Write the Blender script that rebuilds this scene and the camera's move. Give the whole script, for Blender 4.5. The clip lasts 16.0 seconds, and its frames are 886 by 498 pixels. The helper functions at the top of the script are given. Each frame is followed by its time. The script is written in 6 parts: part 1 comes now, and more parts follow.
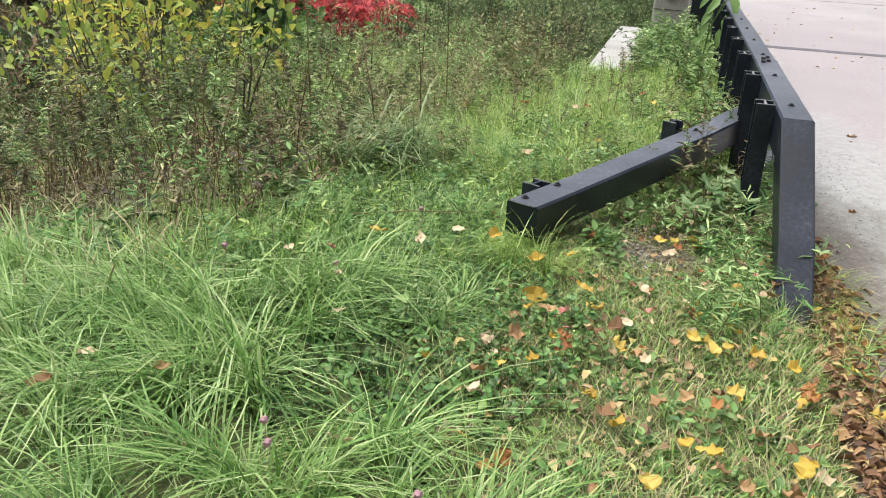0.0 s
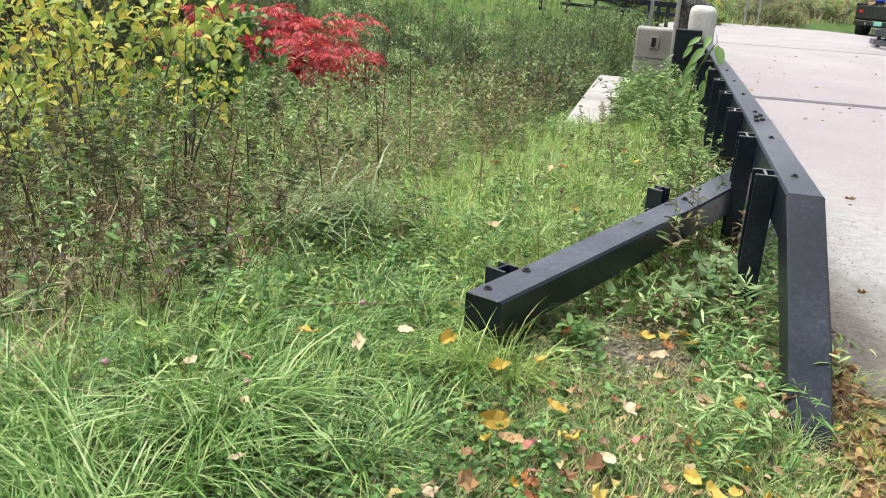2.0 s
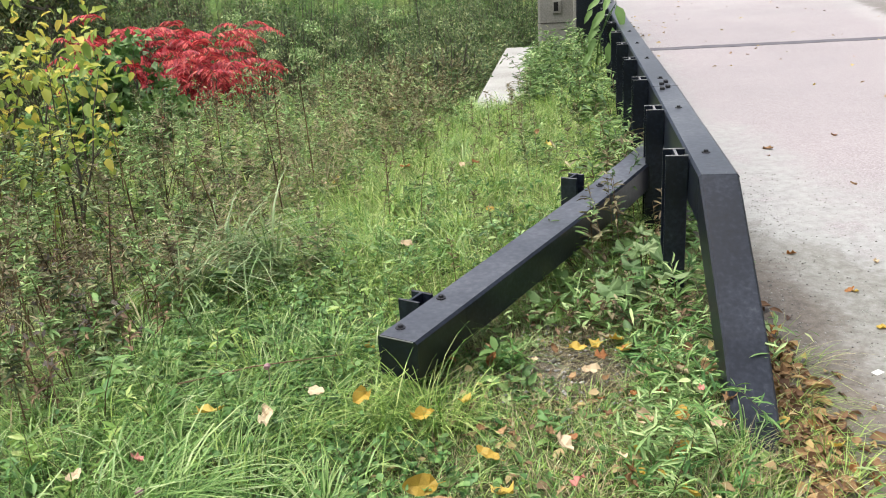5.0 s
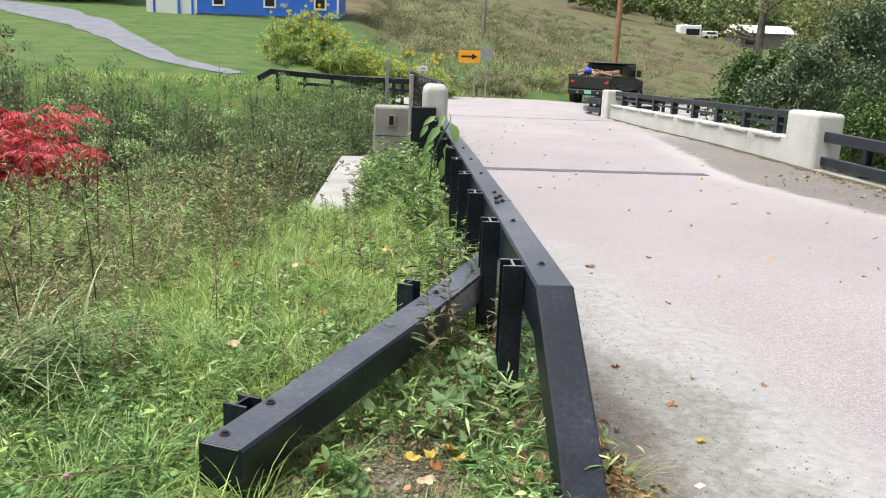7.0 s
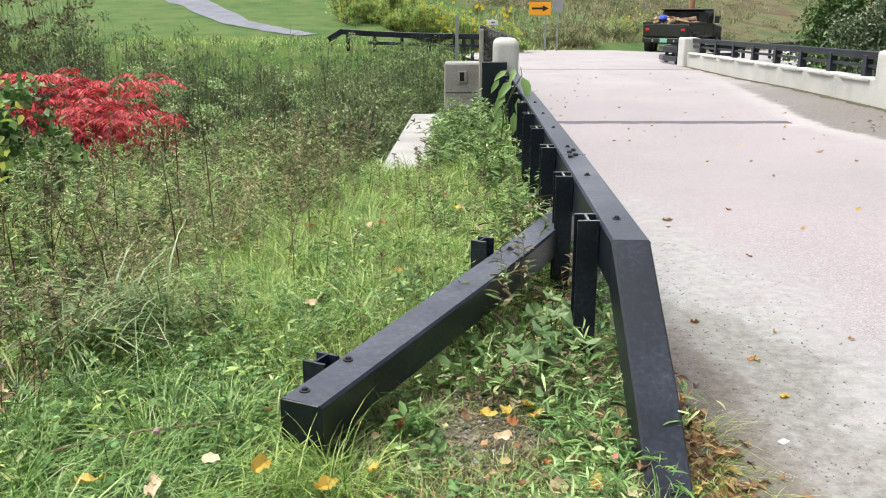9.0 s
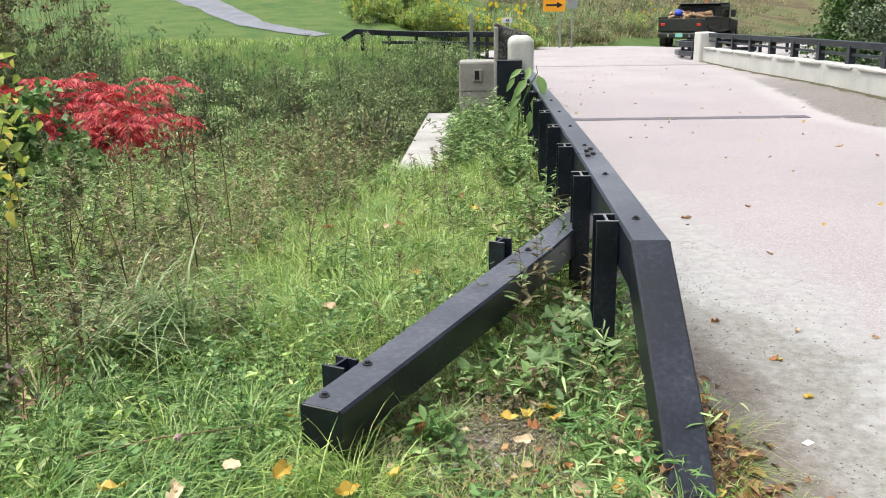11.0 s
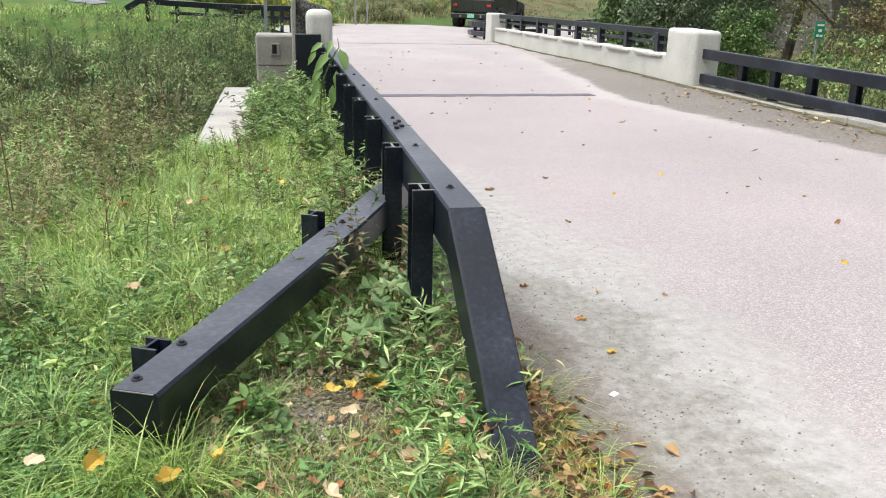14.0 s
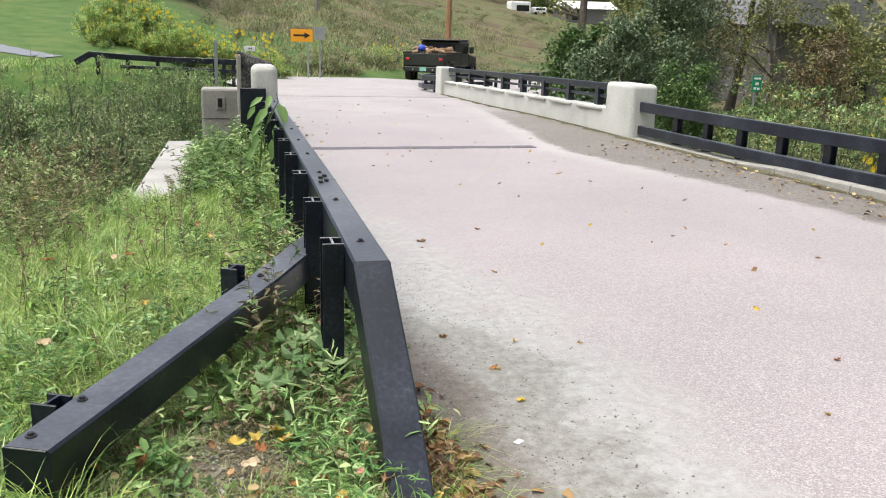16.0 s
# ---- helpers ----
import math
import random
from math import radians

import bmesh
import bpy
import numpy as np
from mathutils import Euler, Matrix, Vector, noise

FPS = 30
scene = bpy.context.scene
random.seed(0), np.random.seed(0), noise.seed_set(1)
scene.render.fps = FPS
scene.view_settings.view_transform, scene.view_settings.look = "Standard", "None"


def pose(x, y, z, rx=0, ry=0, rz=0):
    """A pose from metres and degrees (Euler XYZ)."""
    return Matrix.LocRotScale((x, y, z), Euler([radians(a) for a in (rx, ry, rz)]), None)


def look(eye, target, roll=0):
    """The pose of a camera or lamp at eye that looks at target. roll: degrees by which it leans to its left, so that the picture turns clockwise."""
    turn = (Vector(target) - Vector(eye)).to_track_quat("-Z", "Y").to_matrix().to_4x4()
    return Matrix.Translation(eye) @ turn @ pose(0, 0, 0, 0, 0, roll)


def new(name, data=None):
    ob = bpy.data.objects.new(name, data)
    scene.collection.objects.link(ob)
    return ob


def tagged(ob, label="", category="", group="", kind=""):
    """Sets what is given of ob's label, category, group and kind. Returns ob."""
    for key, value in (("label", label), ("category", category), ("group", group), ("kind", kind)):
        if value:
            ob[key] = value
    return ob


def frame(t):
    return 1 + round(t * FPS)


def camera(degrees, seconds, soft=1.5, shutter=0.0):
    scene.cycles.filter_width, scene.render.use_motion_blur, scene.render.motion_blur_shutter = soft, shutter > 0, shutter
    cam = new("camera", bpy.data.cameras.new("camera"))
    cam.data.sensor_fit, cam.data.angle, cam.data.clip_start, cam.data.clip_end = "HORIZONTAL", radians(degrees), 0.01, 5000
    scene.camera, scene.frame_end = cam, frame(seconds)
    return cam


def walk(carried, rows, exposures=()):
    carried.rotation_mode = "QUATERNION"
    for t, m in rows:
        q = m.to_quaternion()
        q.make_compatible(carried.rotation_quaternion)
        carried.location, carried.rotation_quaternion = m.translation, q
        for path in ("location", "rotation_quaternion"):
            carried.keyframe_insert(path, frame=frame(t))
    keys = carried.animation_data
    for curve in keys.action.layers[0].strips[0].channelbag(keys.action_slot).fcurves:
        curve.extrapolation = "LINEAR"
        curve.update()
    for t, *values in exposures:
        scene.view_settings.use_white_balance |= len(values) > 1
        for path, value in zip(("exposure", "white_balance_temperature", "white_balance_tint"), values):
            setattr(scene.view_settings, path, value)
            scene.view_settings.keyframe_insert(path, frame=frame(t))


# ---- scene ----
cam = camera(54.8, 16.0, soft=1.05)
PATH = [
    (0, (-0.612, -4.292, 1.518), (-1.066, -2.487, 0.786), 3.3),
    (0.5, (-0.684, -4.161, 1.493), (-1.228, -2.38, 0.764), 4.3),
    (1, (-0.763, -3.954, 1.481), (-1.265, -2.169, 0.732), 2.7),
    (1.5, (-0.68, -3.76, 1.492), (-1.16, -1.951, 0.787), 2.6),
    (2, (-0.649, -3.62, 1.511), (-1.079, -1.774, 0.872), 3.6),
    (2.5, (-0.762, -3.515, 1.49), (-1.114, -1.671, 0.801), 5.5),
    (3, (-0.762, -3.433, 1.493), (-1.181, -1.604, 0.798), 2.0),
    (3.5, (-0.635, -3.4, 1.61), (-0.926, -1.517, 1.003), 0.4),
    (4, (-0.577, -3.365, 1.605), (-0.916, -1.513, 0.93), -2.7),
    (4.2, (-0.559, -3.351, 1.617), (-0.914, -1.509, 0.922), -4.1),
    (6.3, (-0.614, -3.234, 1.625), (-0.836, -1.308, 1.136), -1.6),
    (6.5, (-0.628, -3.251, 1.622), (-0.87, -1.311, 1.2), -0.8),
    (7, (-0.624, -3.211, 1.572), (-0.516, -1.265, 1.125), 2.3),
    (7.5, (-0.608, -3.176, 1.564), (-0.33, -1.259, 1.067), 3.4),
    (8, (-0.62, -3.196, 1.567), (-0.483, -1.264, 1.069), 2.2),
    (8.5, (-0.619, -3.198, 1.565), (-0.635, -1.273, 1.024), 0.8),
    (10.8, (-0.628, -3.183, 1.582), (-0.734, -1.263, 1.03), -0.9),
    (11, (-0.628, -3.18, 1.58), (-0.729, -1.26, 1.029), -1.0),
    (11.5, (-0.628, -3.179, 1.583), (-0.722, -1.256, 1.042), -1.1),
    (12, (-0.625, -3.174, 1.581), (-0.703, -1.249, 1.044), -1.4),
    (12.5, (-0.625, -3.167, 1.579), (-0.661, -1.242, 1.042), -1.4),
    (13, (-0.656, -3.167, 1.575), (-0.653, -1.241, 1.034), -0.9),
    (13.5, (-0.709, -3.154, 1.564), (-0.588, -1.239, 1.002), -0.2),
    (14, (-0.698, -3.151, 1.537), (-0.336, -1.276, 0.94), 1.4),
    (14.5, (-0.567, -3.22, 1.531), (-0.051, -1.394, 0.899), 1.9),
    (15, (-0.42, -3.333, 1.556), (0.018, -1.478, 0.949), 0.8),
    (15.5, (-0.414, -3.355, 1.578), (-0.022, -1.468, 1.042), 0.5),
    (16, (-0.506, -3.278, 1.579), (-0.048, -1.392, 1.096), 1.5),
]
walk(cam, [(t, look(eye, target, roll)) for t, eye, target, roll in PATH],
     exposures=[(0, 0.83), (0.5, 0.87), (1.0, 0.99), (1.5, 0.99), (2.0, 0.93), (2.5, 0.93), (3.0, 0.95), (3.5, 0.91), (4.0, 0.83), (6.5, 0.89), (7.5, 0.81), (8.5, 0.89), (11.0, 0.90), (12.5, 0.93), (13.5, 0.91), (14.5, 0.78), (16, 0.8)])

# ---- world, sun ----
world = bpy.data.worlds.new("overcast_sky")
scene.world = world
world.use_nodes = True
wn = world.node_tree
sky = wn.nodes.new("ShaderNodeTexSky")
sky.sky_type = "NISHITA"
sky.sun_disc = False
sky.sun_elevation = radians(65)
sky.sun_rotation = radians(258)
sky.dust_density = 6.0
sky.air_density = 1.0
grey = wn.nodes.new("ShaderNodeHueSaturation")
grey.inputs["Saturation"].default_value = 0.55
wn.links.new(sky.outputs[0], grey.inputs["Color"])
wn.links.new(grey.outputs[0], wn.nodes["Background"].inputs["Color"])
wn.nodes["Background"].inputs["Strength"].default_value = 0.15
sun = new("sun", bpy.data.lights.new("sun", "SUN"))
sun.data.energy = 1.2
sun.data.angle = radians(35)
sun.data.color = (1.0, 0.975, 0.93)
sun.matrix_world = look((0, 0, 50), (14, 3, 8))

rng = np.random.default_rng(7)


# ---- materials ----
def material(name, stops, rough=0.8, scale=8.0, fine=60.0, bump=0.3, bump_size=0.01, metal=0.0, island=0.0, objvar=0.0,
             translucent=0.0, spec=0.4, detail=6.0):
    """Noise at two scales through a colour ramp, fine relief; islands or objects may vary."""
    m = bpy.data.materials.new(name)
    m.use_nodes = True
    nt = m.node_tree
    bsdf = nt.nodes["Principled BSDF"]
    co = nt.nodes.new("ShaderNodeTexCoord")
    n1 = nt.nodes.new("ShaderNodeTexNoise")
    n1.inputs["Scale"].default_value = scale
    n1.inputs["Detail"].default_value = detail
    n2 = nt.nodes.new("ShaderNodeTexNoise")
    n2.inputs["Scale"].default_value = fine
    n2.inputs["Detail"].default_value = 4.0
    for n in (n1, n2):
        nt.links.new(co.outputs["Object"], n.inputs["Vector"])
    mix = nt.nodes.new("ShaderNodeMath")
    mix.operation = "MULTIPLY_ADD"
    mix.inputs[1].default_value = 0.45
    nt.links.new(n2.outputs["Fac"], mix.inputs[0])
    half = nt.nodes.new("ShaderNodeMath")
    half.operation = "MULTIPLY"
    half.inputs[1].default_value = 0.55
    nt.links.new(n1.outputs["Fac"], half.inputs[0])
    nt.links.new(half.outputs[0], mix.inputs[2])
    last = mix.outputs[0]
    if island or objvar:
        if island:
            g = nt.nodes.new("ShaderNodeNewGeometry")
            rnd = g.outputs["Random Per Island"]
        else:
            g = nt.nodes.new("ShaderNodeObjectInfo")
            rnd = g.outputs["Random"]
        amt = island or objvar
        a = nt.nodes.new("ShaderNodeMath")
        a.operation = "MULTIPLY"
        a.inputs[1].default_value = amt
        nt.links.new(rnd, a.inputs[0])
        b = nt.nodes.new("ShaderNodeMath")
        b.operation = "MULTIPLY_ADD"
        b.inputs[1].default_value = 1.0 - amt
        nt.links.new(last, b.inputs[0])
        nt.links.new(a.outputs[0], b.inputs[2])
        last = b.outputs[0]
    ramp = nt.nodes.new("ShaderNodeValToRGB")
    el = ramp.color_ramp.elements
    while len(el) > 1:
        el.remove(el[-1])
    for k, (p, c) in enumerate(stops):
        e = el[0] if k == 0 else el.new(p)
        e.position = p
        e.color = (*c, 1)
    nt.links.new(last, ramp.inputs["Fac"])
    nt.links.new(ramp.outputs["Color"], bsdf.inputs["Base Color"])
    bsdf.inputs["Roughness"].default_value = rough
    bsdf.inputs["Metallic"].default_value = metal
    bsdf.inputs["Specular IOR Level"].default_value = spec
    if bump:
        bp = nt.nodes.new("ShaderNodeBump")
        bp.inputs["Strength"].default_value = bump
        bp.inputs["Distance"].default_value = bump_size
        nt.links.new(mix.outputs[0], bp.inputs["Height"])
        nt.links.new(bp.outputs["Normal"], bsdf.inputs["Normal"])
    if translucent:
        tr = nt.nodes.new("ShaderNodeBsdfTranslucent")
        nt.links.new(ramp.outputs["Color"], tr.inputs["Color"])
        ms = nt.nodes.new("ShaderNodeMixShader")
        ms.inputs[0].default_value = translucent
        nt.links.new(bsdf.outputs[0], ms.inputs[1])
        nt.links.new(tr.outputs[0], ms.inputs[2])
        nt.links.new(ms.outputs[0], nt.nodes["Material Output"].inputs["Surface"])
    return m


def plain(name, c, rough=0.5, metal=0.0, vary=0.25):
    lo = tuple(v * (1 - vary) for v in c)
    hi = tuple(min(1, v * (1 + vary)) for v in c)
    return material(name, [(0.3, lo), (0.7, hi)], rough, 6, 90, 0.08, 0.003, metal)


M = {}
M["soil"] = material("soil", [(0.3, (0.05, 0.045, 0.026)), (0.5, (0.1, 0.09, 0.05)), (0.7, (0.09, 0.11, 0.045))], 0.95, 3, 40, 0.8, 0.03)
M["grass_long"] = material("grass_long", [(0.14, (0.03, 0.095, 0.02)), (0.4, (0.145, 0.29, 0.068)), (0.62, (0.34, 0.5, 0.165)), (0.85, (0.6, 0.65, 0.39))], 0.4, 3.2, 9, 0, island=0.52, translucent=0.32)
M["grass_mid"] = material("grass_mid", [(0.12, (0.0594, 0.14, 0.0259)), (0.4, (0.216, 0.367, 0.0756)), (0.65, (0.432, 0.551, 0.162)), (0.9, (0.713, 0.691, 0.378))], 0.45, 2.4, 9, 0, island=0.55, translucent=0.3)
M["grass_blue"] = material("grass_blue", [(0.14, (0.07, 0.14, 0.05)), (0.45, (0.22, 0.33, 0.13)), (0.8, (0.5, 0.56, 0.33))], 0.4, 3.2, 9, 0, island=0.5, translucent=0.3)
M["grass_dry"] = material("grass_dry", [(0.1, (0.16, 0.14, 0.07)), (0.5, (0.36, 0.32, 0.17)), (1, (0.58, 0.52, 0.33))], 0.7, 2, 30, 0, island=0.7, translucent=0.2)
M["clover"] = material("clover", [(0.05, (0.042, 0.12, 0.0336)), (0.6, (0.132, 0.276, 0.072)), (1, (0.312, 0.456, 0.144))], 0.5, 2, 30, 0, island=0.7, translucent=0.25)
M["weed_leaf"] = material("weed_leaf", [(0.05, (0.1, 0.184, 0.059)), (0.45, (0.251, 0.406, 0.144)), (0.8, (0.451, 0.59, 0.262)), (1, (0.527, 0.471, 0.236))], 0.6, 2, 30, 0, island=0.8, translucent=0.25)
M["weed_brown"] = material("weed_brown", [(0.1, (0.0828, 0.065, 0.038)), (0.5, (0.202, 0.17, 0.095)), (0.8, (0.313, 0.29, 0.162)), (1, (0.239, 0.26, 0.123))], 0.75, 2, 30, 0, island=0.8, translucent=0.15)
M["willow_leaf"] = material("willow_leaf", [(0.05, (0.0495, 0.0896, 0.033)), (0.5, (0.165, 0.235, 0.088)), (0.85, (0.363, 0.426, 0.187)), (1, (0.418, 0.347, 0.176))], 0.55, 2, 30, 0, island=0.85, translucent=0.2)
M["dark_brush"] = material("dark_brush", [(0.1, (0.0345, 0.0575, 0.0198)), (0.5, (0.109, 0.155, 0.055)), (0.85, (0.23, 0.27, 0.105)), (1, (0.23, 0.172, 0.0825))], 0.6, 2, 30, 0, island=0.85, translucent=0.15)
M["bush_leaf"] = material("bush_leaf", [(0.05, (0.035, 0.085, 0.025)), (0.6, (0.09, 0.17, 0.045)), (1, (0.2, 0.29, 0.08))], 0.5, 2, 30, 0, island=0.8, translucent=0.2)
M["sumac_leaf"] = material("sumac_leaf", [(0.1, (0.2, 0.014, 0.024)), (0.55, (0.52, 0.045, 0.06)), (1, (0.74, 0.17, 0.13))], 0.5, 2, 30, 0, island=0.8, translucent=0.3)
M["yellow_leaf"] = material("yellow_leaf", [(0.05, (0.2, 0.32, 0.07)), (0.45, (0.42, 0.5, 0.11)), (0.8, (0.68, 0.6, 0.12)), (1, (0.55, 0.38, 0.1))], 0.5, 2, 30, 0, island=0.85, translucent=0.45)
M["tree_leaf"] = material("tree_leaf", [(0.1, (0.0854, 0.119, 0.042)), (0.5, (0.207, 0.237, 0.078)), (0.85, (0.39, 0.35, 0.132)), (1, (0.512, 0.35, 0.12))], 0.5, 0.6, 3, 0, island=0.6, translucent=0.2)
M["rust_leaf"] = material("rust_leaf", [(0.1, (0.07, 0.055, 0.035)), (0.5, (0.155, 0.115, 0.06)), (0.85, (0.23, 0.195, 0.095)), (1, (0.2, 0.21, 0.09))], 0.6, 0.6, 3, 0, island=0.7, translucent=0.15)
M["silver_leaf"] = material("silver_leaf", [(0.1, (0.035, 0.065, 0.03)), (0.5, (0.1, 0.15, 0.075)), (0.85, (0.2, 0.27, 0.15)), (0.96, (0.45, 0.5, 0.4))], 0.4, 0.6, 3, 0, island=0.8, translucent=0.15)
M["broad_leaf"] = material("broad_leaf", [(0.05, (0.077, 0.16, 0.0462)), (0.6, (0.176, 0.297, 0.088)), (1, (0.33, 0.429, 0.165))], 0.5, 6, 40, 0.2, 0.004, island=0.6, translucent=0.25)
M["petal"] = material("petal", [(0.2, (0.7, 0.5, 0.02)), (1, (0.9, 0.74, 0.06))], 0.5, 2, 30, 0, island=0.6, translucent=0.2)
M["stem"] = material("stem", [(0.3, (0.09, 0.055, 0.03)), (0.7, (0.24, 0.16, 0.09))], 0.8, 10, 60, 0.2, 0.003, island=0.5)
M["bark"] = material("bark", [(0.3, (0.05, 0.042, 0.034)), (0.7, (0.15, 0.13, 0.11))], 0.9, 5, 30, 0.9, 0.02)
M["steel"] = material("black_painted_steel", [(0.3, (0.002, 0.003, 0.006)), (0.46, (0.005, 0.008, 0.016)), (0.58, (0.016, 0.021, 0.034)), (0.72, (0.06, 0.064, 0.075))], 0.36, 2.6, 55, 0.07, 0.002, 0.0, spec=0.4)
# pale copy of the steel for beam tops, sky sheen and dust in its colour
M["steel_dusty_sheen"] = material("dusty_sheen_black_paint", [(0.36, (0.03, 0.034, 0.043)), (0.5, (0.06, 0.065, 0.079)), (0.6, (0.1, 0.106, 0.12)), (0.72, (0.18, 0.185, 0.19))], 0.34, 2.2, 40, 0.1, 0.002, 0.0, spec=0.6)
M["steel"].node_tree.nodes["Principled BSDF"].inputs["Coat Weight"].default_value = 0.12
M["steel"].node_tree.nodes["Principled BSDF"].inputs["Coat Roughness"].default_value = 0.22
M["steel_edge"] = material("worn_steel_edge", [(0.3, (0.1, 0.1, 0.1)), (0.7, (0.3, 0.3, 0.3))], 0.5, 20, 90, 0.1, 0.002)
M["bolt"] = material("bolt_steel", [(0.3, (0.012, 0.012, 0.014)), (0.7, (0.03, 0.03, 0.034))], 0.5, 30, 90, 0.1, 0.001)
M["concrete"] = material("weathered_concrete", [(0.25, (0.13, 0.13, 0.115)), (0.5, (0.28, 0.275, 0.25)), (0.75, (0.4, 0.39, 0.36))], 0.9, 2.2, 45, 0.35, 0.006)
M["concrete_white"] = material("whitewashed_concrete", [(0.22, (0.26, 0.27, 0.25)), (0.45, (0.44, 0.45, 0.42)), (0.7, (0.56, 0.56, 0.53))], 0.85, 1.6, 40, 0.25, 0.005)
M["concrete_pale"] = material("pale_concrete", [(0.25, (0.19, 0.185, 0.165)), (0.48, (0.35, 0.345, 0.32)), (0.75, (0.47, 0.465, 0.44))], 0.9, 2.2, 45, 0.35, 0.006)
M["concrete_grey"] = material("grey_concrete", [(0.25, (0.12, 0.12, 0.115)), (0.5, (0.22, 0.22, 0.21)), (0.75, (0.32, 0.31, 0.29))], 0.9, 2.5, 45, 0.35, 0.006)
M["lichen"] = material("lichen_dark_concrete", [(0.35, (0.02, 0.02, 0.02)), (0.52, (0.045, 0.045, 0.043)), (0.7, (0.3, 0.3, 0.28))], 0.9, 5, 45, 0.4, 0.006)
M["blue_paint"] = material("blue_clapboard_paint", [(0.3, (0.02, 0.12, 0.55)), (0.7, (0.03, 0.17, 0.68))], 0.5, 1, 20, 0.05, 0.003)
M["white_paint"] = plain("white_paint", (0.72, 0.73, 0.73), 0.5, 0, 0.06)
M["glass"] = plain("window_glass", (0.02, 0.022, 0.025), 0.08, 0, 0.1)
M["roof"] = plain("grey_roof", (0.25, 0.26, 0.28), 0.5, 0.2)
M["grey_wall"] = plain("grey_boards", (0.13, 0.125, 0.12), 0.85)
M["red_paint"] = plain("red_paint", (0.28, 0.03, 0.03), 0.6)
M["dark"] = plain("dark_opening", (0.012, 0.012, 0.012), 0.9)
M["orange_sign"] = plain("amber_sign_sheeting", (0.85, 0.36, 0.02), 0.4, 0, 0.04)
M["black_print"] = plain("black_print", (0.01, 0.01, 0.01), 0.5)
M["green_sign"] = plain("green_sign_sheeting", (0.01, 0.22, 0.11), 0.4, 0, 0.05)
M["galv"] = plain("galvanised_steel", (0.3, 0.32, 0.33), 0.45, 0.5, 0.15)
M["pole_wood"] = material("pole_wood", [(0.3, (0.22, 0.11, 0.05)), (0.7, (0.4, 0.22, 0.11))], 0.85, 3, 40, 0.4, 0.01)
M["grey_wood"] = material("grey_wood", [(0.3, (0.14, 0.13, 0.12)), (0.7, (0.3, 0.28, 0.26))], 0.85, 3, 40, 0.4, 0.01)
M["truck_paint"] = plain("dark_olive_truck_paint", (0.018, 0.022, 0.018), 0.5)
M["rubber"] = plain("tyre_rubber", (0.015, 0.015, 0.015), 0.85)
M["rim"] = plain("wheel_rim", (0.06, 0.06, 0.055), 0.5)
M["tail_red"] = plain("tail_lamp_red", (0.5, 0.02, 0.015), 0.3)
M["plate"] = plain("pale_green_plate", (0.2, 0.5, 0.42), 0.5)
M["firewood"] = material("split_firewood", [(0.2, (0.2, 0.12, 0.07)), (0.7, (0.5, 0.36, 0.22))], 0.9, 4, 40, 0.4, 0.01, objvar=0.6)
M["blue_plastic"] = plain("blue_plastic", (0.03, 0.07, 0.5), 0.4)
M["asphalt_strip"] = plain("tar_joint", (0.115, 0.108, 0.122), 0.8, 0, 0.35)
M["paper"] = plain("white_paper", (0.75, 0.74, 0.72), 0.8, 0, 0.05)
LEAF_COLOURS = {
    "yellow": material("fallen_yellow", [(0.2, (0.3, 0.18, 0.03)), (0.5, (0.55, 0.38, 0.06)), (0.95, (0.62, 0.5, 0.16))], 0.55, 25, 120, 0.3, 0.003, objvar=0.4, translucent=0.15),
    "orange": material("fallen_orange", [(0.2, (0.2, 0.075, 0.03)), (0.6, (0.42, 0.19, 0.06)), (0.95, (0.52, 0.32, 0.13))], 0.6, 25, 120, 0.3, 0.003, objvar=0.4, translucent=0.15),
    "brown": material("fallen_brown", [(0.2, (0.16, 0.085, 0.04)), (0.6, (0.35, 0.21, 0.1)), (0.95, (0.52, 0.37, 0.19))], 0.75, 25, 120, 0.3, 0.003, objvar=0.5, translucent=0.1),
    "pale": material("fallen_pale", [(0.2, (0.45, 0.33, 0.2)), (0.6, (0.62, 0.5, 0.34)), (0.95, (0.68, 0.6, 0.4))], 0.7, 25, 120, 0.3, 0.003, objvar=0.4, translucent=0.1),
    "rose": material("fallen_rose", [(0.2, (0.4, 0.12, 0.1)), (0.9, (0.6, 0.34, 0.27))], 0.7, 25, 120, 0.3, 0.003, objvar=0.4, translucent=0.1),
}


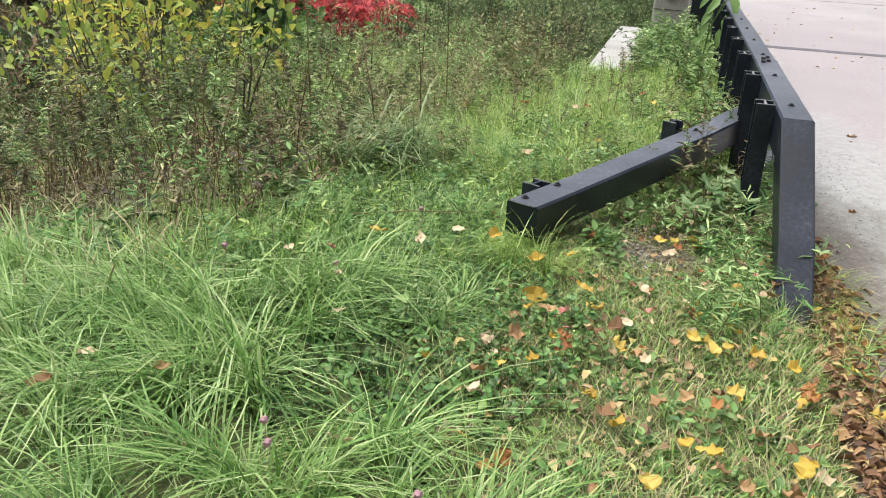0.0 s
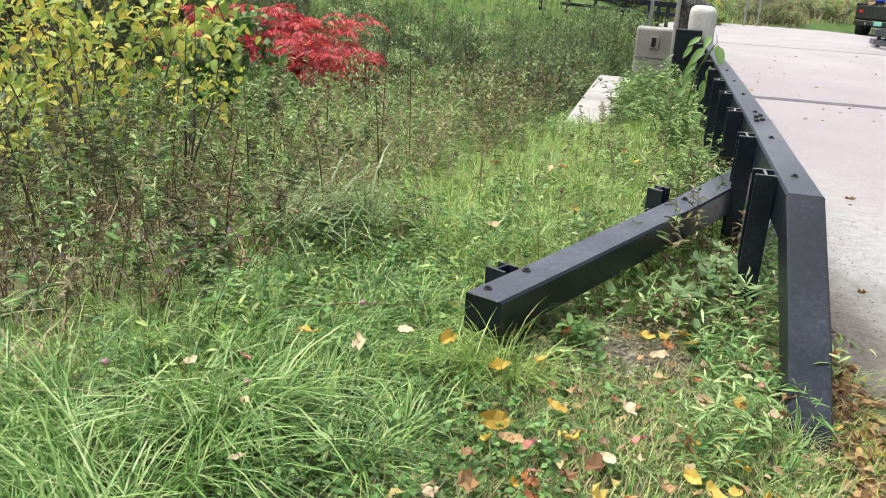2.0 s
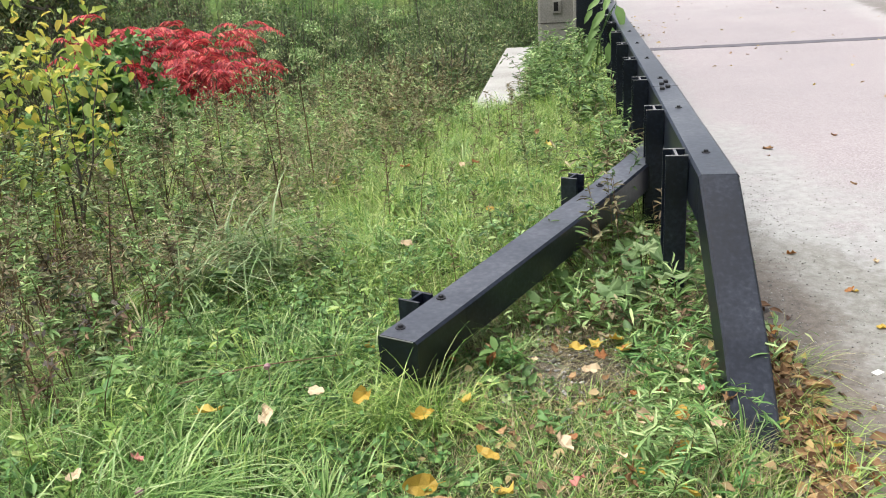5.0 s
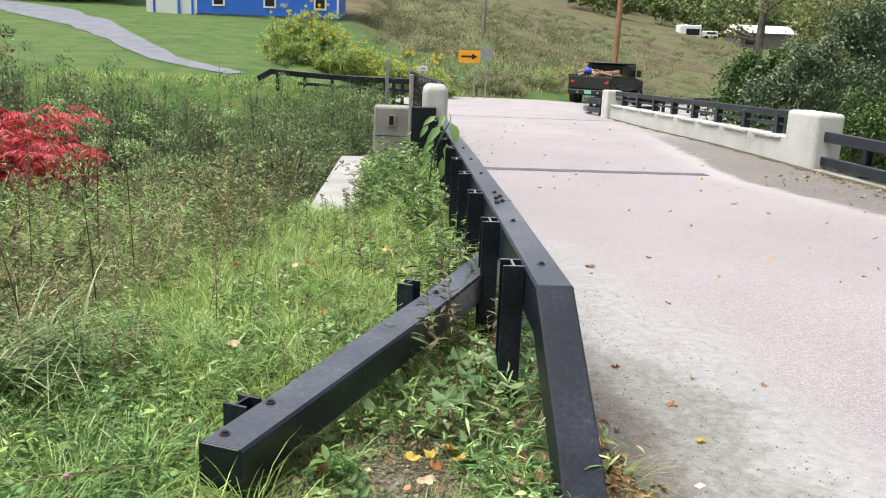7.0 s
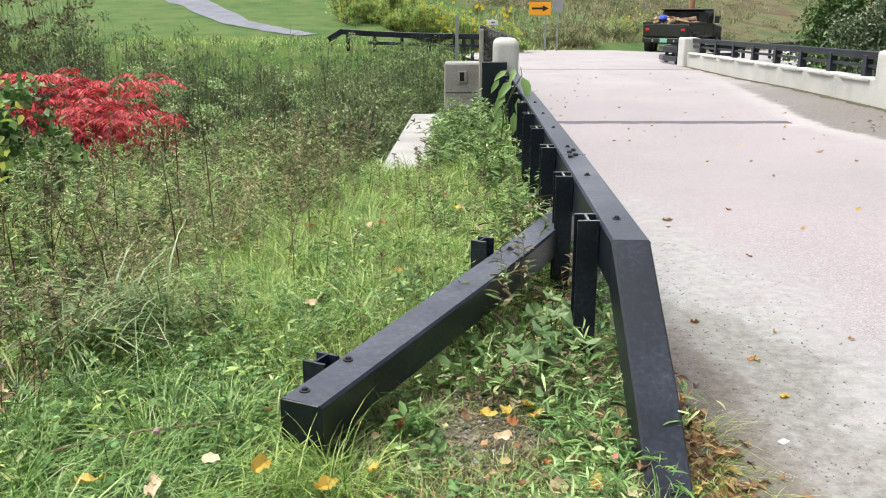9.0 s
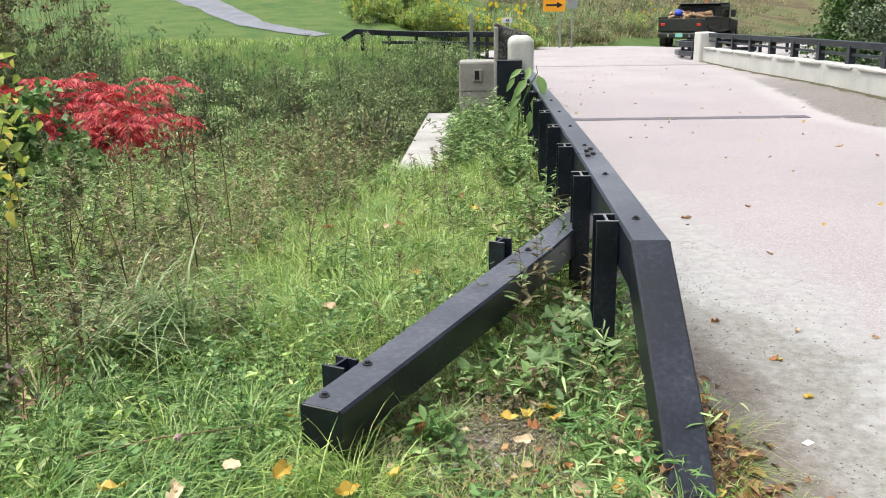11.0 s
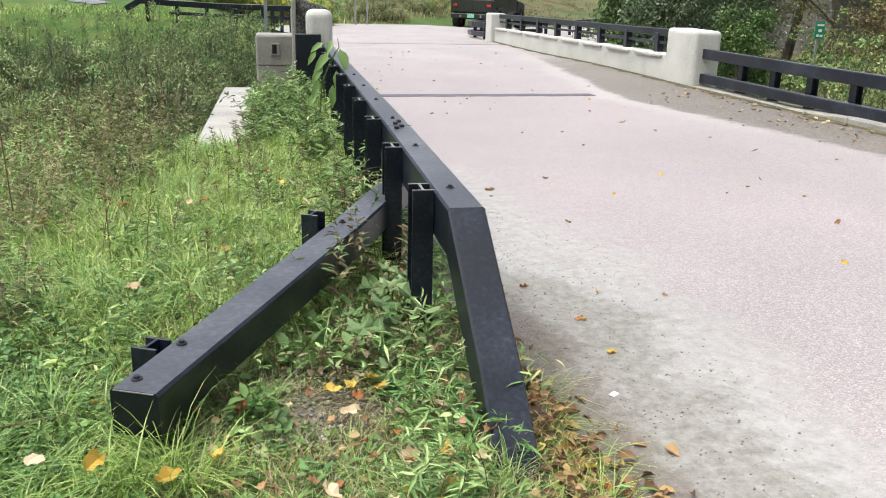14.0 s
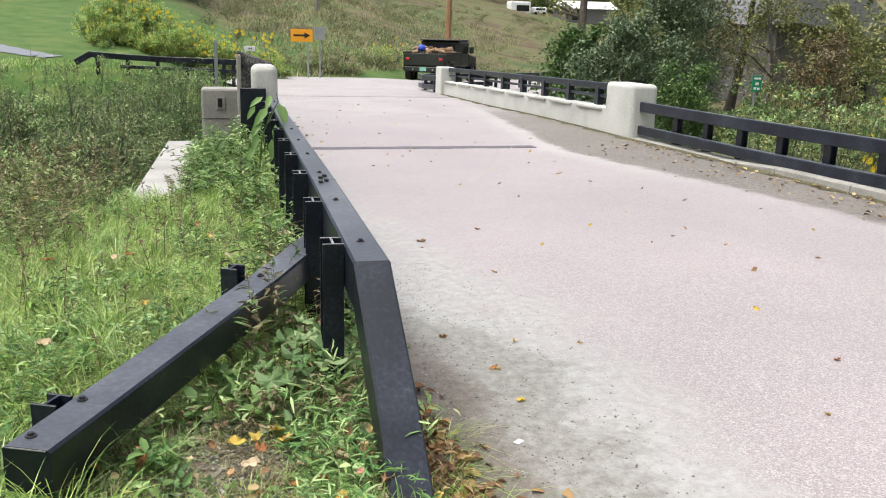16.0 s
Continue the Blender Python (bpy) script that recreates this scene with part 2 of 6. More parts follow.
def road_material():
    """Pinkish chip-seal with pale dust and gritty edges; stains follow noise and the road's own edges."""
    m = bpy.data.materials.new("pinkish_chipseal")
    m.use_nodes = True
    nt = m.node_tree
    N, L = nt.nodes.new, nt.links.new
    bsdf = nt.nodes["Principled BSDF"]
    co = N("ShaderNodeTexCoord")

    def noise_of(scale, detail=5.0, rough=0.6):
        n = N("ShaderNodeTexNoise")
        n.inputs["Scale"].default_value = scale
        n.inputs["Detail"].default_value = detail
        n.inputs["Roughness"].default_value = rough
        L(co.outputs["Object"], n.inputs["Vector"])
        return n.outputs["Fac"]

    def ramp_of(src, stops):
        r = N("ShaderNodeValToRGB")
        el = r.color_ramp.elements
        while len(el) > 1:
            el.remove(el[-1])
        for k, (p, c) in enumerate(stops):
            e = el[0] if k == 0 else el.new(p)
            e.position, e.color = p, (*c, 1)
        L(src, r.inputs["Fac"])
        return r.outputs["Color"]

    def math_of(op, a, b, c=None):
        n = N("ShaderNodeMath")
        n.operation = op
        for k, v in enumerate((a, b, c)):
            if v is None:
                continue
            if isinstance(v, (int, float)):
                n.inputs[k].default_value = v
            else:
                L(v, n.inputs[k])
        return n.outputs[0]

    def mixed(fac, a, b):
        n = N("ShaderNodeMix")
        n.data_type = "RGBA"
        L(fac, n.inputs[0])
        L(a, n.inputs[6])
        L(b, n.inputs[7])
        return n.outputs[2]

    def span(v, lo, hi):
        n = N("ShaderNodeMapRange")
        n.interpolation_type = "SMOOTHSTEP"
        n.inputs[1].default_value, n.inputs[2].default_value = lo, hi
        L(v, n.inputs[0])
        return n.outputs[0]

    sep = N("ShaderNodeSeparateXYZ")
    L(co.outputs["Object"], sep.inputs[0])
    X, Y = sep.outputs[0], sep.outputs[1]
    vor = N("ShaderNodeTexVoronoi")
    vor.inputs["Scale"].default_value = 150.0
    L(co.outputs["Object"], vor.inputs["Vector"])
    chips = N("ShaderNodeSeparateColor")
    L(vor.outputs["Color"], chips.inputs[0])
    speck = ramp_of(chips.outputs[0], [(0.0, (0.235, 0.205, 0.207)), (0.4, (0.3, 0.27, 0.272)), (0.75, (0.345, 0.315, 0.317)), (1.0, (0.45, 0.42, 0.42))])
    pale = ramp_of(noise_of(14, 10, 0.72), [(0.3, (0.25, 0.252, 0.238)), (0.5, (0.335, 0.34, 0.326)), (0.7, (0.41, 0.418, 0.408))])
    grit = ramp_of(noise_of(20, 12, 0.9), [(0.36, (0.05, 0.04, 0.03)), (0.48, (0.12, 0.1, 0.08)), (0.58, (0.18, 0.158, 0.13)), (0.7, (0.36, 0.33, 0.3))])
    rag = math_of("MULTIPLY_ADD", noise_of(1.7, 13, 0.8), 3.0, -1.5)
    # pale dust on the shoulder beside the rail, widest at the near end
    def ramped(v, a0, a1, b0, b1):
        q = N("ShaderNodeMapRange")
        for k, w in enumerate((a0, a1, b0, b1)):
            q.inputs[k + 1].default_value = w
        L(v, q.inputs[0])
        return q.outputs[0]

    reach = ramped(Y, 1.2, 4.6, 1.42, 0.62)
    off = math_of("SUBTRACT", math_of("MULTIPLY_ADD", rag, 0.55, X), reach)
    dust = span(off, 0.22, -0.4)
    dust = math_of("MULTIPLY", dust, span(noise_of(2.6, 9, 0.72), 0.26, 0.5))
    c = mixed(math_of("MULTIPLY", dust, 0.92), speck, pale)
    # sandy film thinning out over the dust
    sand = ramp_of(noise_of(16, 12, 0.82), [(0.32, (0.1, 0.096, 0.08)), (0.48, (0.2, 0.197, 0.172)), (0.58, (0.27, 0.27, 0.245)), (0.7, (0.36, 0.36, 0.34))])
    film = span(math_of("SUBTRACT", math_of("MULTIPLY_ADD", rag, 0.5, X), ramped(Y, 1.7, 0.5, 0.25, 1.0)), 0.1, -0.12)
    film = math_of("MULTIPLY", film, span(Y, 2.2, 1.5))
    c = mixed(math_of("MULTIPLY", film, 0.85), c, sand)
    # gritty dirt at the rail's foot
    foot = span(math_of("SUBTRACT", math_of("MULTIPLY_ADD", rag, 0.32, X), ramped(Y, 1.75, 0.4, 0.15, 0.52)), 0.1, -0.1)
    foot = math_of("MULTIPLY", foot, span(Y, 1.95, 1.55))
    c = mixed(math_of("MULTIPLY", foot, 0.9), c, grit)
    # silt along the far kerb, with a washed pale margin
    past = math_of("MAXIMUM", math_of("MULTIPLY_ADD", Y, -0.2, 1.7), math_of("MULTIPLY_ADD", Y, 0.11, -0.97))
    edge = math_of("SUBTRACT", math_of("MULTIPLY_ADD", rag, 0.28, X), math_of("ADD", math_of("MAXIMUM", past, 0.0), 4.12))
    fade = math_of("MULTIPLY", span(Y, 19.0, 13.5), span(X, 9.0, 7.0))
    margin = math_of("MULTIPLY", span(edge, -0.5, -0.02), span(Y, 4.0, 8.0))
    wash_sheen = ramp_of(noise_of(50, 5, 0.7), [(0.35, (0.33, 0.32, 0.31)), (0.65, (0.47, 0.46, 0.45))])
    c = mixed(math_of("MULTIPLY", math_of("MULTIPLY", margin, fade), 0.6), c, wash_sheen)
    silt = math_of("MULTIPLY", span(edge, 0.0, 0.2), fade)
    siltc = ramp_of(noise_of(26, 9, 0.8), [(0.32, (0.07, 0.062, 0.052)), (0.5, (0.15, 0.137, 0.118)), (0.66, (0.27, 0.25, 0.22))])
    c = mixed(math_of("MULTIPLY", silt, 0.93), c, siltc)
    # grazing sky sheen over the bridge, put into the colour as paleness with distance
    c = mixed(math_of("MULTIPLY", math_of("MULTIPLY", span(Y, 9.0, 20.0), span(noise_of(0.9, 6), 0.3, 0.6)), 0.5), c, wash_sheen)
    wear = ramp_of(noise_of(0.35, 4), [(0.3, (0.88, 0.88, 0.88)), (0.7, (1.08, 1.06, 1.06))])
    mul = N("ShaderNodeMix")
    mul.data_type, mul.blend_type = "RGBA", "MULTIPLY"
    mul.inputs[0].default_value = 1.0
    L(c, mul.inputs[6])
    L(wear, mul.inputs[7])
    L(mul.outputs[2], bsdf.inputs["Base Color"])
    bsdf.inputs["Roughness"].default_value = 0.68
    bp = N("ShaderNodeBump")
    bp.inputs["Strength"].default_value = 0.35
    bp.inputs["Distance"].default_value = 0.003
    L(vor.outputs["Distance"], bp.inputs["Height"])
    L(bp.outputs["Normal"], bsdf.inputs["Normal"])
    return m


M["road"] = road_material()


def lawn_material():
    m = material("ground_cover", [(0.25, (0.06, 0.06, 0.026)), (0.5, (0.1, 0.12, 0.045)), (0.75, (0.17, 0.16, 0.075))], 0.95, 2.0, 25, 0.7, 0.04)
    nt = m.node_tree
    N, L = nt.nodes.new, nt.links.new
    co = N("ShaderNodeTexCoord")
    sep = N("ShaderNodeSeparateXYZ")
    L(co.outputs["Object"], sep.inputs[0])
    old = nt.nodes["Principled BSDF"].inputs["Base Color"].links[0].from_socket

    def nz(scale, stops, detail=7):
        n = N("ShaderNodeTexNoise")
        n.inputs["Scale"].default_value, n.inputs["Detail"].default_value = scale, detail
        n.inputs["Roughness"].default_value = 0.65
        L(co.outputs["Object"], n.inputs["Vector"])
        r = N("ShaderNodeValToRGB")
        el = r.color_ramp.elements
        el[0].position, el[0].color = stops[0][0], (*stops[0][1], 1)
        el[1].position, el[1].color = stops[-1][0], (*stops[-1][1], 1)
        for p, c in stops[1:-1]:
            e = el.new(p)
            e.color = (*c, 1)
        L(n.outputs["Fac"], r.inputs["Fac"])
        return r.outputs["Color"]

    lawn = nz(0.9, [(0.3, (0.0276, 0.0672, 0.0126)), (0.42, (0.0506, 0.109, 0.0198)), (0.52, (0.0736, 0.126, 0.0252)), (0.62, (0.101, 0.139, 0.036)), (0.76, (0.092, 0.0924, 0.0315))], 13)
    meadow = nz(0.16, [(0.3, (0.035, 0.065, 0.018)), (0.42, (0.075, 0.1, 0.03)), (0.5, (0.13, 0.12, 0.05)), (0.58, (0.075, 0.052, 0.03)), (0.68, (0.12, 0.1, 0.045)), (0.78, (0.05, 0.07, 0.022))], 13)

    def ranged(sock, lo, hi):
        n = N("ShaderNodeMapRange")
        n.inputs[1].default_value, n.inputs[2].default_value = lo, hi
        n.interpolation_type = "SMOOTHSTEP"
        L(sock, n.inputs[0])
        return n.outputs[0]

    def mixed(fac, a, b):
        n = N("ShaderNodeMix")
        n.data_type = "RGBA"
        L(fac, n.inputs[0])
        L(a, n.inputs[6])
        L(b, n.inputs[7])
        return n.outputs[2]

    c = mixed(ranged(sep.outputs[1], 20.5, 23.0), old, lawn)
    far = N("ShaderNodeMath")
    far.operation = "MULTIPLY_ADD"
    far.inputs[1].default_value = 1.1
    L(sep.outputs[0], far.inputs[0])
    L(sep.outputs[1], far.inputs[2])
    wav = N("ShaderNodeTexNoise")
    wav.inputs["Scale"].default_value = 0.2
    L(co.outputs["Object"], wav.inputs["Vector"])
    more = N("ShaderNodeMath")
    more.operation = "MULTIPLY_ADD"
    more.inputs[1].default_value = 10.0
    L(wav.outputs["Fac"], more.inputs[0])
    L(far.outputs[0], more.inputs[2])
    c = mixed(ranged(more.outputs[0], 52.0, 58.0), c, meadow)
    L(c, nt.nodes["Principled BSDF"].inputs["Base Color"])
    return m


M["ground"] = lawn_material()


# ---- mesh helpers ----
def part(name, bm, mat, parent=None, label=""):
    me = bpy.data.meshes.new(name)
    bmesh.ops.recalc_face_normals(bm, faces=bm.faces[:])
    bm.to_mesh(me)
    bm.free()
    for mt in (mat if isinstance(mat, (list, tuple)) else [mat]):
        me.materials.append(M[mt] if isinstance(mt, str) else mt)
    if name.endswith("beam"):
        # upward faces get paler paint: sky sheen put into the colour, plus dust
        me.materials.append(M["steel_dusty_sheen"])
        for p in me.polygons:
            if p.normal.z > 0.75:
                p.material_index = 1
    ob = new(name, me)
    if parent is not None:
        ob.parent = parent
    if label:
        tagged(ob, label)
    return ob


def thing(name, label, category, group="", kind="", at=(0, 0, 0), rz=0.0):
    ob = new(name)
    ob.matrix_basis = pose(*at, 0, 0, rz)
    return tagged(ob, label, category, group, kind)


def box(x0, x1, y0, y1, z0, z1, bevel=0.0, bm=None, seg=1):
    made = bm is None
    b = bmesh.new()
    bmesh.ops.create_cube(b, size=1.0)
    for v in b.verts:
        v.co = Vector(((x0 + x1) / 2 + v.co.x * (x1 - x0), (y0 + y1) / 2 + v.co.y * (y1 - y0), (z0 + z1) / 2 + v.co.z * (z1 - z0)))
    if bevel:
        bmesh.ops.bevel(b, geom=b.edges[:], offset=bevel, segments=seg, affect="EDGES", profile=0.5)
    if made:
        return b
    me = bpy.data.meshes.new("tmp")
    b.to_mesh(me)
    b.free()
    bm.from_mesh(me)
    bpy.data.meshes.remove(me)
    return bm


def sweep(bm, pts, w, h, bevel=0.012, up=(0, 0, 1), mitre=True):
    """A closed box section with softened corners along a polyline (centres of the top face)."""
    pts = [Vector(p) for p in pts]
    c = bevel
    sec = [(-w / 2 + c, 0), (w / 2 - c, 0), (w / 2, -c), (w / 2, -h + c), (w / 2 - c, -h), (-w / 2 + c, -h), (-w / 2, -h + c), (-w / 2, -c)]
    rings = []
    for i, p in enumerate(pts):
        d0 = (pts[i] - pts[i - 1]).normalized() if i else None
        d1 = (pts[i + 1] - pts[i]).normalized() if i + 1 < len(pts) else None
        d = ((d0 or d1) + (d1 or d0)).normalized()
        base = d1 or d0
        side = d.cross(Vector(up)).normalized()
        n = side.cross(d).normalized()
        k = 1.0 / max(0.5, abs(d.dot(base)))
        rings.append([bm.verts.new(p + side * a + n * b * k) for a, b in sec])
    for r0, r1 in zip(rings, rings[1:]):
        for k in range(8):
            bm.faces.new((r0[k], r0[(k + 1) % 8], r1[(k + 1) % 8], r1[k]))
    bm.faces.new(rings[0])
    bm.faces.new(rings[-1][::-1])
    return bm


def tube(bm, pts, radii, sides=6):
    pts = [Vector(p) for p in pts]
    rings = []
    for i, p in enumerate(pts):
        d = (pts[min(i + 1, len(pts) - 1)] - pts[max(i - 1, 0)]).normalized()
        ref = Vector((1, 0, 0)) if abs(d.x) < 0.9 else Vector((0, 1, 0))
        u = d.cross(ref).normalized()
        v = d.cross(u)
        rings.append([bm.verts.new(p + (u * math.cos(2 * math.pi * k / sides) + v * math.sin(2 * math.pi * k / sides)) * radii[i]) for k in range(sides)])
    for r0, r1 in zip(rings, rings[1:]):
        for k in range(sides):
            bm.faces.new((r0[k], r0[(k + 1) % sides], r1[(k + 1) % sides], r1[k]))
    bm.faces.new(rings[0][::-1])
    bm.faces.new(rings[-1])
    return bm


def wheel_bm(r, w, r_in=0.0, sides=20):
    """A rounded ring or disc round the x axis."""
    bm = bmesh.new()
    prof = [(r_in, -w / 2), (r * 0.93, -w / 2), (r, -w * 0.32), (r, w * 0.32), (r * 0.93, w / 2), (r_in, w / 2)]
    rings = []
    for k in range(sides):
        a = 2 * math.pi * k / sides
        rings.append([bm.verts.new((x, q * math.cos(a), q * math.sin(a))) for q, x in prof])
    for k in range(sides):
        r0, r1 = rings[k], rings[(k + 1) % sides]
        for j in range(len(prof) - (0 if r_in else 1)):
            j2 = (j + 1) % len(prof)
            bm.faces.new((r0[j], r0[j2], r1[j2], r1[j]))
    bmesh.ops.remove_doubles(bm, verts=bm.verts[:], dist=1e-5)
    return bm


def np_mesh(name, chunks, mats):
    """One mesh out of (verts, faces, material index) chunks; faces is an (n, 3) or (n, 4) array."""
    V, start, total, loops, mi, at, off = [], [], [], [], [], 0, 0
    for v, f, k in chunks:
        f = np.asarray(f)
        V.append(v)
        loops.append((f + at).ravel())
        n = f.shape[1]
        start.append(off + np.arange(len(f)) * n)
        total.append(np.full(len(f), n))
        mi.append(np.full(len(f), k))
        at += len(v)
        off += f.size
    V, loops = np.concatenate(V), np.concatenate(loops)
    start, total, mi = np.concatenate(start), np.concatenate(total), np.concatenate(mi)
    me = bpy.data.meshes.new(name)
    me.vertices.add(len(V))
    me.vertices.foreach_set("co", V.astype(np.float32).ravel())
    me.loops.add(len(loops))
    me.loops.foreach_set("vertex_index", loops.astype(np.int32))
    me.polygons.add(len(start))
    me.polygons.foreach_set("loop_start", start.astype(np.int32))
    me.polygons.foreach_set("loop_total", total.astype(np.int32))
    me.polygons.foreach_set("material_index", mi.astype(np.int32))
    for mt in mats:
        me.materials.append(M[mt])
    me.update(calc_edges=True)
    me.validate()
    return me


def blades(x, y, z, h, w, lean, droop, a=None):
    """Bent tapering grass blades: three quads and a tip each."""
    n = len(x)
    a = rng.uniform(0, 2 * np.pi, n) if a is None else a
    d = np.stack([np.cos(a), np.sin(a)], 1)
    s = np.stack([-d[:, 1], d[:, 0]], 1)
    V = np.zeros((n, 9, 3))
    for k, (t, ww) in enumerate(((0, 0.7), (0.32, 1.0), (0.58, 0.85), (0.8, 0.55), (1.0, 0.0))):
        out = h * (lean * t + droop * t ** 2.6)
        up = h * (t - 0.5 * droop * t ** 2.8)
        cx, cy, cz = x + d[:, 0] * out, y + d[:, 1] * out, z + up
        if k < 4:
            for j, sg in enumerate((-1, 1)):
                V[:, 2 * k + j] = np.stack([cx + sg * s[:, 0] * w * ww / 2, cy + sg * s[:, 1] * w * ww / 2, cz], 1)
        else:
            V[:, 8] = np.stack([cx, cy, cz], 1)
    base = np.arange(n)[:, None] * 9
    q = np.concatenate([base + [0, 1, 3, 2], base + [2, 3, 5, 4], base + [4, 5, 7, 6]])
    tips = V[:, 6:9].reshape(-1, 3)
    return V.reshape(-1, 3), q, tips


def leaves(c, d, nrm, L, W, fold=0.25):
    """Pointed folded leaves from base points c along unit d, with upper side nrm: six triangles each."""
    n = len(c)
    s = np.cross(d, nrm)
    s /= np.linalg.norm(s, axis=1)[:, None] + 1e-9
    u = np.cross(s, d)
    L, W = np.asarray(L)[:, None] * np.ones((n, 1)), np.asarray(W)[:, None] * np.ones((n, 1))
    V = np.stack([c, c + d * L * 0.3 + s * W / 2 + u * W * fold, c + d * L * 0.3 - s * W / 2 + u * W * fold,
                  c + d * L * 0.7 + s * W * 0.38 + u * W * (fold * 0.6), c + d * L * 0.7 - s * W * 0.38 + u * W * (fold * 0.6),
                  c + d * L - u * L * 0.12, c + d * L * 0.5], 1)
    b = np.arange(n)[:, None] * 7
    f = np.concatenate([b + [0, 1, 6], b + [0, 6, 2], b + [1, 3, 6], b + [6, 4, 2], b + [3, 5, 6], b + [6, 5, 4]])
    return V.reshape(-1, 3), f


def bits(c, d, nrm, L, W):
    """Plain folded leaves for shrubs further off: two triangles each."""
    s = unit(np.cross(d, nrm))
    u = np.cross(s, d)
    L, W = np.asarray(L)[:, None], np.asarray(W)[:, None]
    m = c + d * L * 0.45
    V = np.stack([c, m + s * W / 2 + u * W * 0.2, c + d * L, m - s * W / 2 + u * W * 0.2], 1)
    b = np.arange(len(c))[:, None] * 4
    return V.reshape(-1, 3), np.concatenate([b + [0, 1, 2], b + [0, 2, 3]])


def sticks(p0, p1, r0, r1):
    """Three-sided tapering stems."""
    n = len(p0)
    V = np.zeros((n, 6, 3))
    for k in range(3):
        o = np.array([math.cos(2.1 * k), math.sin(2.1 * k), 0.0])
        V[:, k] = p0 + o * np.reshape(r0, (-1, 1))
        V[:, 3 + k] = p1 + o * np.reshape(r1, (-1, 1))
    b = np.arange(n)[:, None] * 6
    f = np.concatenate([b + [k, (k + 1) % 3, 3 + (k + 1) % 3, 3 + k] for k in range(3)])
    return V.reshape(-1, 3), f


def unit(v):
    return v / (np.linalg.norm(v, axis=1)[:, None] + 1e-9)


def S(a, b, t):
    t = np.clip((np.asarray(t, float) - a) / (b - a), 0, 1)
    return t * t * (3 - 2 * t)


def road_z(y):
    return 0.005 - 0.006 * np.clip(np.asarray(y, float) - 5, 0, 18)


def swell(x, y):
    return np.sin(x * 1.7 + 0.6 * y) * np.cos(1.3 * y - 0.5 * x) + 0.5 * np.sin(3.7 * x - 2.1 * y + 1.0)


def hgt(x, y):
    """Height of the ground, with unseen rises added behind and at the sides."""
    x, y = np.asarray(x, float), np.asarray(y, float)
    rd = road_z(y) - 0.04 - 0.2 * S(0.5, 1.5, x)
    begin = -2.1 + 0.55 * S(3.0, 5.5, y)
    left = 0.045 + 0.05 * S(-0.2, -1.4, x) + 0.012 * swell(x, y) - 1.9 * S(0, 1, (begin - x) / 7.0) - 1.0 * S(0, 1, (-9 - x) / 12)
    left = left - 0.9 * S(6.0, 9.0, y) * S(-1.5, -2.6, x)
    left = left - 0.16 * S(4.2, 5.2, y) * S(-0.95, -1.12, x)
    z = left + (rd - left) * S(-0.12, 0.12, x)
    right = -0.06 - 1.6 * S(6.6, 12.0, x)
    z = np.where(x > 6.1, right, z)
    v = S(9.0, 11.5, y) * (1 - S(20.0, 24.0, y))
    z = z + (np.minimum(z, -2.2) - z) * v
    bank = S(22.5, 24.2, y)
    side = np.clip(x - 5, 0, 60)
    edge = 31.0 + 1.9 * side
    road_side = -0.18 - 0.07 * np.clip(side, 0, 16) + 0.1 * np.clip(y - edge, 0, 30) + 0.075 * np.clip(y - edge - 30, 0, 400)
    lawn_side = 0.62 + 0.098 * np.clip(y - 27, -3, 400) + 0.012 * np.clip(-x - 8, 0, 60)
    lawn = road_side + (lawn_side - road_side) * S(-0.4, -4.5, x)
    lawn = lawn + 0.05 * np.clip(y - 70, 0, 400) + 0.12 * swell(x * 0.12, y * 0.12) * S(34, 60, y)
    lawn = np.minimum(lawn, 60 + 0.02 * y)
    z = z + (lawn - z) * bank
    # unseen slopes behind and far to the sides, added to block low sky light
    z = z + 0.5 * np.clip(-14 - y, 0, 90) + 0.4 * np.clip(np.abs(x) - 70 - 0.4 * np.clip(y, 0, 400), 0, 120)
    return z


# ---- ground and road ----
def axis(near, lo, hi, step):
    a = list(np.arange(near[0], near[1], step))
    g = step
    v = near[1]
    while v < hi:
        a.append(v)
        g *= 1.16
        v += g
    a.append(hi)
    g, v = step, near[0]
    while v > lo:
        g *= 1.16
        v -= g
        a.insert(0, max(v, lo))
    return np.array(a)


def build_ground():
    xs, ys = axis((-5.0, 7.5), -1800, 1800, 0.12), axis((-6.0, 12.0), -600, 2600, 0.12)
    gx, gy = np.meshgrid(xs, ys)
    V = np.stack([gx.ravel(), gy.ravel(), hgt(gx, gy).ravel()], 1)
    nx = len(xs)
    i, j = np.meshgrid(np.arange(nx - 1), np.arange(len(ys) - 1))
    k = (j * nx + i).ravel()[:, None]
    me = np_mesh("ground", [(V, k + [0, 1, nx + 1, nx], 0)], ["ground"])
    me.polygons.foreach_set("use_smooth", np.ones(len(me.polygons), bool))
    tagged(new("ground", me), "uneven grassy ground with bank, stream valley and hillside, and added unseen rises behind and beside", "ground", "", "structure")


build_ground()
KERB = [(2.0, 6.2), (4.16, 6.02), (6.65, 5.8), (9.4, 5.68), (10.4, 5.68), (16.0, 5.6), (21.0, 5.45), (22.5, 5.36)]


def kerb_x(y):
    return float(np.interp(y, [k[0] for k in KERB], [k[1] for k in KERB])) if y > 2 else 6.2 + (2 - y) * 0.08


def gutter(x, y):
    return 0.055 * float(S(4.3, 5.6, x)) * float(S(3, 8, y)) * (1 - float(S(13, 18, y)))


